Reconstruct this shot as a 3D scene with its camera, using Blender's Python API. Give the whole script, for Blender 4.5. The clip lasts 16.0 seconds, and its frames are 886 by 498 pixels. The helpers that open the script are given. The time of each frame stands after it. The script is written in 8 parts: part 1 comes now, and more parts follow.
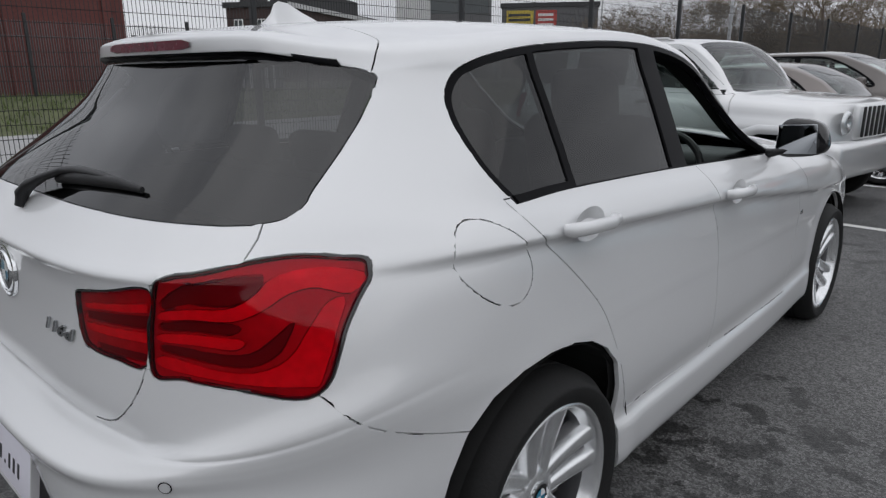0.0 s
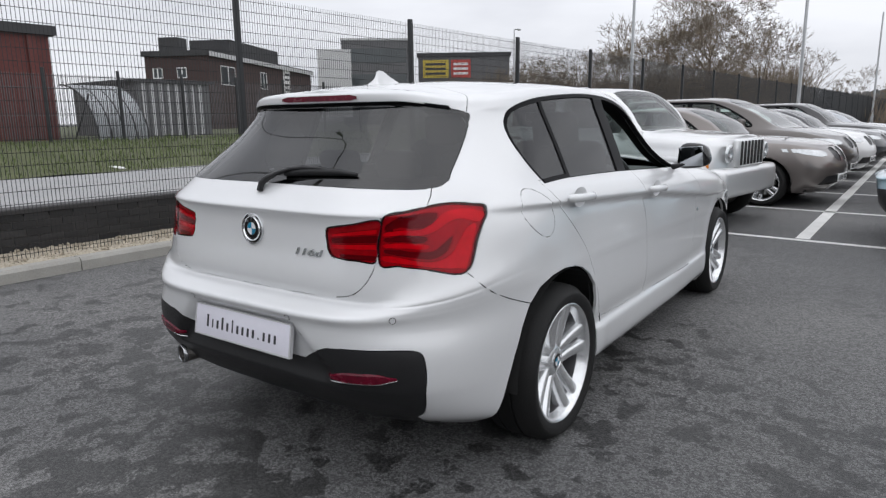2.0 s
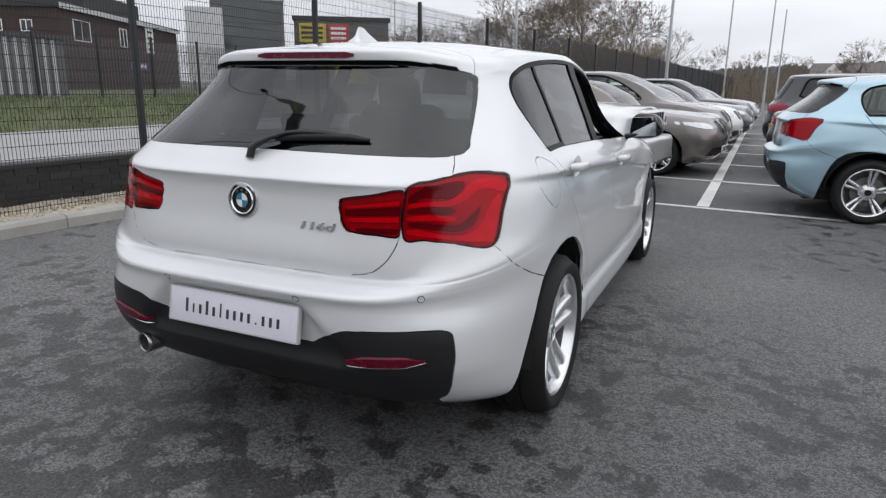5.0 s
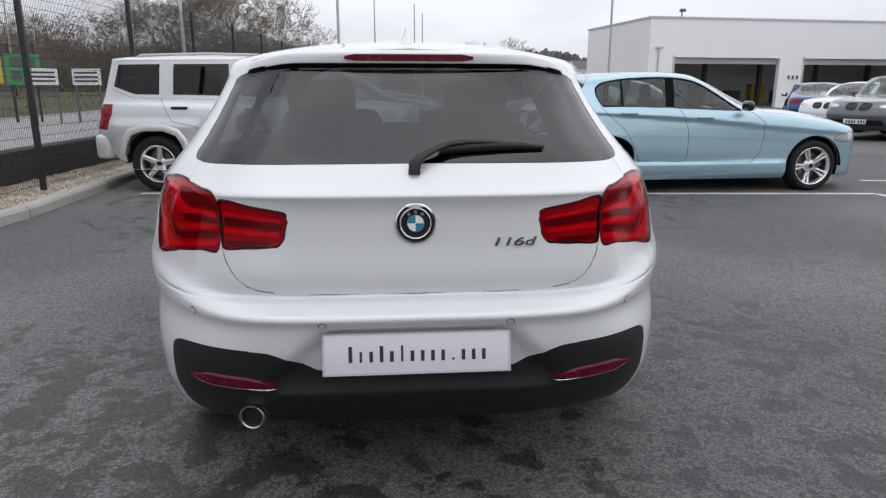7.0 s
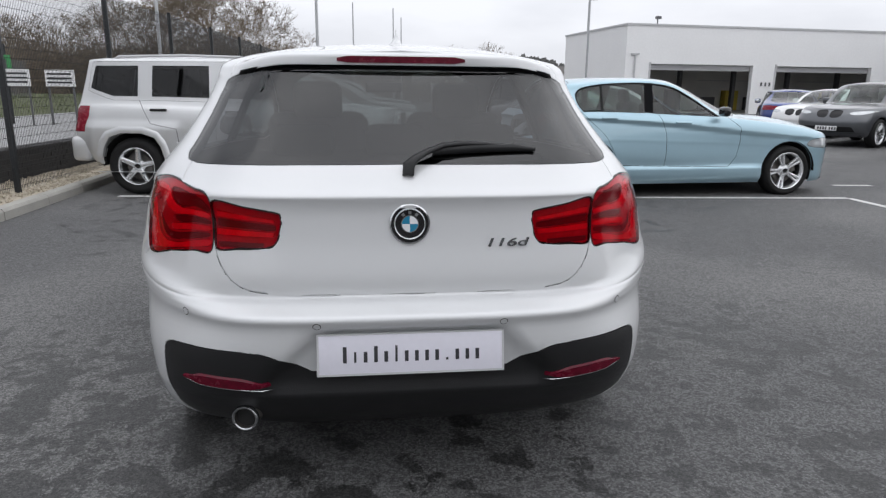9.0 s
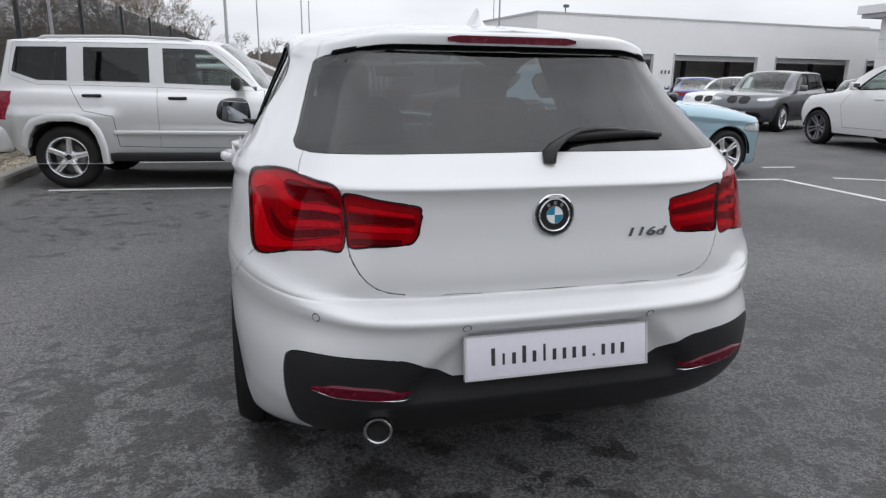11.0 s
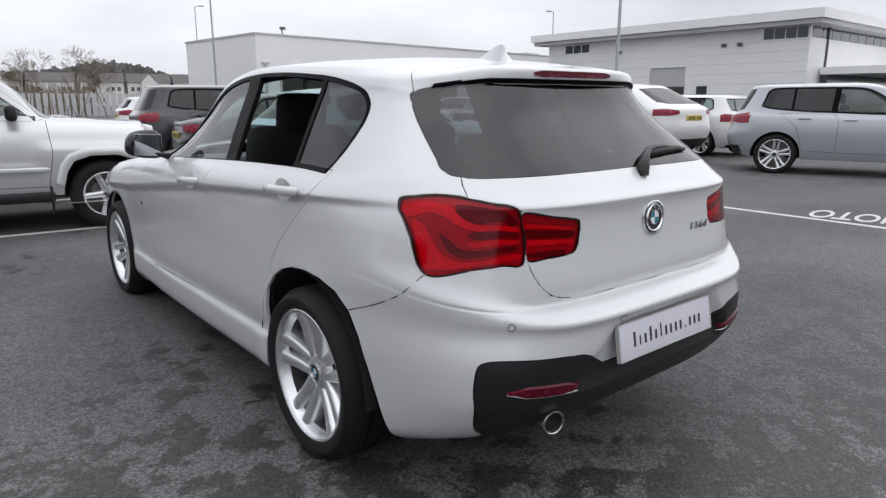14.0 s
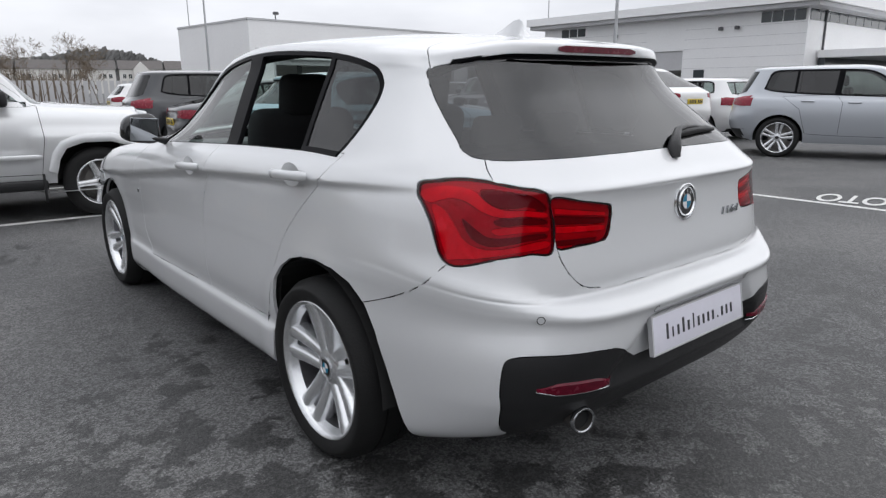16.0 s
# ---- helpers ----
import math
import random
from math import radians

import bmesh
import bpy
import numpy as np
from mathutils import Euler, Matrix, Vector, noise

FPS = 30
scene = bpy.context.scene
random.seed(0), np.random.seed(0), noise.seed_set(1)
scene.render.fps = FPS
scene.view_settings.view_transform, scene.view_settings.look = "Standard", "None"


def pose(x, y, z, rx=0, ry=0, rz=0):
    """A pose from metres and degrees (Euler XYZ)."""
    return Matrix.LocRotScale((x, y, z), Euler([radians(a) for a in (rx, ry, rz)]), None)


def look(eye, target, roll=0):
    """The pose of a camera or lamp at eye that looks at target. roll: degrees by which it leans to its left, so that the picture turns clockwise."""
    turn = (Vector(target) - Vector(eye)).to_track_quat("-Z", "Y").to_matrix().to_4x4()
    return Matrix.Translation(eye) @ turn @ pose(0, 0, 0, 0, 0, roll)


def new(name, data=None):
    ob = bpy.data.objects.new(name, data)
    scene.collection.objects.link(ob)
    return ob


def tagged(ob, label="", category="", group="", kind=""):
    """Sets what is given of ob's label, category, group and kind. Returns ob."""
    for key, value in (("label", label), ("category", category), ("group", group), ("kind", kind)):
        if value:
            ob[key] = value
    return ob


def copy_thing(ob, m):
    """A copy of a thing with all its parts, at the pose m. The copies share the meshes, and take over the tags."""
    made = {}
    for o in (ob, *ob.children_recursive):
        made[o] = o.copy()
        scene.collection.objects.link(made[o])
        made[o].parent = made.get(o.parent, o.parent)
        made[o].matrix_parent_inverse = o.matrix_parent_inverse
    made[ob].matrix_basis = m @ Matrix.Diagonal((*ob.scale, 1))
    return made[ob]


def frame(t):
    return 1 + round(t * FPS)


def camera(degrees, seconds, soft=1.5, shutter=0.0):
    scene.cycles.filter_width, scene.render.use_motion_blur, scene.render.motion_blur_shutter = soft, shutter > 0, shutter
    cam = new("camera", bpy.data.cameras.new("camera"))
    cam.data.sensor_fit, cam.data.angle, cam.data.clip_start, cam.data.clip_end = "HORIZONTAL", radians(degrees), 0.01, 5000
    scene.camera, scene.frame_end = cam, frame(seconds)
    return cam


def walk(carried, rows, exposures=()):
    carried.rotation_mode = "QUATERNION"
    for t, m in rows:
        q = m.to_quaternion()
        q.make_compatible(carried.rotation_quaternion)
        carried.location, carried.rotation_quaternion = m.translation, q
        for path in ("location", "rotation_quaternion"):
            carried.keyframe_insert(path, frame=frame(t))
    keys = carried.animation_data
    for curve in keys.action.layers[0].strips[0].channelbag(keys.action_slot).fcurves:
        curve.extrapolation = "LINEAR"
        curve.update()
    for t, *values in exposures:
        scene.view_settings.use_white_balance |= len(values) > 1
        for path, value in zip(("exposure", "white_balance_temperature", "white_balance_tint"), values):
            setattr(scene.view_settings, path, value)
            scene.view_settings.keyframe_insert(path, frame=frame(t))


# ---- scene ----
cam = camera(68.0, 16.0, soft=1.3)
PATH = [
    (0, (1.591, -0.317, 1.305), (0.288, 1.106, 0.788), -0.3),
    (0.5, (1.707, -0.824, 1.271), (0.490, 0.693, 0.803), 0.0),
    (1, (1.826, -1.199, 1.282), (0.682, 0.369, 0.799), 0.9),
    (1.5, (1.882, -1.42, 1.292), (0.766, 0.188, 0.881), 0.4),
    (2, (1.919, -1.468, 1.285), (0.783, 0.131, 0.896), -0.7),
    (2.5, (1.921, -1.469, 1.28), (0.774, 0.123, 0.89), -0.7),
    (3, (1.924, -1.469, 1.28), (0.777, 0.123, 0.888), -0.9),
    (3.5, (1.918, -1.474, 1.28), (0.763, 0.112, 0.891), -1.1),
    (4, (1.915, -1.473, 1.281), (0.772, 0.12, 0.889), -1.7),
    (4.5, (1.791, -1.517, 1.265), (0.752, 0.134, 0.824), -0.5),
    (7, (-0.075, -1.766, 1.279), (0.089, 0.168, 0.798), 0.1),
    (7.5, (-0.093, -1.782, 1.283), (0.047, 0.158, 0.817), 0.8),
    (8, (-0.1, -1.782, 1.284), (0.062, 0.156, 0.817), 0.5),
    (10.5, (-0.347, -1.73, 1.25), (0.021, 0.176, 0.77), 1.0),
    (11, (-0.731, -1.544, 1.254), (-0.23, 0.326, 0.751), 0.8),
    (11.5, (-1.178, -1.392, 1.22), (-0.312, 0.339, 0.717), 0.9),
    (12, (-1.528, -1.15, 1.214), (-0.428, 0.444, 0.717), 0.7),
    (12.5, (-1.799, -1.083, 1.265), (-0.561, 0.417, 0.8), -0.2),
    (13, (-1.886, -1.101, 1.275), (-0.607, 0.379, 0.858), 0.3),
    (13.5, (-1.894, -1.136, 1.275), (-0.651, 0.371, 0.843), 0.5),
    (14, (-1.884, -1.159, 1.276), (-0.645, 0.348, 0.837), 0.0),
    (14.5, (-1.886, -1.164, 1.275), (-0.672, 0.367, 0.851), 0.2),
    (15, (-1.883, -1.166, 1.276), (-0.661, 0.36, 0.854), -0.1),
    (15.5, (-1.892, -1.142, 1.276), (-0.679, 0.392, 0.857), -0.3),
    (16, (-1.862, -1.016, 1.252), (-0.619, 0.475, 0.773), -0.3),
]
walk(cam, [(t, look(eye, target, roll)) for t, eye, target, roll in PATH],
     [(0, -0.08, 6420, 10), (0.5, -0.06, 6420, 10), (1.5, 0.30, 6420, 10), (2.0, 0.35, 6420, 10), (16, 0.37, 6420, 10)])

# ---------------------------------------------------------------- world and light

world = bpy.data.worlds.new("overcast_sky")
scene.world = world
world.use_nodes = True
wn, wl = world.node_tree.nodes, world.node_tree.links
wn.clear()
w_out = wn.new("ShaderNodeOutputWorld")
w_bg = wn.new("ShaderNodeBackground")
w_sky = wn.new("ShaderNodeTexSky")
w_sky.sky_type = "NISHITA"
w_sky.sun_disc = False
w_sky.sun_elevation = radians(68)
w_sky.sun_rotation = radians(50)
w_hsv = wn.new("ShaderNodeHueSaturation")
w_hsv.inputs["Saturation"].default_value = 0.18
w_hsv.inputs["Value"].default_value = 0.75
w_tc = wn.new("ShaderNodeTexCoord")
w_map = wn.new("ShaderNodeMapping")
w_map.inputs["Scale"].default_value = (1.0, 1.0, 3.2)
w_noise = wn.new("ShaderNodeTexNoise")
w_noise.inputs["Scale"].default_value = 1.6
w_noise.inputs["Detail"].default_value = 6.0
w_noise.inputs["Roughness"].default_value = 0.5
w_ramp = wn.new("ShaderNodeValToRGB")
w_ramp.color_ramp.elements[0].position = 0.30
w_ramp.color_ramp.elements[0].color = (6.0, 6.2, 6.8, 1)
w_ramp.color_ramp.elements[1].position = 0.62
w_ramp.color_ramp.elements[1].color = (10.3, 10.45, 11.0, 1)
w_mix = wn.new("ShaderNodeMixRGB")
w_mix.inputs["Fac"].default_value = 0.82
w_bg.inputs["Strength"].default_value = 0.094
wl.new(w_sky.outputs["Color"], w_hsv.inputs["Color"])
wl.new(w_tc.outputs["Generated"], w_map.inputs["Vector"])
wl.new(w_map.outputs["Vector"], w_noise.inputs["Vector"])
wl.new(w_noise.outputs["Fac"], w_ramp.inputs["Fac"])
wl.new(w_hsv.outputs["Color"], w_mix.inputs["Color1"])
wl.new(w_ramp.outputs["Color"], w_mix.inputs["Color2"])
w_sep = wn.new("ShaderNodeSeparateXYZ")
w_lift = wn.new("ShaderNodeMapRange")
w_lift.inputs["From Min"].default_value, w_lift.inputs["From Max"].default_value = 0.0, 1.0
w_lift.inputs["To Min"].default_value, w_lift.inputs["To Max"].default_value = 0.80, 1.30
w_mul = wn.new("ShaderNodeVectorMath")
w_mul.operation = "SCALE"
wl.new(w_tc.outputs["Generated"], w_sep.inputs["Vector"])
wl.new(w_sep.outputs["Z"], w_lift.inputs["Value"])
wl.new(w_mix.outputs["Color"], w_mul.inputs["Vector"])
wl.new(w_lift.outputs["Result"], w_mul.inputs["Scale"])
wl.new(w_mul.outputs["Vector"], w_bg.inputs["Color"])
wl.new(w_bg.outputs["Background"], w_out.inputs["Surface"])

sun_data = bpy.data.lights.new("sun", "SUN")
sun_data.energy = 0.80
sun_data.angle = radians(130)
sun_data.color = (1.0, 0.98, 0.95)
sun = new("sun", sun_data)
sun.matrix_world = look((9, -2, 14), (0, 2, 0))


# ---------------------------------------------------------------- materials
def surface(name, color, rough=0.5, metal=0.0, vary=0.12, scale=3.0, fine=60.0, bump=0.0, coat=0.0, spec=0.5, island=0.0):
    """A plain surface whose colour and roughness wander at two scales, with fine relief."""
    m = bpy.data.materials.new(name)
    m.use_nodes = True
    n, l = m.node_tree.nodes, m.node_tree.links
    p = n["Principled BSDF"]
    p.inputs["Metallic"].default_value = metal
    p.inputs["Specular IOR Level"].default_value = spec
    p.inputs["Coat Weight"].default_value = coat
    p.inputs["Coat Roughness"].default_value = 0.04
    tc = n.new("ShaderNodeTexCoord")
    big = n.new("ShaderNodeTexNoise")
    big.inputs["Scale"].default_value = scale
    big.inputs["Detail"].default_value = 5.0
    small = n.new("ShaderNodeTexNoise")
    small.inputs["Scale"].default_value = fine
    small.inputs["Detail"].default_value = 3.0
    l.new(tc.outputs["Object"], big.inputs["Vector"])
    l.new(tc.outputs["Object"], small.inputs["Vector"])
    add = n.new("ShaderNodeMath")
    add.operation = "ADD"
    l.new(big.outputs["Fac"], add.inputs[0])
    l.new(small.outputs["Fac"], add.inputs[1])
    value = n.new("ShaderNodeMapRange")
    value.inputs["From Min"].default_value = 0.6
    value.inputs["From Max"].default_value = 1.4
    value.inputs["To Min"].default_value = 1.0 - vary
    value.inputs["To Max"].default_value = 1.0 + vary
    l.new(add.outputs["Value"], value.inputs["Value"])
    hsv = n.new("ShaderNodeHueSaturation")
    hsv.inputs["Color"].default_value = (*color, 1)
    if island:
        info = n.new("ShaderNodeObjectInfo")
        tone = n.new("ShaderNodeMapRange")
        tone.inputs["To Min"].default_value = 1.0 - island
        tone.inputs["To Max"].default_value = 1.0 + island
        l.new(info.outputs["Random"], tone.inputs["Value"])
        mul = n.new("ShaderNodeMath")
        mul.operation = "MULTIPLY"
        l.new(value.outputs["Result"], mul.inputs[0])
        l.new(tone.outputs["Result"], mul.inputs[1])
        l.new(mul.outputs["Value"], hsv.inputs["Value"])
    else:
        l.new(value.outputs["Result"], hsv.inputs["Value"])
    l.new(hsv.outputs["Color"], p.inputs["Base Color"])
    r = n.new("ShaderNodeMapRange")
    r.inputs["To Min"].default_value = max(0.0, rough - 0.35 * vary)
    r.inputs["To Max"].default_value = min(1.0, rough + 0.35 * vary)
    l.new(big.outputs["Fac"], r.inputs["Value"])
    l.new(r.outputs["Result"], p.inputs["Roughness"])
    if bump:
        b = n.new("ShaderNodeBump")
        b.inputs["Strength"].default_value = bump
        b.inputs["Distance"].default_value = 0.01
        l.new(small.outputs["Fac"], b.inputs["Height"])
        l.new(b.outputs["Normal"], p.inputs["Normal"])
    return m


def clear(name, tint, gloss=0.06, rough=0.0, face=0.9):
    """A thin pane: light passes tinted, and the surface mirrors more at grazing angles."""
    m = bpy.data.materials.new(name)
    m.use_nodes = True
    n, l = m.node_tree.nodes, m.node_tree.links
    n.remove(n["Principled BSDF"])
    t = n.new("ShaderNodeBsdfTransparent")
    t.inputs["Color"].default_value = (*tint, 1)
    g = n.new("ShaderNodeBsdfGlossy")
    g.inputs["Roughness"].default_value = rough
    g.inputs["Color"].default_value = (face, face, face, 1)
    lw = n.new("ShaderNodeLayerWeight")
    lw.inputs["Blend"].default_value = 0.5
    pw = n.new("ShaderNodeMath")
    pw.operation = "POWER"
    pw.inputs[1].default_value = 5.0
    f = n.new("ShaderNodeMath")
    f.operation = "MULTIPLY_ADD"
    f.use_clamp = True
    f.inputs[1].default_value = 1.0 - gloss
    f.inputs[2].default_value = gloss
    l.new(lw.outputs["Facing"], pw.inputs[0])
    l.new(pw.outputs["Value"], f.inputs[0])
    mix = n.new("ShaderNodeMixShader")
    l.new(f.outputs["Value"], mix.inputs["Fac"])
    l.new(t.outputs["BSDF"], mix.inputs[1])
    l.new(g.outputs["BSDF"], mix.inputs[2])
    l.new(mix.outputs["Shader"], n["Material Output"].inputs["Surface"])
    return m


def asphalt_material():
    m = bpy.data.materials.new("asphalt")
    m.use_nodes = True
    n, l = m.node_tree.nodes, m.node_tree.links
    p = n["Principled BSDF"]
    tc = n.new("ShaderNodeTexCoord")

    def noise_node(scale, detail, rough=0.5):
        t = n.new("ShaderNodeTexNoise")
        t.inputs["Scale"].default_value = scale
        t.inputs["Detail"].default_value = detail
        t.inputs["Roughness"].default_value = rough
        l.new(tc.outputs["Object"], t.inputs["Vector"])
        return t.outputs["Fac"]

    def ramp(src, a, b, lo=0.0, hi=1.0):
        r = n.new("ShaderNodeMapRange")
        r.interpolation_type = "SMOOTHSTEP"
        r.inputs["From Min"].default_value, r.inputs["From Max"].default_value = a, b
        r.inputs["To Min"].default_value, r.inputs["To Max"].default_value = lo, hi
        l.new(src, r.inputs["Value"])
        return r.outputs["Result"]

    def times(a, b, op="MULTIPLY"):
        t = n.new("ShaderNodeMath")
        t.operation = op
        l.new(a, t.inputs[0])
        l.new(b, t.inputs[1])
        return t.outputs["Value"]

    # worn grey patches with exposed aggregate, older dark binder, and damp or oily blotches, denser by the hatchback's
    # tail to paint in shade
    worn = ramp(noise_node(0.35, 4.0), 0.40, 0.62)
    where = ramp(noise_node(0.55, 2.0), 0.38, 0.62, 0.0, 0.085)
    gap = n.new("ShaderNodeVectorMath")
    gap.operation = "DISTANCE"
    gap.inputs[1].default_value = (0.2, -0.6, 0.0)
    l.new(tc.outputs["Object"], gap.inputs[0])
    # first term gathers the blotches; the nearer one paints shade behind the bumper
    drips_shade = times(ramp(gap.outputs["Value"], 1.4, 4.0, 0.014, -0.06), ramp(gap.outputs["Value"], 0.5, 1.6, 0.03, 0.0), "ADD")
    blotch = times(times(noise_node(5.6, 6.0, 0.64), where, "ADD"), drips_shade, "ADD")
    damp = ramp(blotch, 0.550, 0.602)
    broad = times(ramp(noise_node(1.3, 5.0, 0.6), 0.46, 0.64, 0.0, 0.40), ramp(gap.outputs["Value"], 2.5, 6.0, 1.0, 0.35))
    wet_shade = times(damp, times(broad, ramp(noise_node(9.0, 4.0), 0.3, 0.6), "MULTIPLY"), "MAXIMUM")
    vor = n.new("ShaderNodeTexVoronoi")
    vor.inputs["Scale"].default_value = 130.0
    l.new(tc.outputs["Object"], vor.inputs["Vector"])
    cell = n.new("ShaderNodeSeparateColor")
    l.new(vor.outputs["Color"], cell.inputs["Color"])
    chips = ramp(cell.outputs["Red"], 0.1, 1.0, 0.62, 1.42)
    rims = ramp(vor.outputs["Distance"], 0.25, 0.75, 1.03, 0.88)
    grit = times(ramp(noise_node(240.0, 2.0), 0.3, 0.7, 0.62, 1.40), ramp(noise_node(22.0, 5.0, 0.7), 0.3, 0.7, 0.88, 1.12))
    base = n.new("ShaderNodeMixRGB")
    base.inputs["Color1"].default_value = (0.110, 0.110, 0.111, 1)
    base.inputs["Color2"].default_value = (0.158, 0.157, 0.155, 1)
    l.new(worn, base.inputs["Fac"])
    tone = times(times(times(chips, rims), grit), ramp(wet_shade, 0.0, 1.0, 1.02, 0.36))
    hsv = n.new("ShaderNodeHueSaturation")
    l.new(base.outputs["Color"], hsv.inputs["Color"])
    l.new(tone, hsv.inputs["Value"])
    l.new(hsv.outputs["Color"], p.inputs["Base Color"])
    l.new(ramp(wet_shade, 0.0, 1.0, 0.78, 0.5), p.inputs["Roughness"])
    p.inputs["Specular IOR Level"].default_value = 0.35
    b = n.new("ShaderNodeBump")
    b.inputs["Strength"].default_value = 0.55
    b.inputs["Distance"].default_value = 0.004
    l.new(tone, b.inputs["Height"])
    l.new(b.outputs["Normal"], p.inputs["Normal"])
    return m


M_ASPHALT = asphalt_material()
M_LINE = surface("road_paint", (0.62, 0.62, 0.60), 0.7, vary=0.22, scale=5, fine=90, bump=0.3)
M_KERB = surface("kerb_concrete", (0.36, 0.35, 0.32), 0.85, vary=0.18, scale=4, fine=80, bump=0.4, island=0.08)
M_GRAVEL = surface("gravel", (0.42, 0.37, 0.29), 0.9, vary=0.45, scale=18, fine=110, bump=0.8)
M_BRICK_DARK = surface("dark_brick", (0.035, 0.033, 0.033), 0.75, vary=0.3, scale=6, fine=70, bump=0.4, island=0.35)
M_MORTAR = surface("mortar", (0.10, 0.095, 0.09), 0.9, vary=0.2, scale=8, fine=80, bump=0.3)
M_PAVE = surface("pale_tarmac", (0.30, 0.30, 0.30), 0.9, vary=0.15, scale=1.2, fine=120, bump=0.3)
M_GRASS_SOIL = surface("turf", (0.075, 0.085, 0.035), 0.95, vary=0.45, scale=1.4, fine=30, bump=0.8)
M_GRASS = surface("grass_blades", (0.10, 0.13, 0.045), 0.8, vary=0.4, scale=2, fine=15)
M_FENCE = surface("fence_black", (0.018, 0.02, 0.022), 0.45, vary=0.1, scale=4)
M_FENCE_GREY = surface("palisade_steel", (0.11, 0.11, 0.115), 0.55, vary=0.2, scale=2)
M_BRICK_RED = surface("red_brick_wall", (0.115, 0.036, 0.032), 0.85, vary=0.25, scale=1.5, fine=14, bump=0.4)
M_BRICK_BROWN = surface("brown_brick_wall", (0.052, 0.032, 0.030), 0.85, vary=0.25, scale=1.0, fine=10, bump=0.4)
M_CLAD_WHITE = surface("white_cladding", (0.84, 0.84, 0.84), 0.55, vary=0.04, scale=0.4, fine=8)
M_CLAD_GREY = surface("grey_cladding", (0.50, 0.50, 0.51), 0.55, vary=0.05, scale=0.4, fine=8)
M_CLAD_DARK = surface("dark_cladding", (0.10, 0.10, 0.105), 0.5, vary=0.15, scale=0.6, fine=8)
M_ROOF_DARK = surface("dark_roofing", (0.035, 0.035, 0.037), 0.7, vary=0.2, scale=1.0)
M_INSIDE = surface("workshop_wall", (0.66, 0.65, 0.62), 0.7, vary=0.15, scale=0.7)
M_SIGN_WHITE = surface("sign_white", (0.78, 0.78, 0.78), 0.4, vary=0.05)
M_SIGN_YELLOW = surface("sign_yellow", (0.55, 0.42, 0.05), 0.5, vary=0.08)
M_SIGN_RED = surface("sign_red", (0.45, 0.05, 0.04), 0.5, vary=0.08)
M_SIGN_GREEN = surface("sign_green", (0.04, 0.28, 0.08), 0.5, vary=0.1)
M_SIGN_BLUE = surface("sign_blue", (0.05, 0.12, 0.30), 0.5, vary=0.1)
M_INK = surface("ink", (0.03, 0.03, 0.035), 0.5, vary=0.05)
M_POLE = surface("galvanised_pole", (0.42, 0.43, 0.44), 0.45, metal=0.4, vary=0.12, scale=3)
M_BARK = surface("bark", (0.14, 0.11, 0.09), 0.9, vary=0.3, scale=3, fine=25, bump=0.5)
M_TWIG = surface("twigs", (0.17, 0.135, 0.10), 0.9, vary=0.3, scale=0.5)
M_HILL = surface("far_woods", (0.17, 0.17, 0.165), 1.0, vary=0.35, scale=0.05, fine=0.4)
M_RENDER = surface("white_render", (0.68, 0.67, 0.64), 0.8, vary=0.08, scale=0.5)
M_TILE_ROOF = surface("roof_tiles", (0.12, 0.11, 0.105), 0.8, vary=0.2, scale=1.0)
M_FAR_GLASS = surface("far_window", (0.05, 0.06, 0.065), 0.1, vary=0.3, scale=0.4)
M_GLASS_CURVE = surface("polycarbonate", (0.30, 0.32, 0.33), 0.25, vary=0.15, scale=0.8)
M_LITTER = surface("litter", (0.75, 0.75, 0.74), 0.7, vary=0.1)


# ---------------------------------------------------------------- mesh helpers
def mesh_of(name, verts, faces, material=None, smooth=False):
    me = bpy.data.meshes.new(name)
    me.from_pydata([tuple(map(float, v)) for v in verts], [], [tuple(map(int, f)) for f in faces])
    if material:
        me.materials.append(material)
    if smooth:
        me.polygons.foreach_set("use_smooth", [True] * len(me.polygons))
    me.update()
    return me


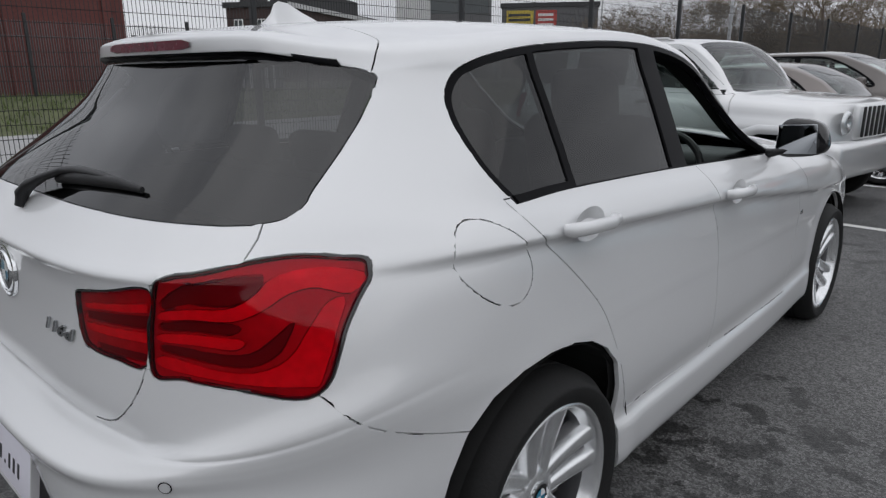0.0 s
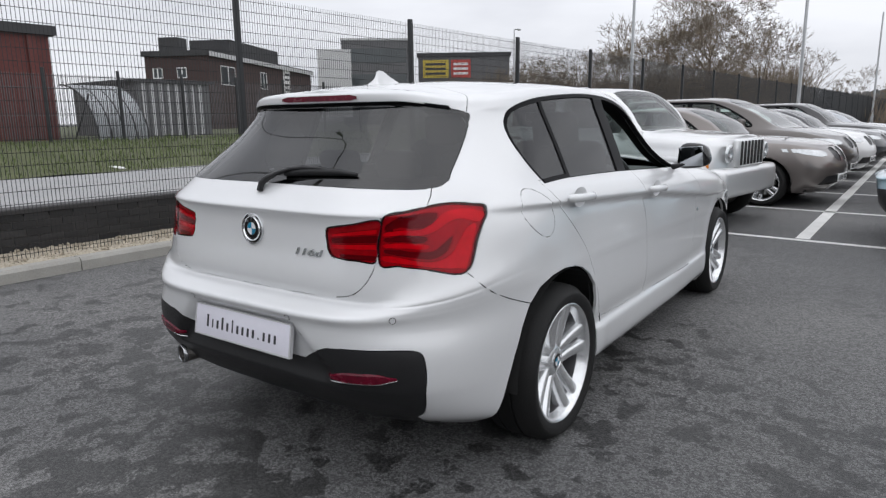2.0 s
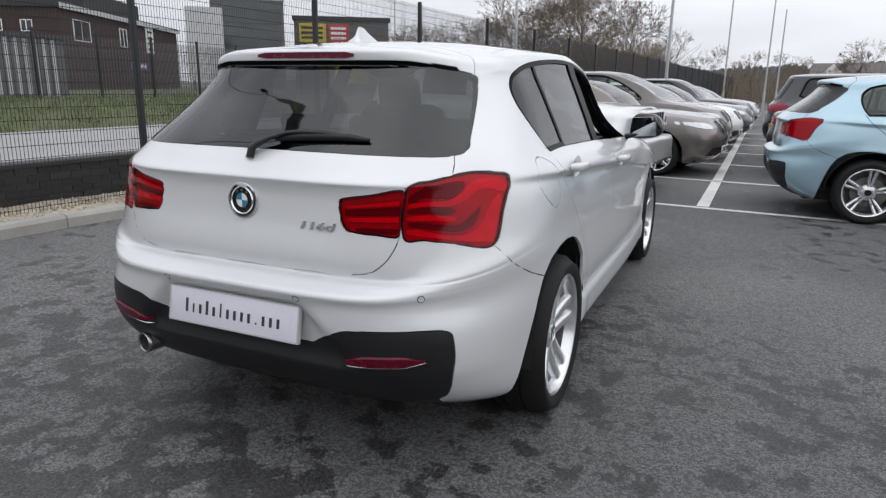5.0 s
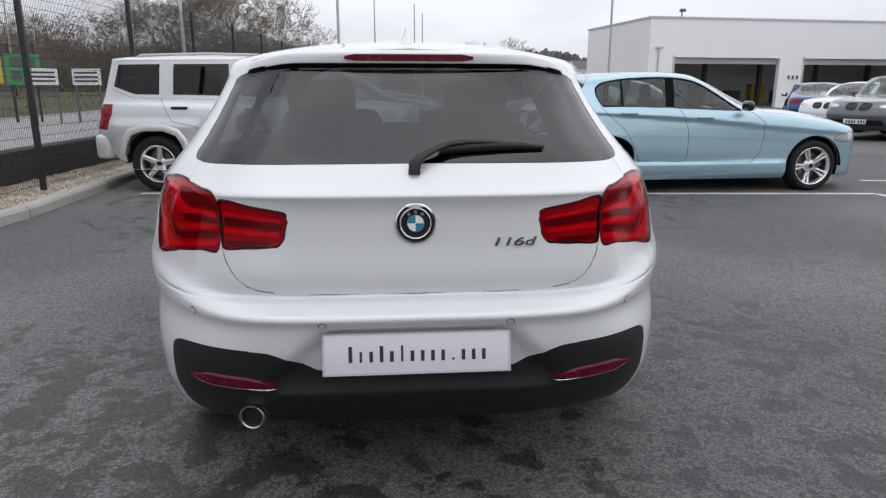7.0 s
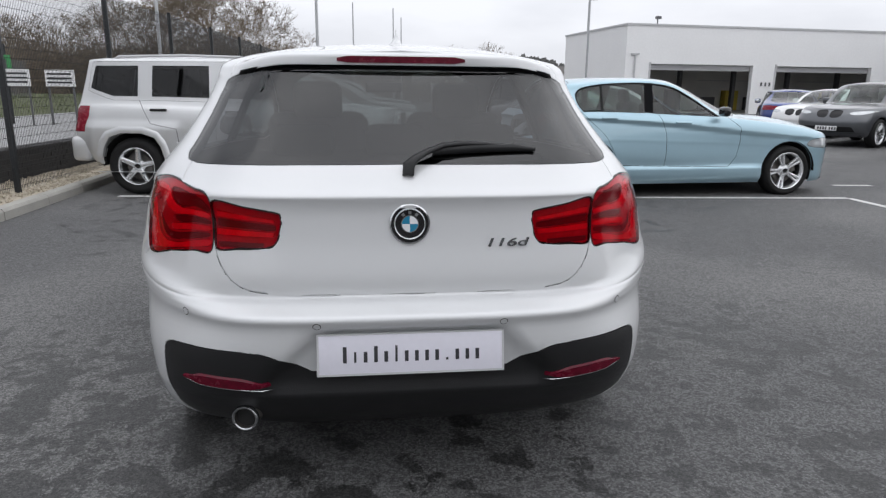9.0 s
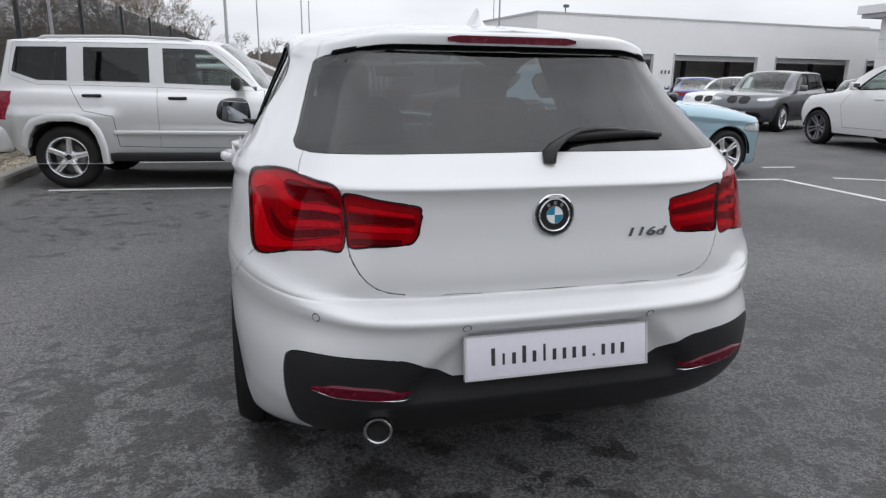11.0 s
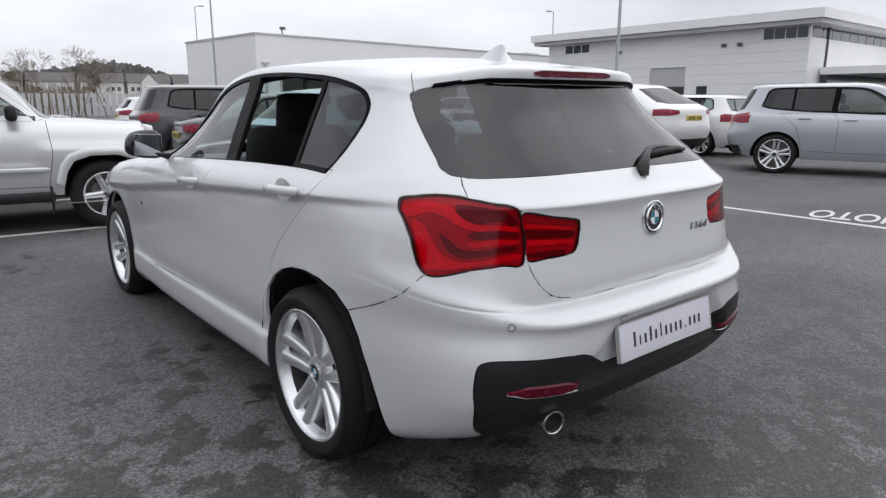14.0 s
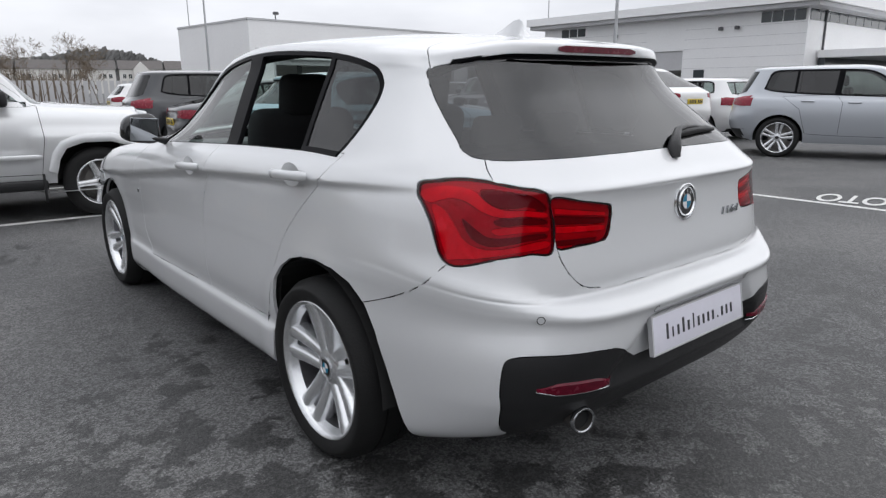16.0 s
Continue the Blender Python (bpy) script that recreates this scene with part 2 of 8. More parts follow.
class Build:
    """Collects simple solids into one mesh."""

    def __init__(self):
        self.v, self.f = [], []

    def add(self, verts, faces):
        o = len(self.v)
        self.v += [tuple(map(float, v)) for v in verts]
        self.f += [tuple(i + o for i in f) for f in faces]
        return self

    def box(self, x0, y0, z0, x1, y1, z1, m=None):
        vs = [Vector((x, y, z)) for z in (z0, z1) for x, y in ((x0, y0), (x1, y0), (x1, y1), (x0, y1))]
        if m is not None:
            vs = [m @ v for v in vs]
        return self.add(vs, [(3, 2, 1, 0), (4, 5, 6, 7), (0, 1, 5, 4), (1, 2, 6, 5), (2, 3, 7, 6), (3, 0, 4, 7)])

    def block(self, x0, y0, z0, x1, y1, z1, b, m=None):
        """A box with its upright and upper edges taken off by b."""
        rings = []
        for z, i in ((z0, 0.0), (z1 - b, 0.0), (z1, b)):
            rings.append([(x0 + b, y0 + i, z), (x1 - b, y0 + i, z), (x1 - i, y0 + b, z), (x1 - i, y1 - b, z),
                          (x1 - b, y1 - i, z), (x0 + b, y1 - i, z), (x0 + i, y1 - b, z), (x0 + i, y0 + b, z)])
        vs = [Vector(p) for r in rings for p in r]
        if m is not None:
            vs = [m @ v for v in vs]
        fs = [tuple(range(7, -1, -1)), tuple(range(16, 24))]
        for k in (0, 1):
            for i in range(8):
                j = (i + 1) % 8
                fs.append((8 * k + i, 8 * k + j, 8 * k + 8 + j, 8 * k + 8 + i))
        return self.add(vs, fs)

    def rod(self, a, b, ra, rb=None, sides=8, cap=True):
        a, b = Vector(a), Vector(b)
        rb = ra if rb is None else rb
        d = (b - a).normalized()
        u = d.orthogonal().normalized()
        w = d.cross(u)
        vs = []
        for p, r in ((a, ra), (b, rb)):
            for i in range(sides):
                t = 2 * math.pi * i / sides
                vs.append(p + r * (math.cos(t) * u + math.sin(t) * w))
        fs = [(i, (i + 1) % sides, sides + (i + 1) % sides, sides + i) for i in range(sides)]
        if cap:
            fs += [tuple(range(sides - 1, -1, -1)), tuple(range(sides, 2 * sides))]
        return self.add(vs, fs)

    def prism(self, outline, axis, lo, hi):
        """An outline in the two other axes, drawn out along one axis."""
        n = len(outline)
        vs = []
        for h in (lo, hi):
            for a, b in outline:
                vs.append({"x": (h, a, b), "y": (a, h, b), "z": (a, b, h)}[axis])
        fs = [tuple(range(n - 1, -1, -1)), tuple(range(n, 2 * n))]
        fs += [(i, (i + 1) % n, n + (i + 1) % n, n + i) for i in range(n)]
        return self.add(vs, fs)

    def mesh(self, name, material, smooth=False):
        me = mesh_of(name, self.v, self.f, material, smooth)
        b = bmesh.new()
        b.from_mesh(me)
        bmesh.ops.recalc_face_normals(b, faces=b.faces)
        b.to_mesh(me)
        b.free()
        return me


def part(name, me, parent, label="", material=None):
    ob = new(name, me)
    if material is not None and not me.materials:
        me.materials.append(material)
    if parent is not None:
        ob.parent = parent
    if label:
        tagged(ob, label)
    return ob


def thing(name, label, category, at=None, group="", kind=""):
    ob = new(name)
    ob.empty_display_size = 0.2
    if at is not None:
        ob.matrix_world = at
    return tagged(ob, label, category, group, kind)


# ---------------------------------------------------------------- ground, lines, kerb, wall, fence
FY = 0.05  # the fence, the wall and the kerb run a little to the right as they go ahead


def side_line(x0, y):
    return x0 + FY * y


def build_ground():
    nx = [-900, -200, -60, -30, -21.5, -15.5, -10, -5.3, 0, 10, 30, 80, 300, 900]
    ny = [-600, -100, -30, -10, 0, 10, 20, 35, 60, 100, 200, 420, 900]
    verts, faces = [], []
    for y in ny:
        for x in nx:
            verts.append((x, y, -0.0))
    w = len(nx)
    for j in range(len(ny) - 1):
        for i in range(w - 1):
            faces.append((j * w + i, j * w + i + 1, (j + 1) * w + i + 1, (j + 1) * w + i))
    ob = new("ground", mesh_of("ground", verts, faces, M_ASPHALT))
    tagged(ob, "dark grey asphalt car park with damp blotches and shade painted in by the hatchback's tail", "ground", kind="structure")


build_ground()


def ribbon(name, pts, width, material, label, z=0.004):
    """A painted line along pts."""
    b = Build()
    for (x0, y0), (x1, y1) in zip(pts, pts[1:]):
        d = Vector((x1 - x0, y1 - y0, 0))
        n = int(max(1, d.length / 0.25))
        nrm = Vector((-d.y, d.x, 0)).normalized() * width / 2
        for k in range(n):
            a = Vector((x0, y0, 0)) + d * (k / n)
            c = Vector((x0, y0, 0)) + d * ((k + 1) / n)
            j0 = 1 + 0.06 * noise.noise(a * 5)
            j1 = 1 + 0.06 * noise.noise(c * 5)
            quad = [a + nrm * j0, a - nrm * j0, c - nrm * j1, c + nrm * j1]
            b.add([(p.x, p.y, z) for p in quad], [(0, 1, 2, 3)])
    ob = new(name, b.mesh(name, material))
    return tagged(ob, label, "road marking", kind="structure")


def line_y(x, k):
    return 6.16 - 0.075 * (x - 1.0) + 2.45 * k


ribbon("parking_line", [(-3.08, line_y(-3.08, 0)), (5.92, 5.78)], 0.10, M_LINE, "worn white painted parking bay line")
for k in range(1, 7):
    ribbon("parking_line", [(-3.0 + 0.1 * k, line_y(-3, k)), (5.7, line_y(5.7, k))], 0.10, M_LINE, "worn white painted parking bay line")
ribbon("parking_line", [(1.07, 6.24), (1.30, 21.5)], 0.13, M_LINE, "long white line between two rows of bays")
ribbon("parking_line", [(5.92, 5.76), (5.84, 1.0), (5.8, -4.0)], 0.10, M_LINE, "white painted line round the photo bay")
ribbon("parking_line", [(6.55, 6.9), (7.1, 6.85)], 0.09, M_LINE, "short white painted mark")
ribbon("parking_line", [(6.75, 5.75), (7.45, 5.35)], 0.09, M_LINE, "short white painted mark")


def build_word():
    cu = bpy.data.curves.new("word", "FONT")
    cu.body = "PHOTO"
    cu.align_x = "RIGHT"
    cu.size = 0.85
    cu.extrude = 0.0015
    cu.offset = 0.012
    ob = new("painted_word", cu)
    ob.data.materials.append(M_LINE)
    ob.matrix_world = pose(6.53, 2.034, 0.0055, 0, 0, 101)
    ob.scale = (0.37, 1.0, 1.0)
    tagged(ob, "white painted word on the asphalt", "road marking", kind="structure")


build_word()


def kerb_x(y):
    return float(np.interp(y, [-12, 2.0, 5.0, 8.5, 14, 40], [-4.02, -4.0, -3.62, -3.60, -3.35, -1.3]))


def build_kerb():
    b = Build()
    root = thing("kerb", "pale concrete kerb stones along the car park edge", "kerb", kind="structure")
    stone = None
    L = 0.915
    y = -6.0
    k = 0
    while y < 30:
        a, c = Vector((kerb_x(y), y, 0)), Vector((kerb_x(y + L), y + L, 0))
        d = c - a
        ang = math.degrees(math.atan2(-d.x, d.y))
        if stone is None:
            s = Build()
            prof = [(0.0, -0.05), (0.0, 0.085), (-0.022, 0.115), (-0.14, 0.115), (-0.14, -0.05)]
            s.prism(prof, "y", 0.004, L - 0.004)
            stone = s.mesh("kerb_stone", M_KERB)
        ob = part("kerb_stone", stone, root)
        ob.matrix_world = pose(a.x, a.y, 0, 0, 0, ang)
        y += L
        k += 1


build_kerb()


def build_verge():
    ys = np.linspace(-8, 30, 90)
    verts, faces = [], []
    cols = 9
    for y in ys:
        x1, x0 = kerb_x(y) - 0.10, side_line(-5.02, y)
        for i in range(cols):
            x = x0 + (x1 - x0) * i / (cols - 1)
            verts.append((x, y, 0.085 + 0.035 * noise.noise(Vector((x * 4, y * 4, 0)))))
    for j in range(len(ys) - 1):
        for i in range(cols - 1):
            faces.append((j * cols + i, j * cols + i + 1, (j + 1) * cols + i + 1, (j + 1) * cols + i))
    ob = new("gravel_verge", mesh_of("gravel_verge", verts, faces, M_GRAVEL, True))
    tagged(ob, "strip of pale yellow gravel behind the kerb", "verge", kind="structure")
    # loose stones on the strip
    rng = np.random.default_rng(4)
    b = Build()
    for _ in range(4200):
        y = rng.uniform(-2, 13)
        x = rng.uniform(side_line(-5.0, y), kerb_x(y) - 0.13)
        s = rng.uniform(0.008, 0.022)
        z = 0.09 + 0.035 * noise.noise(Vector((x * 4, y * 4, 0)))
        a = rng.uniform(0, 6.28)
        ca, sa = math.cos(a) * s, math.sin(a) * s
        b.add([(x + ca, y + sa, z), (x - sa, y + ca, z), (x - ca, y - sa, z), (x + sa, y - ca, z), (x, y, z + s * 0.9), (x, y, z - s)],
              [(0, 1, 4), (1, 2, 4), (2, 3, 4), (3, 0, 4), (1, 0, 5), (2, 1, 5), (3, 2, 5), (0, 3, 5)])
    st = new("gravel_stones", mesh_of("gravel_stones", b.v, b.f, M_GRAVEL))
    tagged(st, "loose pale gravel stones", "gravel", kind="stuff")


build_verge()

WALL_X, FENCE_X, FENCE_H = -5.05, -4.42, 2.62


def build_brick_wall():
    wall = new("wall_low")
    tagged(wall, "low dark brick wall behind the fence", "wall", kind="structure")
    ang = -math.degrees(math.atan(FY))
    wall.matrix_world = pose(WALL_X, 0, 0, 0, 0, ang)
    core = Build()
    core.box(-0.21, -8, 0, -0.012, 34, 0.40)
    part("core", core.mesh("wall_core", M_MORTAR), wall)
    bl, bh, g = 0.215, 0.065, 0.010
    br = Build()
    br.block(-0.10, 0, 0, 0.0, bl, bh, 0.005)
    me = br.mesh("brick", M_BRICK_DARK)
    rng = np.random.default_rng(2)
    count = 0
    far = Build()
    for r in range(6):
        y = -6.0 + (r % 2) * 0.1125
        while y < 30:
            near = -0.6 < y < 5.6 and r >= 1
            if near and count < 300:
                ob = part("brick", me, wall)
                ob.matrix_local = pose(rng.uniform(-0.002, 0.003), y, r * (bh + g), 0, 0, 0)
                count += 1
            else:
                far.box(-0.10, y, r * (bh + g), rng.uniform(-0.003, 0.002), y + bl, r * (bh + g) + bh)
            y += bl + g
    ob = part("bricks", far.mesh("bricks", M_BRICK_DARK), wall)
    tagged(ob, kind="stuff")
    cap = Build()
    cap.block(-0.23, -8, 0.442, 0.012, 34, 0.49, 0.012)
    part("coping", cap.mesh("coping", M_BRICK_DARK), wall, "dark brick coping")


build_brick_wall()


def fence_panel(length, height, step, r):
    b = Build()
    n = int(length / step)
    for i in range(1, n):
        y = i * length / n
        b.rod((0, y, 0.06), (0, y, height), r, sides=3, cap=False)
    z = 0.1
    while z < height:
        b.rod((0.006, 0, z), (0.006, length, z), r * 1.1, sides=3, cap=False)
        z += 0.11 if step < 0.05 else 0.9
    return b.mesh("mesh_panel", M_FENCE)


def build_fence():
    pitch = 2.89
    panel = fence_panel(pitch - 0.06, FENCE_H - 0.05, 0.034, 0.0029)
    post = Build()
    post.block(-0.03, -0.03, 0, 0.03, 0.03, FENCE_H, 0.008)
    post.box(0.03, -0.02, 0.3, 0.036, 0.02, FENCE_H - 0.05)
    post_me = post.mesh("post", M_FENCE)
    ang = -math.degrees(math.atan(FY))
    for k in range(-3, 25):
        y = 3.38 + pitch * k
        f = thing("fence_panel", "black welded mesh fence panel on a steel post", "fence", pose(side_line(FENCE_X, y), y, 0.06, 0, 0, ang), "mesh fence along the car park")
        part("post", post_me, f)
        part("mesh", panel, f).matrix_local = pose(0, 0.03, 0)


build_fence()

# ---------------------------------------------------------------- vehicles: shared shell maker
M_WHITE = surface("white_metallic_paint", (0.66, 0.667, 0.674), 0.38, metal=0.12, vary=0.03, scale=0.7, fine=900, coat=1.0)
M_TRIM = surface("black_trim", (0.007, 0.007, 0.008), 0.30, vary=0.15, scale=8, spec=0.03)
M_MIRROR = surface("mirror_silver", (0.42, 0.44, 0.46), 0.04, metal=1.0, vary=0.02)
M_FIGURES = surface("grey_chrome", (0.40, 0.41, 0.42), 0.20, metal=1.0, vary=0.05)
M_PLASTIC = surface("black_plastic", (0.014, 0.014, 0.015), 0.42, vary=0.15, scale=10, fine=300, bump=0.12, spec=0.35)
M_GLOSS_BLACK = surface("gloss_black", (0.008, 0.008, 0.009), 0.12, vary=0.05, coat=0.6)
M_LINING = surface("cabin_lining", (0.012, 0.012, 0.012), 0.9, vary=0.1)
M_FABRIC = surface("seat_fabric", (0.022, 0.022, 0.024), 0.9, vary=0.2, scale=6, fine=200, bump=0.3)
M_RUBBER = surface("tyre_rubber", (0.011, 0.011, 0.011), 0.70, vary=0.25, scale=6, fine=150, bump=0.15, spec=0.3)
M_ALLOY = surface("silver_alloy", (0.72, 0.73, 0.74), 0.26, metal=0.8, vary=0.05, scale=5, coat=0.4)
M_ALLOY_DARK = surface("grey_alloy", (0.16, 0.16, 0.17), 0.35, metal=0.7, vary=0.08, scale=5)
M_STEEL = surface("brake_steel", (0.20, 0.19, 0.18), 0.45, metal=0.9, vary=0.2, scale=12)
M_CHROME = surface("chrome", (0.75, 0.76, 0.77), 0.08, metal=1.0, vary=0.03)
M_BADGE_BLUE = surface("badge_blue", (0.02, 0.20, 0.33), 0.2, vary=0.03, coat=0.8)
M_BADGE_WHITE = surface("badge_white", (0.75, 0.77, 0.78), 0.25, vary=0.03, coat=0.8)
M_PLATE = surface("plate_white", (0.70, 0.69, 0.76), 0.35, vary=0.03)
M_PLATE_YELLOW = surface("plate_yellow", (0.65, 0.48, 0.05), 0.35, vary=0.04)
M_LAMP_RED = surface("lamp_red", (0.27, 0.005, 0.045), 0.3, vary=0.25, scale=9, coat=0.5)
M_LAMP_BRIGHT = surface("lamp_bright_red", (0.52, 0.018, 0.085), 0.25, vary=0.25, scale=8, coat=0.5)
M_LAMP_DARK = surface("lamp_housing", (0.075, 0.002, 0.016), 0.4, vary=0.1)
M_LAMP_RED_PLAIN = surface("reflector_red", (0.095, 0.002, 0.013), 0.25, vary=0.35, scale=40, spec=0.3)
M_TAIL = surface("tail_lamp_red", (0.22, 0.006, 0.022), 0.25, vary=0.35, scale=22, spec=0.5)
M_HEADLAMP = surface("headlamp_clear", (0.55, 0.57, 0.58), 0.1, metal=0.5, vary=0.2, scale=25, coat=1.0)
M_AMBER = surface("amber_lamp", (0.75, 0.25, 0.03), 0.2, vary=0.1, coat=0.8)
G_RED = clear("red_lens", (0.97, 0.08, 0.20), 0.022, 0.06)
G_DARK = clear("privacy_glass", (0.10, 0.105, 0.108), 0.055)
G_REAR = clear("dark_rear_glass", (0.125, 0.132, 0.137), 0.075)
G_TINT = clear("side_glass", (0.62, 0.70, 0.67), 0.06)
G_SCREEN = clear("windscreen_glass", (0.66, 0.76, 0.72), 0.06)


def pchip(xs, ys):
    """A smooth curve through the points that never overshoots them."""
    xs, ys = np.array(xs, float), np.array(ys, float)
    h, d = np.diff(xs), np.diff(ys) / np.diff(xs)
    m = np.zeros(len(xs))
    for i in range(1, len(xs) - 1):
        if d[i - 1] * d[i] > 0:
            a, b = 2 * h[i] + h[i - 1], h[i] + 2 * h[i - 1]
            m[i] = (a + b) / (a / d[i - 1] + b / d[i])
    m[0], m[-1] = d[0], d[-1]

    def f(x):
        x = np.clip(np.asarray(x, float), xs[0], xs[-1])
        k = np.clip(np.searchsorted(xs, x, side="right") - 1, 0, len(xs) - 2)
        t = (x - xs[k]) / h[k]
        return ((1 + 2 * t) * (1 - t) ** 2 * ys[k] + t * (1 - t) ** 2 * h[k] * m[k]
                + t * t * (3 - 2 * t) * ys[k + 1] + t * t * (t - 1) * h[k] * m[k + 1])
    return f


def smooth(t):
    t = np.clip(t, 0, 1)
    return t * t * (3 - 2 * t)


def rounded(pts, times=2):
    """Corners of a closed outline cut off, twice over."""
    p = [np.array(q, float) for q in pts]
    for _ in range(times):
        q = []
        for i in range(len(p)):
            a, b = p[i], p[(i + 1) % len(p)]
            q += [a * 0.75 + b * 0.25, a * 0.25 + b * 0.75]
        p = q
    return [tuple(q) for q in p]


def through_points(pts, n=6):
    """A closed curve through the points."""
    p = [np.array(q, float) for q in pts]
    out = []
    k = len(p)
    for i in range(k):
        a, b, c, d = p[i - 1], p[i], p[(i + 1) % k], p[(i + 2) % k]
        for j in range(n):
            t = j / n
            out.append(tuple(0.5 * ((2 * b) + (c - a) * t + (2 * a - 5 * b + 4 * c - d) * t * t + (3 * b - a - 3 * c + d) * t ** 3)))
    return out


def along(pts, n=6):
    """An open curve through the points."""
    p = [np.array(q, float) for q in pts]
    p = [2 * p[0] - p[1]] + p + [2 * p[-1] - p[-2]]
    out = []
    for i in range(1, len(p) - 2):
        a, b, c, d = p[i - 1], p[i], p[i + 1], p[i + 2]
        out += [tuple(0.5 * ((2 * b) + (c - a) * t + (2 * a - 5 * b + 4 * c - d) * t * t + (3 * b - a - 3 * c + d) * t ** 3)) for t in (j / n for j in range(n))]
    return out + [tuple(p[-2])]


def area2(poly):
    return sum(poly[i][0] * poly[(i + 1) % len(poly)][1] - poly[(i + 1) % len(poly)][0] * poly[i][1] for i in range(len(poly)))


def inset(poly, d):
    """The outline drawn in by d."""
    s = 1.0 if area2(poly) > 0 else -1.0
    out = []
    for i in range(len(poly)):
        a, b, c = (np.array(poly[j % len(poly)], float) for j in (i - 1, i, i + 1))
        t = c - a
        ln = np.hypot(*t) or 1.0
        out.append(tuple(b + s * d * np.array((-t[1], t[0])) / ln))
    return out


def clip_line(poly, p, q):
    """The part of an outline to the left of the line p-q."""
    p, q = np.array(p, float), np.array(q, float)
    nrm = np.array((-(q - p)[1], (q - p)[0]))
    out = []
    for i in range(len(poly)):
        a, b = np.array(poly[i], float), np.array(poly[(i + 1) % len(poly)], float)
        da, db = (a - p) @ nrm, (b - p) @ nrm
        if da >= 0:
            out.append(tuple(a))
        if da * db < 0:
            out.append(tuple(a + (b - a) * da / (da - db)))
    return out


def inside(poly, x, y):
    c = False
    j = len(poly) - 1
    for i in range(len(poly)):
        xi, yi = poly[i]
        xj, yj = poly[j]
        if (yi > y) != (yj > y) and x < (xj - xi) * (y - yi) / (yj - yi) + xi:
            c = not c
        j = i
    return c


class Shell:
    """The right half of a car's skin: rings from sill to gutter round the rear, side and front, and a top that spans the gutters.
    x to the car's right, y ahead from its tail, z up."""

    def __init__(self, spec, per=5, nr=34, ns=90, nf=14, nt=14, snap=0.0):
        self.spec, self.snap = spec, snap
        K = len(spec["z_rear"])
        ks = np.arange(K)
        L = np.linspace(0, K - 1, (K - 1) * per + 1)
        get = {k: pchip(ks, spec[k])(L) for k in ("z_rear", "r", "D", "n", "w", "z_side")}
        belt, gut, mid = pchip(*zip(*spec["belt"])), pchip(*zip(*spec["gutter"])), pchip(*zip(*spec["centre"]))
        taper = pchip(*zip(*spec["taper"]))
        kb = spec["belt_level"]
        tuck = pchip(ks, spec["tuck"]) if "tuck" in spec else None
        front, zlow = spec["front"], spec["z_side"][0]
        zb = spec["z_side"][kb]
        rings = []
        for i, lv in enumerate(L):
            zr, r, D, n, w, zs = (get[k][i] for k in ("z_rear", "r", "D", "n", "w", "z_side"))
            u = np.linspace(0, 1, nr + 1)
            th = u ** 1.7 * math.pi / 2
            xr = w * np.sin(th) ** (2 / n)
            yr = r + D * (1 - np.cos(th))
            fy = front - (float(tuck(lv)) if tuck else 0.0)
            Df = spec["front_depth"]
            ysd = np.linspace(r + D, fy - Df, ns + 1)[1:]
            xs = w * taper(ysd)
            uf = np.linspace(0, 1, nf + 1)[1:]
            xf = w * taper(np.array(fy - Df)) * (1 - uf ** 2.6)
            yf = fy - Df + Df * np.sin(uf * math.pi / 2) ** 1.2
            x = np.concatenate([xr, xs, xf])
            y = np.concatenate([yr, ysd, yf])
            b, g = belt(y), gut(y)
            if lv <= kb:
                z = zlow + (zs - zlow) * (b - zlow) / (zb - zlow)
            else:
                z = b + (g - b) * (zs - zb) / (spec["z_side"][-1] - zb)
            q = np.concatenate([smooth((yr - r) / max(D, 1e-6) * 1.15), np.ones(len(ysd) + len(uf))])
            z = zr * (1 - q) + z * q
            rings.append(np.stack([x, y, z], 1))
        P = np.array(rings)
        P = spec["relief"](P) if "relief" in spec else P
        nl, nc = P.shape[:2]
        verts = P.reshape(-1, 3).tolist()
        faces, kind = [], []
        for i in range(nl - 1):
            for j in range(nc - 1):
                faces.append((i * nc + j, i * nc + j + 1, (i + 1) * nc + j + 1, (i + 1) * nc + j))
                kind.append(0)
        # top
        o = len(verts)
        top = P[-1]
        c = mid(top[:, 1])
        us = np.linspace(1, 0, nt + 1)
        for k, uu in enumerate(us[1:]):
            z = top[:, 2] + (c - top[:, 2]) * (1 - uu ** spec.get("crown", 2.4))
            for j in range(nc):
                verts.append((top[j, 0] * uu, top[j, 1], z[j]))
        for k in range(nt):
            for j in range(nc - 1):
                a0 = (nl - 1) * nc + j if k == 0 else o + (k - 1) * nc + j
                b0 = o + k * nc + j
                faces.append((a0, a0 + 1, b0 + 1, b0))
                kind.append(1)
        bm = bmesh.new()
        vs = [bm.verts.new(v) for v in verts]
        self.reg = bm.faces.layers.int.new("reg")
        self.kind = bm.faces.layers.int.new("kind")
        for f, k in zip(faces, kind):
            if len({tuple(verts[q]) for q in f}) < 3:
                continue
            face = bm.faces.new([vs[q] for q in f])
            face[self.kind] = k
        bmesh.ops.remove_doubles(bm, verts=bm.verts, dist=1e-5)
        for v in bm.verts:
            if v.co.x < 1e-4:
                v.co.x = 0.0
        bm.normal_update()
        self.nrm = bm.verts.layers.float_vector.new("nrm")
        for v in bm.verts:
            nv = v.normal.copy()
            if v.co.x == 0.0:
                nv.x = 0.0
                if nv.length:
                    nv.normalize()
            v[self.nrm] = nv
        self.bm = bm
        self.names = {"body": 0}

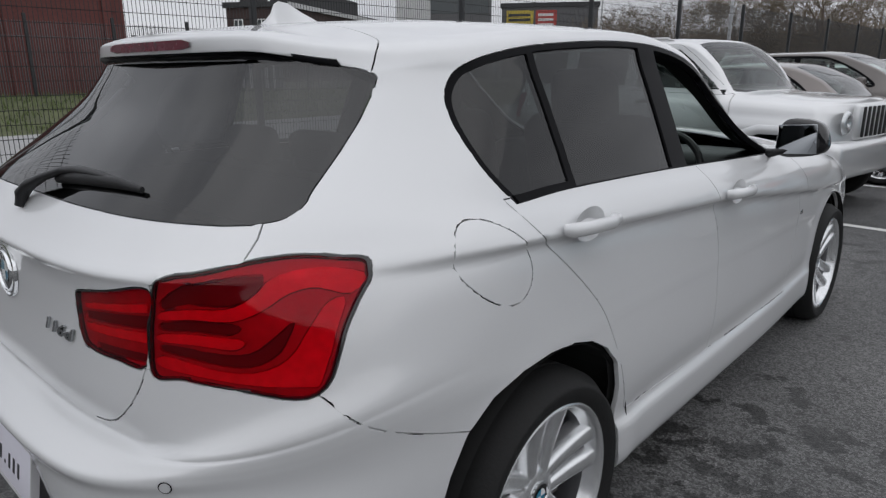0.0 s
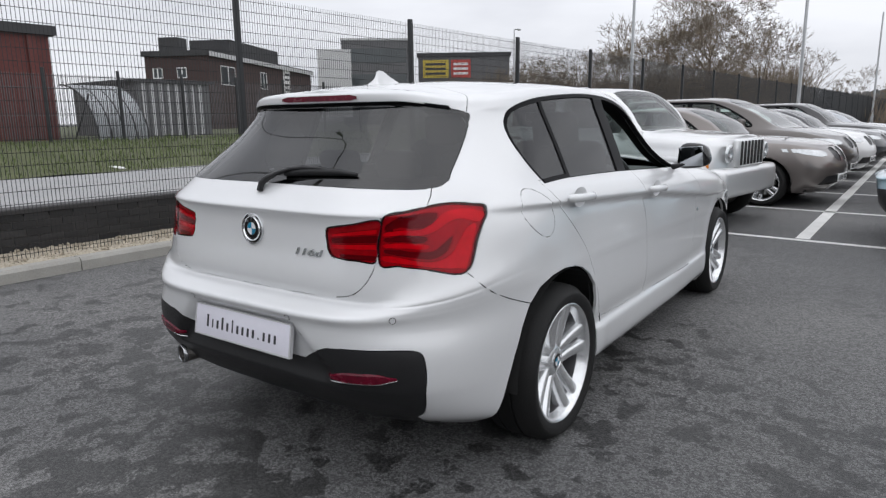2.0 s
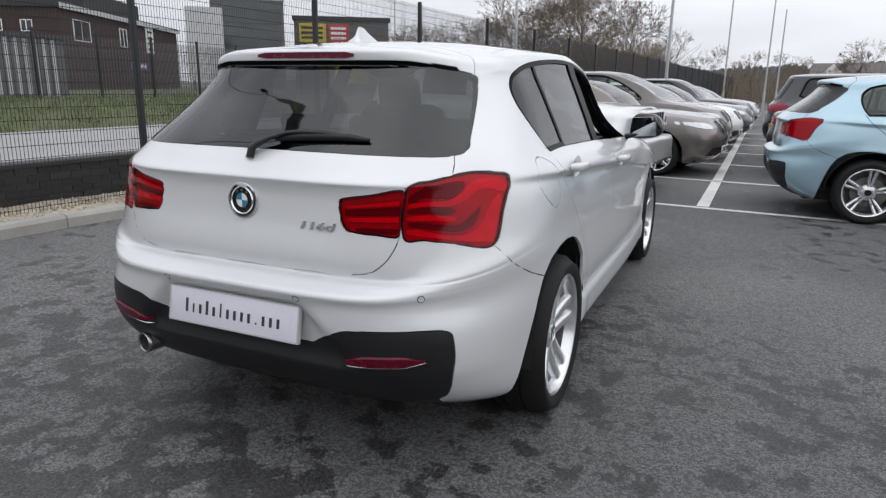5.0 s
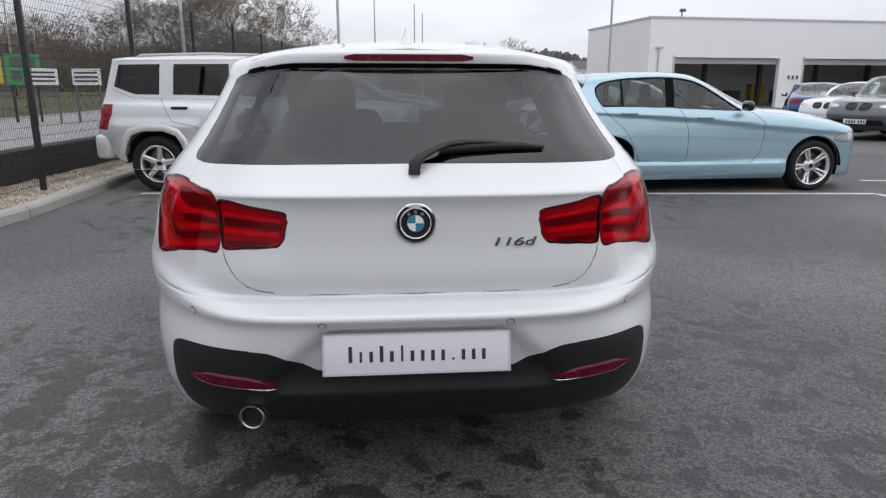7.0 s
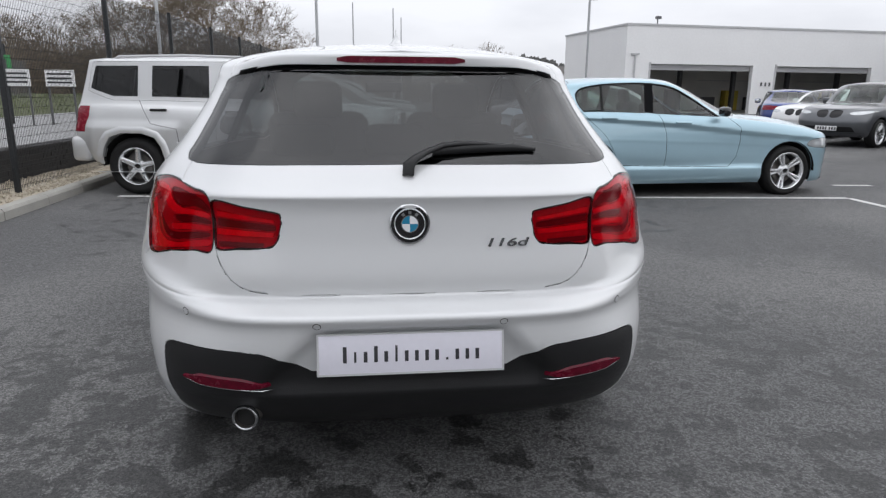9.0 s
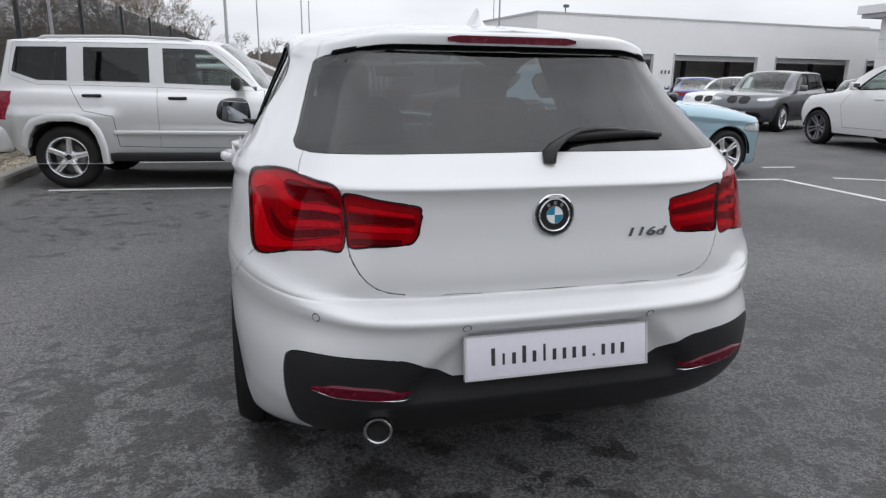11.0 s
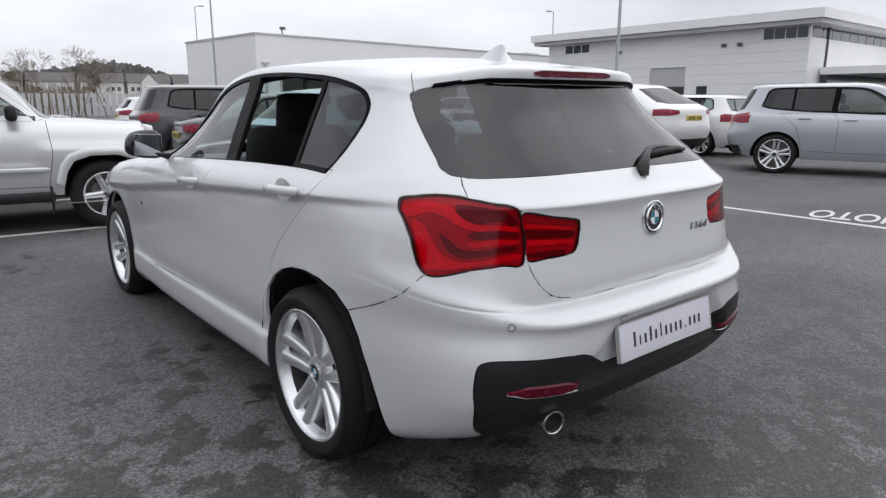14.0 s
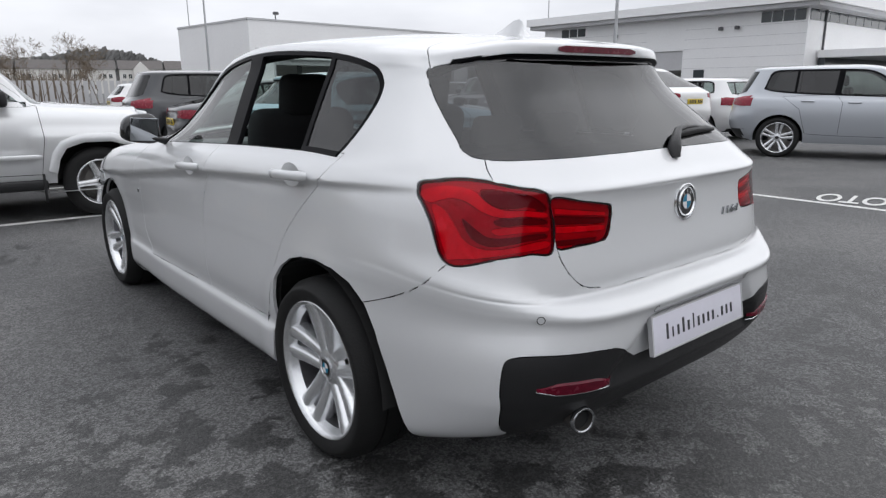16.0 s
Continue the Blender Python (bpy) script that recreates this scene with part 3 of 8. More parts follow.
    def cut(self, poly, view, name, only=("body",), keep=None):
        """Parts the skin along an outline seen from the side, the rear or above, and names what lies inside."""
        bm = self.bm
        ia, ib = {"side": (1, 2), "rear": (0, 2), "front": (0, 2), "top": (0, 1)}[view]
        facing = {"side": (0, 0.12), "rear": (1, -0.12), "front": (1, 0.12), "top": (2, 0.12)}[view]
        rid = self.names.setdefault(name, len(self.names))
        allowed = {self.names[k] for k in only if k in self.names}
        a0, a1 = min(p[0] for p in poly), max(p[0] for p in poly)
        b0, b1 = min(p[1] for p in poly), max(p[1] for p in poly)

        def ok(f):
            if f[self.reg] not in allowed:
                return False
            v = f.normal[facing[0]]
            if (v < facing[1]) if facing[1] > 0 else (v > facing[1]):
                return False
            return keep is None or keep(f)
        pool = set()
        for f in bm.faces:
            if ok(f):
                av = [v.co[ia] for v in f.verts]
                bv = [v.co[ib] for v in f.verts]
                if max(av) >= a0 and min(av) <= a1 and max(bv) >= b0 and min(bv) <= b1:
                    pool.add(f)
        if self.snap:
            self.draw_to(poly, pool, ia, ib)
        e = 1e-4
        for i in range(len(poly)):
            p, q = poly[i], poly[(i + 1) % len(poly)]
            if math.hypot(q[0] - p[0], q[1] - p[1]) < 1e-5:
                continue
            lo = (min(p[0], q[0]) - e, min(p[1], q[1]) - e)
            hi = (max(p[0], q[0]) + e, max(p[1], q[1]) + e)
            sel = []
            n2 = (-(q[1] - p[1]), q[0] - p[0])
            for f in pool:
                av = [v.co[ia] for v in f.verts]
                bv = [v.co[ib] for v in f.verts]
                if max(av) >= lo[0] and min(av) <= hi[0] and max(bv) >= lo[1] and min(bv) <= hi[1]:
                    s = [(a - p[0]) * n2[0] + (b - p[1]) * n2[1] for a, b in zip(av, bv)]
                    if min(s) < 0 < max(s):
                        sel.append(f)
            if not sel:
                continue
            co, no = [0, 0, 0], [0, 0, 0]
            co[ia], co[ib] = p
            no[ia], no[ib] = n2
            pool.difference_update(sel)
            geom = set(sel)
            for f in sel:
                geom.update(f.edges)
                geom.update(f.verts)
            ret = bmesh.ops.bisect_plane(bm, geom=list(geom), dist=1e-6, plane_co=co, plane_no=no)
            pool.update(g for g in ret["geom"] if isinstance(g, bmesh.types.BMFace))
        for f in pool:
            c = f.calc_center_median()
            if f.is_valid and f[self.reg] in allowed and inside(poly, c[ia], c[ib]):
                f[self.reg] = rid

    def draw_to(self, poly, pool, ia, ib):
        """Draws vertices that lie very near an outline onto it, along the skin, so that the cut leaves no slivers."""
        a = np.array(poly, float)
        d = np.roll(a, -1, 0) - a
        dd = np.maximum((d * d).sum(1), 1e-12)
        ic = 3 - ia - ib
        for v in {v for f in pool for v in f.verts}:
            n = v[self.nrm]
            if v.co.x < 1e-3 or abs(n[ic]) < 0.25 or len({f[self.reg] for f in v.link_faces}) > 1:
                continue
            p = np.array((v.co[ia], v.co[ib]))
            t = np.clip(((p - a) * d).sum(1) / dd, 0, 1)
            near = a + d * t[:, None]
            gap = np.hypot(*(near - p).T)
            k = int(gap.argmin())
            if gap[k] < self.snap:
                ma, mb = near[k] - p
                v.co[ia] += ma
                v.co[ib] += mb
                v.co[ic] -= (n[ia] * ma + n[ib] * mb) / n[ic]

    def tidy(self, dist):
        """Draws slivers left by the cuts together."""
        bmesh.ops.remove_doubles(self.bm, verts=self.bm.verts, dist=dist)

    def name_faces(self, name, test, only=("body",)):
        rid = self.names.setdefault(name, len(self.names))
        allowed = {self.names[k] for k in only if k in self.names}
        for f in self.bm.faces:
            if f[self.reg] in allowed and test(f.calc_center_median(), f):
                f[self.reg] = rid

    def panel(self, names, mesh_name, material, sides="both", gap=0.0015, lip=0.014, push=0.0, pick=None):
        """One mesh of the named pieces: both halves joined, or the right or the left alone, drawn in a little at its edges and given a folded lip."""
        ids = {self.names[k] for k in names if k in self.names}
        fs = [f for f in self.bm.faces if f[self.reg] in ids and (pick is None or pick(f))]
        idx, co, nm, faces = {}, [], [], []
        edge_use = {}
        for f in fs:
            loop = []
            for v in f.verts:
                if v not in idx:
                    idx[v] = len(co)
                    co.append(v.co.copy())
                    nm.append(Vector(v[self.nrm]))
                loop.append(idx[v])
            faces.append(loop)
            for a, b in zip(loop, loop[1:] + loop[:1]):
                edge_use[(min(a, b), max(a, b))] = edge_use.get((min(a, b), max(a, b)), []) + [(a, b, len(faces) - 1)]
        centres = [sum((co[i] for i in f), Vector()) / len(f) for f in faces]
        rim = [u[0] for u in edge_use.values() if len(u) == 1]
        rim = [(a, b, k) for a, b, k in rim if not (co[a].x < 1e-4 and co[b].x < 1e-4)]
        move = {}
        for a, b, k in rim:
            d = (co[b] - co[a])
            if d.length < 1e-7:
                continue
            d.normalize()
            inn = centres[k] - co[a]
            inn -= d * inn.dot(d)
            if inn.length > 1e-7:
                inn.normalize()
                for i in (a, b):
                    move.setdefault(i, []).append(inn * (co[b] - co[a]).length)
        if push:
            co = [c + n * push for c, n in zip(co, nm)]
        out = {}
        ends, flat = {}, [c.copy() for c in co]
        for a, b, k in rim:
            ends.setdefault(a, []).append(b)
            ends.setdefault(b, []).append(a)

        def far(i, k):
            """The rim a little way on from vertex i, by way of its neighbour k."""
            was, now, run = i, k, (flat[k] - flat[i]).length
            while run < 0.014 and len(ends[now]) == 2:
                nxt = ends[now][0] if ends[now][1] == was else ends[now][1]
                if nxt == i:
                    break
                run += (flat[nxt] - flat[now]).length
                was, now = now, nxt
            return flat[now]
        for i, ms in move.items():
            m = sum(ms, Vector())
            if m.length > 1e-9:
                m.normalize()
                if len(ends.get(i, ())) == 2:
                    p, q = ends[i]
                    t = nm[i].cross(far(i, q) - far(i, p))
                    if t.length > 1e-6:
                        t.normalize()
                        side = t.dot(m)
                        if abs(side) > 0.3:
                            m = t if side > 0 else -t
                if co[i].x < 1e-4:
                    m.x = 0
                co[i] = co[i] + m * gap
                out[i] = -m
        if lip:
            dup = {}
            for a, b, k in rim:
                if a not in out or b not in out:
                    continue
                row = []
                for i in (a, b):
                    if i not in dup:
                        dup[i] = (len(co), len(co) + 1)
                        co.append(co[i].copy())
                        co.append(co[i] - nm[i] * lip)
                        nm.append((out[i] + nm[i] * 0.5).normalized())
                        nm.append(out[i].copy())
                    row.append(dup[i])
                faces.append([row[1][0], row[0][0], row[0][1], row[1][1]])
        V, F, N = [], [], []
        if sides in ("both", "right"):
            V += [tuple(c) for c in co]
            N += [tuple(n) for n in nm]
            F += faces
        if sides in ("both", "left"):
            o = len(V)
            V += [(-c.x, c.y, c.z) for c in co]
            N += [(-n.x, n.y, n.z) for n in nm]
            F += [[i + o for i in reversed(f)] for f in faces]
        me = bpy.data.meshes.new(mesh_name)
        me.from_pydata(V, [], F)
        me.polygons.foreach_set("use_smooth", [True] * len(me.polygons))
        me.normals_split_custom_set_from_vertices(N)
        if material is not None:
            me.materials.append(material)
        me.update()
        return me

    def raw(self, names):
        ids = {self.names[k] for k in names if k in self.names}
        return [f for f in self.bm.faces if f[self.reg] in ids]


def lathe(profile, seg, axis="x"):
    """A body of revolution round the x axis, from (x, r) pairs."""
    b = Build()
    n = len(profile)
    vs, fs = [], []
    for i in range(seg):
        t = 2 * math.pi * i / seg
        for x, r in profile:
            vs.append((x, r * math.cos(t), r * math.sin(t)))
    for i in range(seg):
        j = (i + 1) % seg
        for k in range(n - 1):
            fs.append((i * n + k, i * n + k + 1, j * n + k + 1, j * n + k))
    return b.add(vs, fs)


def spoke(b, ang, r0, r1, off0, off1, w0, w1, x0, x1, thick):
    """A bevelled spoke that runs out from the hub in the wheel's face."""
    c, s = math.cos(ang), math.sin(ang)
    rows = []
    steps = 5
    for k in range(steps + 1):
        t = k / steps
        r = r0 + (r1 - r0) * t
        o = off0 + (off1 - off0) * t
        hw = (w0 + (w1 - w0) * t) / 2
        x = x0 + (x1 - x0) * (t ** 1.6)
        for dx, dw in ((-thick, -1.25), (-0.006, -1.0), (0.0, -0.62), (0.0, 0.62), (-0.006, 1.0), (-thick, 1.25)):
            q = o + hw * dw
            rows.append((x + dx, r * c - q * s, r * s + q * c))
    fs = []
    for k in range(steps):
        for i in range(5):
            a = k * 6 + i
            fs.append((a, a + 1, a + 7, a + 6))
    b.add(rows, fs)


def wheel_meshes(style, tyre_r, rim_r, width):
    """Meshes of a wheel whose outer face looks along +x, its hub at the origin."""
    h = width / 2
    tyre = lathe([(-h + 0.02, rim_r - 0.012), (-h, rim_r + 0.012), (-h - 0.006, (rim_r + tyre_r) / 2), (-h + 0.012, tyre_r - 0.022), (-h + 0.035, tyre_r - 0.004),
                  (-0.042, tyre_r), (-0.040, tyre_r - 0.007), (-0.034, tyre_r - 0.007), (-0.032, tyre_r), (0.032, tyre_r), (0.034, tyre_r - 0.007), (0.040, tyre_r - 0.007), (0.042, tyre_r),
                  (h - 0.035, tyre_r - 0.004), (h - 0.012, tyre_r - 0.022), (h + 0.004, (rim_r + tyre_r) / 2 + 0.008), (h + 0.006, (rim_r + tyre_r) / 2), (h, rim_r + 0.012), (h - 0.014, rim_r - 0.010)], 56)
    barrel = lathe([(-h + 0.02, rim_r - 0.006), (-h + 0.03, rim_r - 0.03), (h - 0.05, rim_r - 0.026)], 56)
    rim = lathe([(h - 0.05, rim_r - 0.026), (h - 0.022, rim_r - 0.016), (h - 0.010, rim_r - 0.012), (h - 0.005, rim_r - 0.003), (h - 0.008, rim_r + 0.003), (h - 0.016, rim_r + 0.004)], 56)
    face = h - 0.020
    n = 5
    if style == "double":
        for i in range(n):
            a = 2 * math.pi * i / n + math.pi / 2
            for sgn in (-1, 1):
                spoke(rim, a, 0.030, rim_r - 0.010, sgn * 0.023, sgn * 0.044, 0.034, 0.050, face - 0.032, face, 0.055)
    elif style == "star":
        for i in range(n):
            a = 2 * math.pi * i / n + math.pi / 2
            for sgn in (-1, 1):
                spoke(rim, a, 0.045, rim_r - 0.012, sgn * 0.010, sgn * 0.030, 0.022, 0.030, face - 0.030, face, 0.03)
    else:
        for i in range(n):
            a = 2 * math.pi * i / n + math.pi / 2
            spoke(rim, a, 0.045, rim_r - 0.010, 0.0, 0.0, 0.062, 0.050, face - 0.018, face, 0.03)
    hub = lathe([(face - 0.055, 0.085), (face - 0.040, 0.072), (face - 0.030, 0.058), (face - 0.027, 0.036)], 28)
    rim.add(hub.v, hub.f)
    for i in range(5):
        a = 2 * math.pi * i / 5 + math.pi / 2 + math.pi / 5
        rim.rod((face - 0.05, 0.052 * math.cos(a), 0.052 * math.sin(a)), (face - 0.030, 0.052 * math.cos(a), 0.052 * math.sin(a)), 0.010, sides=6)
    disc = lathe([(face - 0.085, 0.0), (face - 0.085, 0.150), (face - 0.105, 0.150), (face - 0.105, 0.0)], 40)
    disc.box(face - 0.11, 0.08, -0.07, face - 0.07, 0.165, 0.07)
    back = lathe([(-h + 0.03, rim_r - 0.03), (-h + 0.03, 0.0)], 40)
    disc.add(back.v, back.f)
    ring = lathe([(face - 0.030, 0.037), (face - 0.022, 0.036), (face - 0.021, 0.031), (face - 0.024, 0.030)], 28)
    cap = lathe([(face - 0.024, 0.031), (face - 0.0225, 0.016), (face - 0.022, 0.0)], 28)
    return {"tyre": tyre.mesh("tyre", M_RUBBER, True), "rim": rim.mesh("rim", None, True), "brake": disc.mesh("brake", M_STEEL), "barrel": barrel.mesh("barrel", M_ALLOY_DARK, True),
            "cap": cap.mesh("cap", M_GLOSS_BLACK, True), "ring": ring.mesh("cap_ring", M_CHROME, True), "face": face}


def mark_smooth_by_angle(me, deg=40):
    """Hard edges stay hard, soft ones soft."""
    b = bmesh.new()
    b.from_mesh(me)
    bmesh.ops.remove_doubles(b, verts=b.verts, dist=1e-6)
    for f in b.faces:
        f.smooth = True
    lim = radians(deg)
    for e in b.edges:
        e.smooth = len(e.link_faces) == 2 and e.calc_face_angle(0.0) < lim
    b.to_mesh(me)
    b.free()
    return me


def badge_roundel(parent, m, r, name="badge"):
    """A round chrome-edged badge with four quarters, in the plane of m's x and y, facing its z."""
    ring = Build()
    seg = 40
    prof = [(r, 0.0), (r * 0.99, 0.005), (r * 0.93, 0.008), (r * 0.88, 0.006), (r * 0.86, 0.003)]
    vs, fs = [], []
    for i in range(seg):
        t = 2 * math.pi * i / seg
        for rr, z in prof:
            vs.append((rr * math.cos(t), rr * math.sin(t), z))
    k = len(prof)
    for i in range(seg):
        j = (i + 1) % seg
        for q in range(k - 1):
            fs.append((i * k + q, j * k + q, j * k + q + 1, i * k + q + 1))
    ring.add(vs, fs)
    root = part(name, mark_smooth_by_angle(ring.mesh("badge_ring", M_CHROME)), parent, "round chrome-rimmed badge in black, white and blue")
    root.matrix_local = m

    def sector(a0, a1, ra, rb, z, mat, nm):
        b = Build()
        n = max(2, int((a1 - a0) / 0.2))
        for i in range(n):
            t0, t1 = a0 + (a1 - a0) * i / n, a0 + (a1 - a0) * (i + 1) / n
            b.add([(ra * math.cos(t0), ra * math.sin(t0), z), (rb * math.cos(t0), rb * math.sin(t0), z), (rb * math.cos(t1), rb * math.sin(t1), z), (ra * math.cos(t1), ra * math.sin(t1), z)], [(0, 1, 2, 3)])
        return part(nm, b.mesh(nm, mat), root)
    sector(0, 2 * math.pi, r * 0.53, r * 0.87, 0.0035, M_GLOSS_BLACK, "band")
    sector(0, 2 * math.pi, r * 0.49, r * 0.54, 0.0045, M_CHROME, "inner_ring")
    for q in range(4):
        sector(q * math.pi / 2, (q + 1) * math.pi / 2, 0.0, r * 0.5, 0.004, M_BADGE_BLUE if q % 2 else M_BADGE_WHITE, "quarter")
    for a in (-0.62, 0.0, 0.62):
        b = Build()
        b.box(-r * 0.09, r * 0.60, 0.004, r * 0.09, r * 0.80, 0.0048, pose(0, 0, 0, 0, 0, math.degrees(-a)))
        part("mark", b.mesh("mark", M_CHROME), root)
    return root

# ---------------------------------------------------------------- the white hatchback
REAR_WHEEL, FRONT_WHEEL, TYRE_R = (0.862, 0.312), (3.55, 0.312), 0.320


TAIL_Z = [0.22, 0.30, 0.365, 0.40, 0.42, 0.54, 0.625, 0.650, 0.660, 0.674, 0.687, 0.697, 0.745, 0.86, 0.93, 0.968, 0.982, 1.010, 1.068, 1.15, 1.25, 1.341, 1.348, 1.378, 1.390]
TAIL_BACK = [0.20, 0.08, 0.025, 0.002, -0.010, -0.034, -0.042, -0.052, -0.049, -0.024, 0.003, 0.038, 0.030, 0.046, 0.050, 0.042, 0.034, 0.066, 0.128, 0.235, 0.357, 0.424, 0.401, 0.397, 0.412]
TAIL_R = pchip(TAIL_Z, TAIL_BACK)
TAIL_PLAIN = pchip([0.22, 0.30, 0.365, 0.42, 0.54, 0.65, 0.70, 0.752, 0.86], [0.20, 0.08, 0.025, -0.010, -0.030, -0.022, -0.005, 0.022, 0.046])
TAIL_TOP = pchip([1.25, 1.340, 1.36, 1.39], [0.357, 0.424, 0.434, 0.444])


def hatch_relief(P):
    """Side crease, flares round the wheels, and the hollow for the number plate."""
    x, y, z = P[..., 0].copy(), P[..., 1].copy(), P[..., 2].copy()
    side = smooth((x - 0.62) / 0.18) * smooth((y - 0.25) / 0.35) * smooth((4.1 - y) / 0.5)
    zc = np.interp(y, [0.2, 0.6, 1.0, 1.95, 3.1, 4.0], [1.0, 0.985, 0.962, 0.905, 0.78, 0.72])
    under = z - zc
    deep = np.interp(y, [0.3, 0.75, 1.2], [0.010, 0.020, 0.034])
    hollow = np.where(under < 0, -deep * smooth(-under / 0.026) * smooth((under + 0.50) / 0.40), 0.0)
    x = x + side * hollow
    for cy, cz in (REAR_WHEEL, FRONT_WHEEL):
        d = np.hypot(y - cy, z - cz)
        x = x + side * 0.005 * np.exp(-((d - 0.395) / 0.05) ** 2)
    # skirt under the doors
    sill = smooth((y - 1.10) / 0.12) * smooth((3.22 - y) / 0.12)
    x = x + side * sill * (0.014 * smooth((0.390 - z) / 0.03) - 0.006 * np.exp(-((z - 0.41) / 0.03) ** 2) - 0.030 * smooth((0.26 - z) / 0.08))
    # the ledge of the bumper rises and fades towards the corners; the spoiler's lip ends before them
    ax, tail = np.abs(P[..., 0]), smooth((0.75 - y) / 0.2)
    zr, rr = P[:, :1, 2] + 0 * x, P[:, :1, 1] + 0 * x
    ledge = lambda q: TAIL_R(q) - TAIL_PLAIN(q)
    rise = 0.022 * smooth((ax - 0.50) / 0.28)
    low = (1 - smooth((ax - 0.44) / 0.34)) * ledge(np.clip(zr - rise, 0.22, 0.82)) - ledge(np.clip(zr, 0.22, 0.82))
    y = y + tail * np.where(zr < 0.86, low, 0.0)
    y = y + tail * np.where(zr > 1.30, smooth((ax - 0.49) / 0.10) * (TAIL_TOP(zr) - rr), 0.0)
    z = z - tail * 0.018 * smooth((ax - 0.36) / 0.2) * smooth((zr - 1.25) / 0.08)
    # plate hollow
    rear = smooth((0.55 - np.abs(P[..., 0])) / 0.1) * smooth((0.35 - y) / 0.2)
    half = np.interp(z, [0.47, 0.53, 0.60, 0.62], [0.43, 0.36, 0.285, 0.27])
    dent = smooth((half - np.abs(P[..., 0])) / 0.03) * smooth((0.628 - z) / 0.014) * smooth((z - 0.40) / 0.06)
    y = y + 0.030 * rear * dent
    return np.stack([x, y, z], -1)


HATCH = dict(
    z_rear=TAIL_Z,
    r=TAIL_BACK,
    D=[0.56, 0.60, 0.62, 0.63, 0.63, 0.66, 0.68, 0.67, 0.66, 0.64, 0.62, 0.61, 0.62, 0.63, 0.66, 0.70, 0.71, 0.68, 0.59, 0.57, 0.50, 0.42, 0.42, 0.42, 0.44],
    n=[4.2, 5.2, 5.6, 5.6, 5.6, 5.0, 4.1, 4.1, 4.1, 4.1, 4.1, 4.1, 4.1, 4.1, 4.1, 4.0, 3.9, 3.8, 3.5, 3.5, 3.5, 3.5, 3.4, 3.2, 3.0],
    w=[0.80, 0.842, 0.850, 0.851, 0.852, 0.864, 0.872, 0.876, 0.878, 0.879, 0.879, 0.879, 0.877, 0.871, 0.862, 0.852, 0.843, 0.827, 0.795, 0.748, 0.693, 0.655, 0.642, 0.628, 0.606],
    z_side=[0.165, 0.24, 0.34, 0.385, 0.41, 0.53, 0.63, 0.69, 0.710, 0.73, 0.75, 0.77, 0.82, 0.88, 0.935, 0.97, 0.99, 1.015, 1.050, 1.14, 1.245, 1.315, 1.345, 1.370, 1.388],
    belt=[(-0.1, 1.065), (0.3, 1.062), (0.7, 1.050), (1.45, 1.030), (2.33, 0.992), (2.9, 0.958), (3.6, 0.88), (4.1, 0.79), (4.4, 0.70)],
    gutter=[(0.38, 1.366), (0.6, 1.366), (0.8, 1.377), (1.12, 1.404), (1.6, 1.418), (1.95, 1.378), (2.28, 1.222), (2.6, 1.055), (2.85, 0.985), (3.6, 0.915), (4.1, 0.82), (4.4, 0.71)],
    centre=[(0.38, 1.391), (0.5, 1.407), (0.62, 1.422), (0.8, 1.438), (1.1, 1.455), (1.6, 1.463), (2.0, 1.445), (2.25, 1.375), (2.6, 1.210), (2.95, 1.045), (3.05, 1.020), (3.5, 0.985), (4.0, 0.895), (4.25, 0.79), (4.4, 0.72)],
    taper=[(0, 1.0), (1.0, 1.0), (2.3, 1.0), (3.1, 0.975), (3.6, 0.945), (3.9, 0.90), (4.4, 0.78)],
    belt_level=18, front=4.34, front_depth=0.45, crown=2.4, relief=hatch_relief)

DLO = through_points([(0.790, 1.043), (0.770, 1.049), (0.718, 1.118), (0.697, 1.215), (0.726, 1.285), (0.82, 1.332), (1.09, 1.372), (1.56, 1.390), (1.93, 1.350), (2.22, 1.222), (2.45, 1.085), (2.56, 1.000), (2.50, 0.992), (2.33, 0.999), (1.9, 1.018), (1.45, 1.036), (1.0, 1.046)], 5)
BAR = ((1.012, 1.0), (1.034, 1.40))
B_REAR = ((1.560, 1.02), (1.592, 1.40))
B_FRONT = ((1.665, 1.02), (1.697, 1.40))


def circle(cy, cz, r, n=40, flat=0.0):
    return [(cy + r * math.cos(2 * math.pi * i / n), cz + r * (1.0 + flat) * math.sin(2 * math.pi * i / n)) for i in range(n)]


def lamp_outer_outline():
    return through_points([(0.560, 0.972), (0.620, 0.999), (0.690, 1.017), (0.745, 1.012), (0.783, 0.991), (0.789, 0.895), (0.780, 0.796), (0.700, 0.808), (0.620, 0.822), (0.556, 0.830)], 6)


def lamp_at(u, v):
    """A point of the outer lamp's face: u from its outer edge to the boot lid, v from top to bottom."""
    x = 0.787 + (0.558 - 0.787) * u
    top = float(np.interp(x, [0.558, 0.62, 0.69, 0.745, 0.79], [0.971, 0.998, 1.015, 1.010, 0.988]))
    bot = float(np.interp(x, [0.556, 0.62, 0.70, 0.787], [0.831, 0.823, 0.809, 0.797]))
    return (x, top + (bot - top) * v)


def inner_at(u, v):
    x = 0.548 + (0.356 - 0.548) * u
    top = float(np.interp(x, [0.356, 0.372, 0.46, 0.552], [0.925, 0.937, 0.952, 0.966]))
    return (x, top + (0.834 - top) * v)


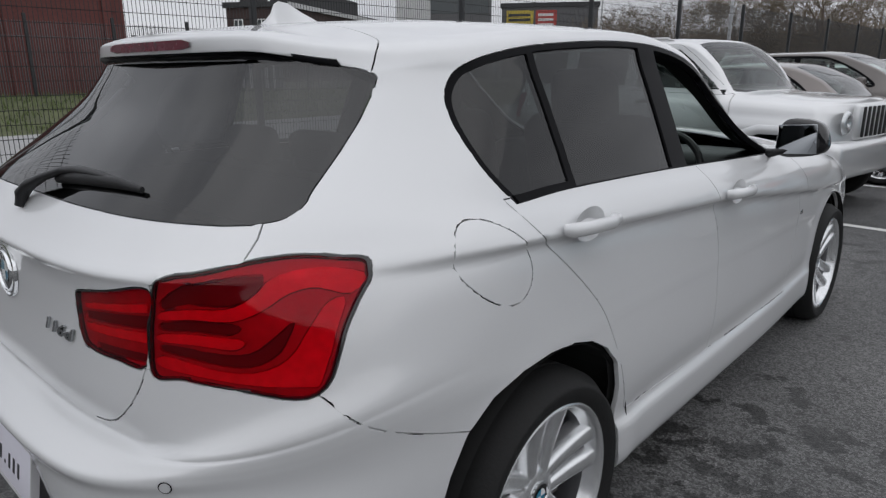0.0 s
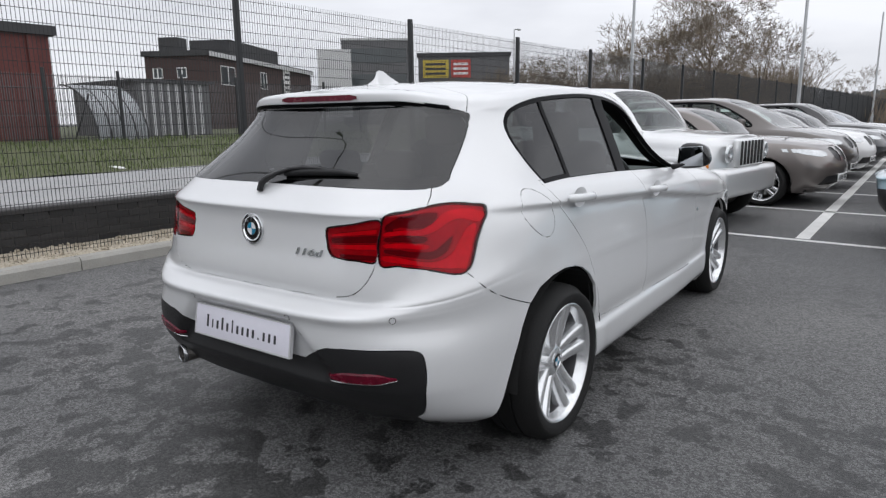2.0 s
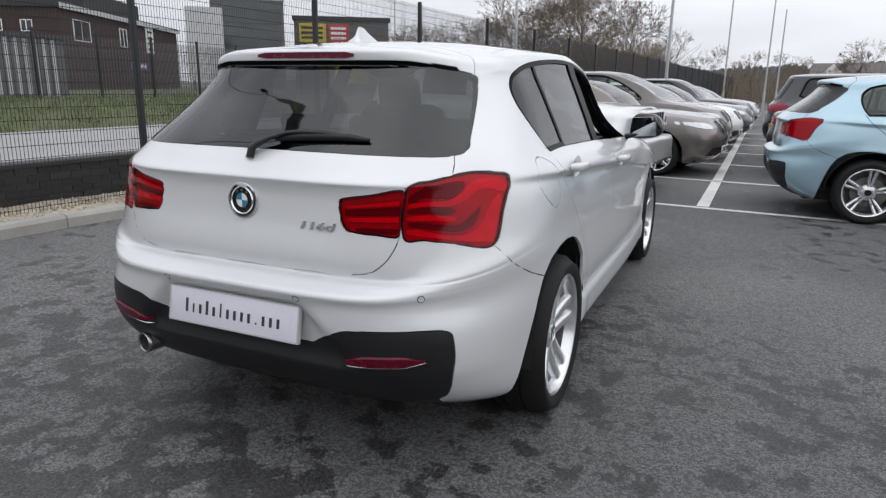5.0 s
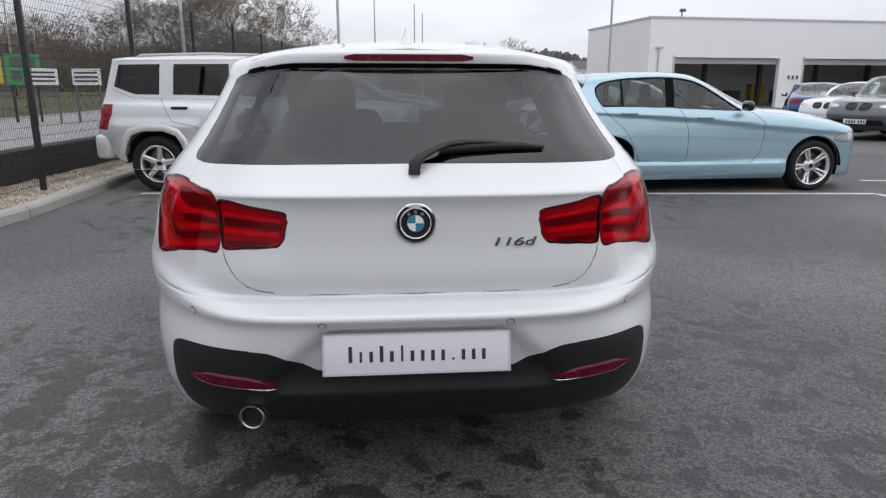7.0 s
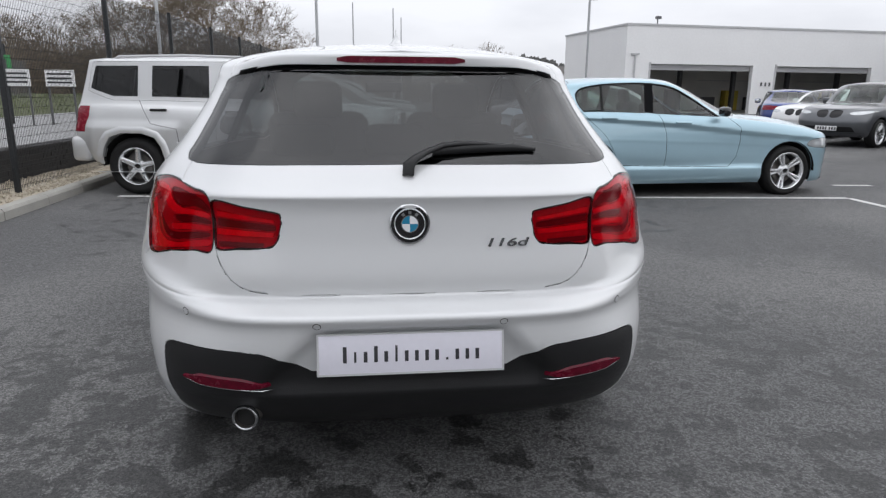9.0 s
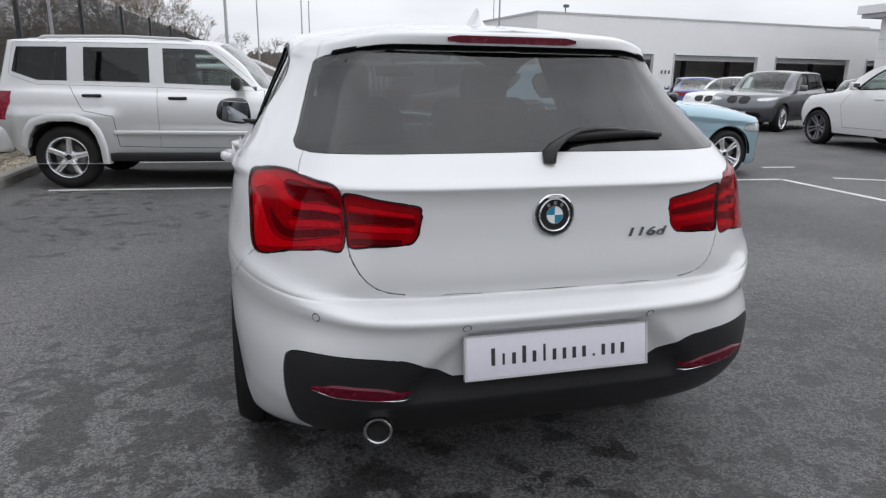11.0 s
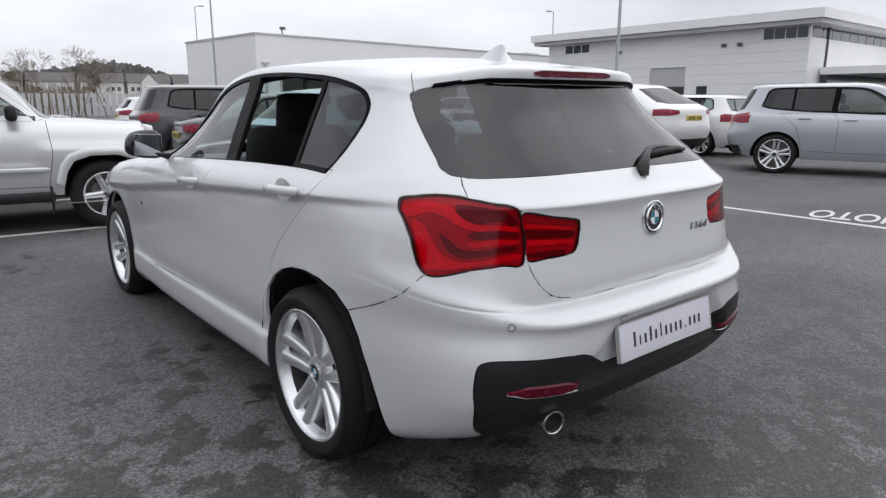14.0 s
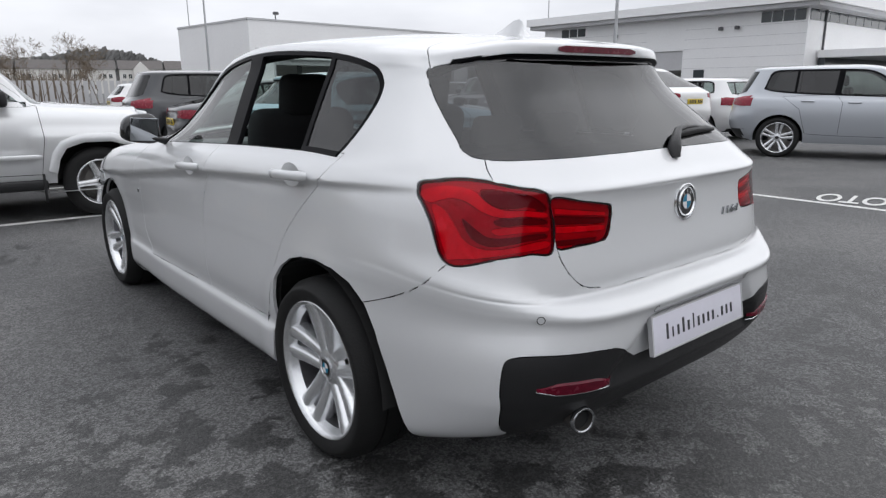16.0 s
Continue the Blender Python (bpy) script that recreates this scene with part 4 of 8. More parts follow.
def lamp_inner_outline():
    return through_points([(0.372, 0.938), (0.46, 0.953), (0.552, 0.967), (0.549, 0.900), (0.545, 0.833), (0.48, 0.833), (0.410, 0.836), (0.374, 0.850), (0.358, 0.900), (0.359, 0.928)], 6)


def cut_hatch(S):
    low = lambda f: f[S.kind] == 0
    # wheel openings
    S.cut([(0.40, -0.1), (0.41, 0.22), (0.418, 0.27), (0.440, 0.37), (0.466, 0.46), (0.502, 0.56), (0.547, 0.632), (0.62, 0.682), (0.72, 0.706), (0.82, 0.712), (0.92, 0.703), (1.01, 0.678), (1.085, 0.636), (1.14, 0.58), (1.165, 0.50), (1.172, 0.42), (1.19, 0.30), (1.215, 0.20), (1.22, -0.1)], "side", "arch", keep=low)
    S.cut(circle(FRONT_WHEEL[0], FRONT_WHEEL[1] - 0.004, 0.376), "side", "arch", keep=low)
    cy = FRONT_WHEEL[0]
    S.cut([(cy - 0.372, -0.1), (cy + 0.372, -0.1), (cy + 0.372, 0.31), (cy - 0.372, 0.31)], "side", "arch", keep=low)
    # side windows
    S.cut(DLO, "side", "frame", keep=low)
    hole = [(a, c - 0.011 if c < 1.09 else c) for a, c in inset(DLO, 0.014)]
    (ay, az), (by, bz) = BAR
    quarter = clip_line(inset(DLO, 0.016), (ay - 0.014, az), (by - 0.014, bz))
    rear = clip_line(clip_line(hole, (by + 0.012, bz), (ay + 0.012, az)), B_REAR[0], B_REAR[1])
    front = clip_line(hole, B_FRONT[1], B_FRONT[0])
    S.cut(quarter, "side", "quarter_glass", only=("frame",))
    S.cut(rear, "side", "rear_glass_side", only=("frame",))
    S.cut(front, "side", "front_glass_side", only=("frame",))
    # the back window
    back = lambda f: f.calc_center_median().y < 0.95
    S.cut([(-0.02, 1.337), (0.30, 1.336), (0.46, 1.330)] + along([(0.46, 1.330), (0.566, 1.310), (0.590, 1.275), (0.616, 1.20), (0.648, 1.11), (0.660, 1.085), (0.654, 1.067), (0.625, 1.059)], 5) + [(0.59, 1.058), (0.30, 1.063), (-0.02, 1.065)], "rear", "back_glass", keep=back)
    # strip coloured black for the lip's shade and the dark edge of the glass
    S.name_faces("lip_underside", lambda c, f: 1.334 - 0.018 * float(smooth((c.x - 0.36) / 0.2)) < c.z < 1.3485 - 0.018 * float(smooth((c.x - 0.36) / 0.2)) and c.x < 0.535 and c.y < 0.62)
    # lamps
    for nm, line in (("lamp_outer", lamp_outer_outline()), ("lamp_inner", lamp_inner_outline())):
        S.cut(line, "rear", "lamp_seal", keep=back)
        S.cut(inset(line, 0.0026), "rear", nm, only=("lamp_seal",), keep=back)
    if S.detail:
        lo, li = ("lamp_outer",), ("lamp_inner",)
        shape = lambda pts, n=4: [lamp_at(*q) for q in through_points(pts, n)]
        S.cut(shape([(0.42, 0.10), (0.60, 0.07), (0.80, 0.10), (0.95, 0.18), (0.95, 0.29), (0.75, 0.30), (0.52, 0.33), (0.40, 0.22)]), "rear", "lo_dark", only=lo)
        S.cut(shape([(0.03, 0.05), (0.20, 0.05), (0.34, 0.10), (0.42, 0.28), (0.55, 0.36), (0.78, 0.34), (0.96, 0.32), (0.96, 0.40), (0.75, 0.43), (0.50, 0.46), (0.36, 0.38), (0.26, 0.24), (0.15, 0.19), (0.03, 0.20)], 3), "rear", "lo_bright", only=lo)
        S.cut(shape([(0.46, 0.50), (0.70, 0.46), (0.95, 0.45), (0.95, 0.52), (0.70, 0.55), (0.50, 0.57)]), "rear", "lo_dark", only=lo)
        S.cut(shape([(0.42, 0.62), (0.60, 0.59), (0.95, 0.57), (0.95, 0.65), (0.62, 0.68), (0.46, 0.69)]), "rear", "lo_band", only=lo)
        S.cut(shape([(0.20, 0.46), (0.27, 0.58), (0.38, 0.72), (0.58, 0.74), (0.93, 0.70), (0.93, 0.77), (0.62, 0.82), (0.38, 0.82), (0.24, 0.70)], 3), "rear", "lo_dark", only=lo)
        S.cut(shape([(0.03, 0.28), (0.09, 0.28), (0.13, 0.50), (0.19, 0.74), (0.34, 0.86), (0.60, 0.87), (0.94, 0.82), (0.94, 0.94), (0.50, 0.95), (0.10, 0.95), (0.03, 0.88)], 3), "rear", "lo_band", only=lo)
        S.cut([inner_at(*q) for q in ((0.03, 0.20), (0.88, 0.22), (0.88, 0.30), (0.03, 0.31))], "rear", "lo_band", only=li)
        S.cut([inner_at(*q) for q in ((0.03, 0.36), (0.90, 0.37), (0.90, 0.50), (0.03, 0.52))], "rear", "lo_dark", only=li)
        S.cut([inner_at(*q) for q in ((0.03, 0.57), (0.88, 0.56), (0.86, 0.68), (0.03, 0.70))], "rear", "lo_band", only=li)
        S.cut([inner_at(*q) for q in ((0.03, 0.86), (0.72, 0.86), (0.70, 0.96), (0.03, 0.96))], "rear", "lo_dark", only=li)
    # the dark lower bumper
    S.cut([(-0.02, 0.482), (0.285, 0.484)] + along([(0.285, 0.484), (0.34, 0.516), (0.40, 0.546), (0.46, 0.557), (0.60, 0.563), (0.655, 0.564), (0.698, 0.559), (0.716, 0.534), (0.720, 0.46), (0.707, 0.385), (0.684, 0.327), (0.651, 0.301)], 5) + [(0.60, 0.10), (-0.02, 0.10)], "rear", "diffuser", keep=back)
    # boot lid
    S.cut([(-0.02, 0.7015), (0.20, 0.702)] + along([(0.20, 0.702), (0.33, 0.704), (0.42, 0.710), (0.474, 0.724), (0.514, 0.758), (0.540, 0.808), (0.551, 0.866), (0.554, 0.93)], 5) + [(0.556, 0.975), (0.650, 0.99), (0.656, 1.012), (0.648, 1.040), (0.634, 1.066), (0.60, 1.072), (-0.02, 1.075)], "rear", "tailgate", keep=back)
    # spoiler on top of the boot lid
    up = lambda f: f.calc_center_median().y < 0.80 and f.calc_center_median().z > 1.28
    S.cut([(-0.02, 0.2)] + along([(0.584, 0.2), (0.584, 0.40), (0.586, 0.50), (0.575, 0.575), (0.545, 0.632), (0.49, 0.662), (0.30, 0.690)], 4) + [(-0.02, 0.697)], "top", "spoiler", keep=up)
    S.cut([(-0.02, 1.334), (0.36, 1.333), (0.584, 1.310), (0.584, 1.48), (-0.02, 1.48)], "rear", "spoiler", keep=lambda f: up(f) and f.calc_center_median().y < 0.56)
    # bumper and wing part along a falling seam
    S.cut([(-0.30, 0.0), (-0.30, 0.86)] + along([(0.20, 0.84), (0.262, 0.800), (0.300, 0.752), (0.340, 0.722), (0.390, 0.697), (0.46, 0.668), (0.56, 0.634)], 6) + [(0.56, 0.0)], "side", "bumper", keep=low)
    S.name_faces("bumper", lambda c, f: c.y < 0.20 and c.z < 0.83)
    S.name_faces("bumper", lambda c, f: c.y < 0.60 and c.z < 0.64)
    S.name_faces("bumper", lambda c, f: c.y < 0.305 and c.z < 0.735)
    # doors
    rear_door = along([(0.740, 1.055), (0.800, 0.980), (0.90, 0.897), (0.985, 0.825), (1.060, 0.750), (1.115, 0.665), (1.165, 0.56), (1.205, 0.46)], 5) + [(1.226, 0.410), (1.30, 0.402), (1.55, 0.396), (1.832, 0.390)] + along([(1.846, 0.55), (1.842, 0.72), (1.825, 0.82), (1.770, 0.94), (1.70, 1.06)], 4)
    S.cut(rear_door, "side", "rear_door", keep=low)
    front_door = along([(1.70, 1.06), (1.770, 0.94), (1.825, 0.82), (1.842, 0.72), (1.846, 0.55)], 4) + [(1.832, 0.390), (2.2, 0.384), (2.70, 0.376), (2.80, 0.50), (2.84, 0.70), (2.82, 0.86), (2.66, 0.985), (2.60, 1.02)]
    S.cut(front_door, "side", "front_door", keep=low)
    # headlamps, windscreen and bonnet
    S.cut(rounded([(3.80, 0.625), (4.02, 0.60), (4.30, 0.60), (4.30, 0.70), (4.05, 0.735), (3.84, 0.70)], 2), "side", "headlamp", keep=low)
    S.cut([(-0.02, 2.06), (0.40, 2.08), (0.50, 2.12), (0.545, 2.30), (0.585, 2.62), (0.60, 2.84), (0.40, 2.97), (-0.02, 3.01)], "top", "windscreen", keep=lambda f: f[S.kind] == 1)
    S.cut([(-0.02, 3.08), (0.45, 3.04), (0.585, 2.94), (0.62, 3.2), (0.56, 4.0), (0.40, 4.20), (-0.02, 4.26)], "top", "bonnet", keep=lambda f: f[S.kind] == 1)


FUEL = rounded([(0.575, 1.036), (0.647, 1.036), (0.725, 0.996), (0.777, 0.935), (0.763, 0.866), (0.690, 0.846), (0.595, 0.895), (0.533, 0.965)], 4)


def rounded_box(name, x0, y0, z0, x1, y1, z1, r, mat, seg=2):
    b = bmesh.new()
    bmesh.ops.create_cube(b, size=1.0)
    for v in b.verts:
        v.co = Vector(((x0 + x1) / 2 + v.co.x * (x1 - x0), (y0 + y1) / 2 + v.co.y * (y1 - y0), (z0 + z1) / 2 + v.co.z * (z1 - z0)))
    bmesh.ops.bevel(b, geom=list(b.edges), offset=r, segments=seg, affect="EDGES", profile=0.5)
    me = bpy.data.meshes.new(name)
    b.to_mesh(me)
    b.free()
    me.polygons.foreach_set("use_smooth", [True] * len(me.polygons))
    me.materials.append(mat)
    return me


def add_wheels(car, wm, rim_mat, positions, cap_badge=False):
    for k, (x, y, z) in enumerate(positions):
        root = part("wheel", wm["tyre_root"], car)
        right = x > 0
        root.matrix_local = pose(x, y, z, 0, 0, 0 if right else 180) @ pose(0, 0, 0, 14 * k - 6, 0, 0)
        part("tyre", wm["tyre"], root, "black low-profile tyre")
        rim = part("rim", wm["rim"], root)
        rim.material_slots[0].link = "OBJECT"
        rim.material_slots[0].material = rim_mat
        part("brake_disc", wm["brake"], root)
        part("barrel", wm["barrel"], root)
        part("centre_cap", wm["cap"], root)
        part("cap_ring", wm["ring"], root)
        if cap_badge:
            for q in range(4):
                part("cap_quarter", wm["quarters"][q], root)


def wheel_set(style, tyre_r, rim_r, width):
    wm = wheel_meshes(style, tyre_r, rim_r, width)
    for k in ("rim", "tyre", "brake", "cap", "ring", "barrel"):
        mark_smooth_by_angle(wm[k], 50)
    wm["rim"].materials.append(M_ALLOY)
    hub = lathe([(-width / 2 + 0.05, 0.0), (-width / 2 + 0.05, 0.06), (wm["face"] - 0.07, 0.06), (wm["face"] - 0.07, 0.0)], 16)
    wm["tyre_root"] = hub.mesh("hub", M_STEEL, False)
    wm["quarters"] = []
    for q in range(4):
        turn = [math.pi / 2 * (q + i / 4) for i in range(5)]
        fan = [(wm["face"] - 0.0205, 0.0, 0.0)] + [(wm["face"] - 0.021, 0.019 * math.cos(a), 0.019 * math.sin(a)) for a in turn]
        wm["quarters"].append(Build().add(fan, [(0, i, i + 1) for i in range(1, 5)]).mesh("cap_quarter", M_BADGE_BLUE if q % 2 else M_BADGE_WHITE))
    return wm


WHEEL_DOUBLE = wheel_set("double", TYRE_R, 0.243, 0.235)
WHEEL_STAR = wheel_set("star", TYRE_R, 0.235, 0.225)
WHEEL_FIVE = wheel_set("five", 0.345, 0.226, 0.215)


def build_hatch(spec, name, label, at, group, paint, rim, hero, wheels):
    car = thing(name, label, "car", at, group)
    S = Shell(spec, per=4 if hero else 2, nr=40 if hero else 16, ns=110 if hero else 44, nf=12 if hero else 6, nt=14 if hero else 6, snap=0.005 if hero else 0.008)
    S.detail = hero
    cut_hatch(S)
    if hero:
        S.cut(FUEL, "side", "fuel_flap_cut")
    S.tidy(6e-4)
    g, lp = (0.0019, 0.013) if hero else (0.003, 0.0)
    P = {}

    def put(nm, names, mat, sides="both", lab="", parent=None, **kw):
        kw.setdefault("gap", g)
        kw.setdefault("lip", lp)
        ob = part(nm, S.panel(names, nm, mat, sides, **kw), parent or car, lab)
        P[nm + sides] = ob
        return ob
    put("body_shell", ["body"], paint, "right", lab="painted roof, pillars and wings")
    put("body_shell", ["body", "fuel_flap_cut"], paint, "left", lab="painted roof, pillars and wings")
    put("tailgate", ["tailgate"], paint, lab="painted boot lid")
    spoiler = put("roof_spoiler", ["spoiler"], paint)
    # black trim here paints in the shade under the lip
    put("lip_underside", ["lip_underside"], M_TRIM, gap=0.0, lip=0.0, parent=spoiler, lab="underside of the spoiler's lip, black for its shade and the glass border")
    put("rear_bumper", ["bumper"], paint)
    put("lower_bumper", ["diffuser"], M_PLASTIC, lab="black lower bumper insert")
    put("bonnet", ["bonnet"], paint)
    put("headlamp", ["headlamp"], M_HEADLAMP, "right", push=0.002)
    put("headlamp", ["headlamp"], M_HEADLAMP, "left", push=0.002)
    put("windscreen", ["windscreen"], G_SCREEN, gap=0.0, lip=0.0)
    back = put("rear_window", ["back_glass"], G_REAR if hero else G_TINT, gap=0.001, lip=0.004, lab="dark tinted rear window")
    for sd in ("right", "left"):
        put("rear_door", ["rear_door"], paint, sd)
        put("front_door", ["front_door"], paint, sd)
        put("window_frame", ["frame"], M_TRIM, sd, gap=0.0005, lip=0.02, push=-0.002)
        put("quarter_window", ["quarter_glass"], G_DARK if hero else G_TINT, sd, gap=0.0, lip=0.0, push=-0.006)
        if not (hero and sd == "left"):
            put("rear_door_window", ["rear_glass_side"], G_DARK if hero else G_TINT, sd, gap=0.0, lip=0.0, push=-0.008)
        if not (hero and sd == "right"):
            put("front_door_window", ["front_glass_side"], G_TINT, sd, gap=0.0, lip=0.0, push=-0.008)
        put("lamp_seal", ["lamp_seal"], M_GLOSS_BLACK, sd, gap=0.0006, lip=0.010, lab="black edge round the tail lamp")
        # lamps: a lens over a stepped red housing
        regs = ["lamp_outer", "lamp_inner", "lo_dark", "lo_bright", "lo_band"]
        for nm, near_x in (("tail_lamp_outer", True), ("tail_lamp_inner", False)):
            lens = put(nm, regs, G_RED, sd, gap=0.002, lip=0.004, push=0.001, lab="glossy red tail lamp", pick=lambda f, q=near_x: (f.calc_center_median().x > 0.5535) == q)
            for sub, mat, deep in (("housing", M_LAMP_RED, -0.008), ("dark_reflector", M_LAMP_DARK, -0.012), ("top_light_bar", M_LAMP_BRIGHT, -0.005), ("light_bar", M_LAMP_BRIGHT, -0.006)):
                src = {"housing": ["lamp_outer", "lamp_inner"], "dark_reflector": ["lo_dark"], "top_light_bar": ["lo_bright"], "light_bar": ["lo_band"]}[sub]
                me = S.panel(src, sub, mat, sd, gap=0.002 if sub == "housing" else 0.0, lip=0.012, push=deep, pick=lambda f, q=near_x: (f.calc_center_median().x > 0.5535) == q)
                if len(me.polygons):
                    part(sub, me, lens)
    # dark lining behind all gaps and openings
    lining = part("lining", S.panel(["body", "tailgate", "spoiler", "lip_underside", "bumper", "diffuser", "rear_door", "front_door", "lamp_seal", "lamp_outer", "lamp_inner", "lo_dark", "lo_bright", "lo_band", "fuel_flap_cut", "bonnet", "headlamp"], "lining", M_LINING, "both", gap=-0.004, lip=0.0, push=-0.030), car, "dark inner lining")
    if hero:
        put("fuel_flap", ["fuel_flap_cut"], paint, "right")
    # underside and wheel housings
    b = Build()
    b.box(-0.62, 0.32, 0.19, 0.62, 4.2, 0.32)
    b.box(-0.76, 1.30, 0.19, 0.76, 3.12, 0.30)
    part("underbody", b.mesh("underbody", M_LINING), car)
    for cy, cz in (REAR_WHEEL, FRONT_WHEEL):
        for sx in (-1, 1):
            w = Build()
            n = 20
            pts = [(cy + 0.385 * math.cos(math.pi * i / n), cz + 0.385 * math.sin(math.pi * i / n)) for i in range(n + 1)]
            vs, fs = [], []
            for xx in (0.52, 0.855 if cy < 2 else 0.81):
                vs += [(sx * xx, a, c) for a, c in pts]
            m = n + 1
            fs = [(i, i + 1, m + i + 1, m + i) for i in range(n)] + [tuple(range(m))]
            w.add(vs, fs)
            part("wheel_housing", w.mesh("wheel_housing", M_LINING), car)
    xr, xf = 0.752, 0.714
    add_wheels(car, wheels, rim, [(xr, REAR_WHEEL[0], REAR_WHEEL[1]), (-xr, REAR_WHEEL[0], REAR_WHEEL[1]), (xf, FRONT_WHEEL[0], FRONT_WHEEL[1]), (-xf, FRONT_WHEEL[0], FRONT_WHEEL[1])], cap_badge=hero)
    return car, S


ROW = "cars parked round the bays"
hatch, hatch_shell = build_hatch(HATCH, "hatchback", "white five-door hatchback with tinted rear windows and silver wheels", pose(0, 0, 0), "", M_WHITE, M_ALLOY, True, WHEEL_DOUBLE)

# ---------------------------------------------------------------- the white hatchback: fittings and cabin
from mathutils.bvhtree import BVHTree

HATCH_TREE = BVHTree.FromBMesh(hatch_shell.bm)


def on_rear(x, z):
    """The place and outward direction of the tail at x, z."""
    p, n, i, d = HATCH_TREE.ray_cast(Vector((abs(x), -2, z)), Vector((0, 1, 0)))
    if n.y > 0:
        n = -n
    if x < 0:
        p, n = Vector((-p.x, p.y, p.z)), Vector((-n.x, n.y, n.z))
    return p, n


def on_side(y, z):
    p, n, i, d = HATCH_TREE.ray_cast(Vector((3, y, z)), Vector((-1, 0, 0)))
    if n.x < 0:
        n = -n
    return p, n


def stand(p, n, up=Vector((0, 0, 1)), off=0.0):
    """A pose at p whose z looks along n and whose y points up."""
    z = n.normalized()
    x = up.cross(z).normalized()
    y = z.cross(x)
    m = Matrix((x, y, z)).transposed().to_4x4()
    m.translation = p + z * off
    return m


def sweep(points, radii, sides=10, flat=1.0):
    """A tube along points."""
    b = Build()
    pts = [Vector(p) for p in points]
    n = len(pts)
    vs, fs = [], []
    ref = Vector((0, 0, 1))
    for i, p in enumerate(pts):
        d = (pts[min(i + 1, n - 1)] - pts[max(i - 1, 0)]).normalized()
        u = d.cross(ref)
        u = u.normalized() if u.length > 1e-4 else Vector((1, 0, 0))
        w = u.cross(d)
        for k in range(sides):
            t = 2 * math.pi * k / sides
            vs.append(p + radii[i] * (math.cos(t) * u + flat * math.sin(t) * w))
    for i in range(n - 1):
        for k in range(sides):
            fs.append((i * sides + k, i * sides + (k + 1) % sides, (i + 1) * sides + (k + 1) % sides, (i + 1) * sides + k))
    fs += [tuple(range(sides - 1, -1, -1)), tuple(range((n - 1) * sides, n * sides))]
    return b.add(vs, fs)


def text_mesh(body, size, extrude, offset=0.0):
    cu = bpy.data.curves.new("text", "FONT")
    cu.body = body
    cu.size = size
    cu.extrude = extrude
    cu.offset = offset
    cu.align_x, cu.align_y = "CENTER", "CENTER"
    ob = bpy.data.objects.new("text", cu)
    scene.collection.objects.link(ob)
    bpy.context.view_layer.update()
    me = bpy.data.meshes.new_from_object(ob.evaluated_get(bpy.context.evaluated_depsgraph_get()))
    bpy.data.objects.remove(ob)
    bpy.data.curves.remove(cu)
    return me


def plate_bars(parent, w, h, z, mat):
    """Writing as plain bars: one short bar a letter."""
    n = 14
    pitch = w / n
    for i in range(n):
        tall = h * (1.0 if i in (0, 3, 5) else 0.66)
        if i == 10:
            tall = h * 0.14
        wd = pitch * (0.36 if i not in (1, 5, 10) else 0.22)
        x = -w / 2 + (i + 0.5) * pitch
        part("letter_bar", Build().box(x - wd / 2, -h / 2, z, x + wd / 2, -h / 2 + tall, z + 0.0012).mesh("letter_bar", mat), parent)


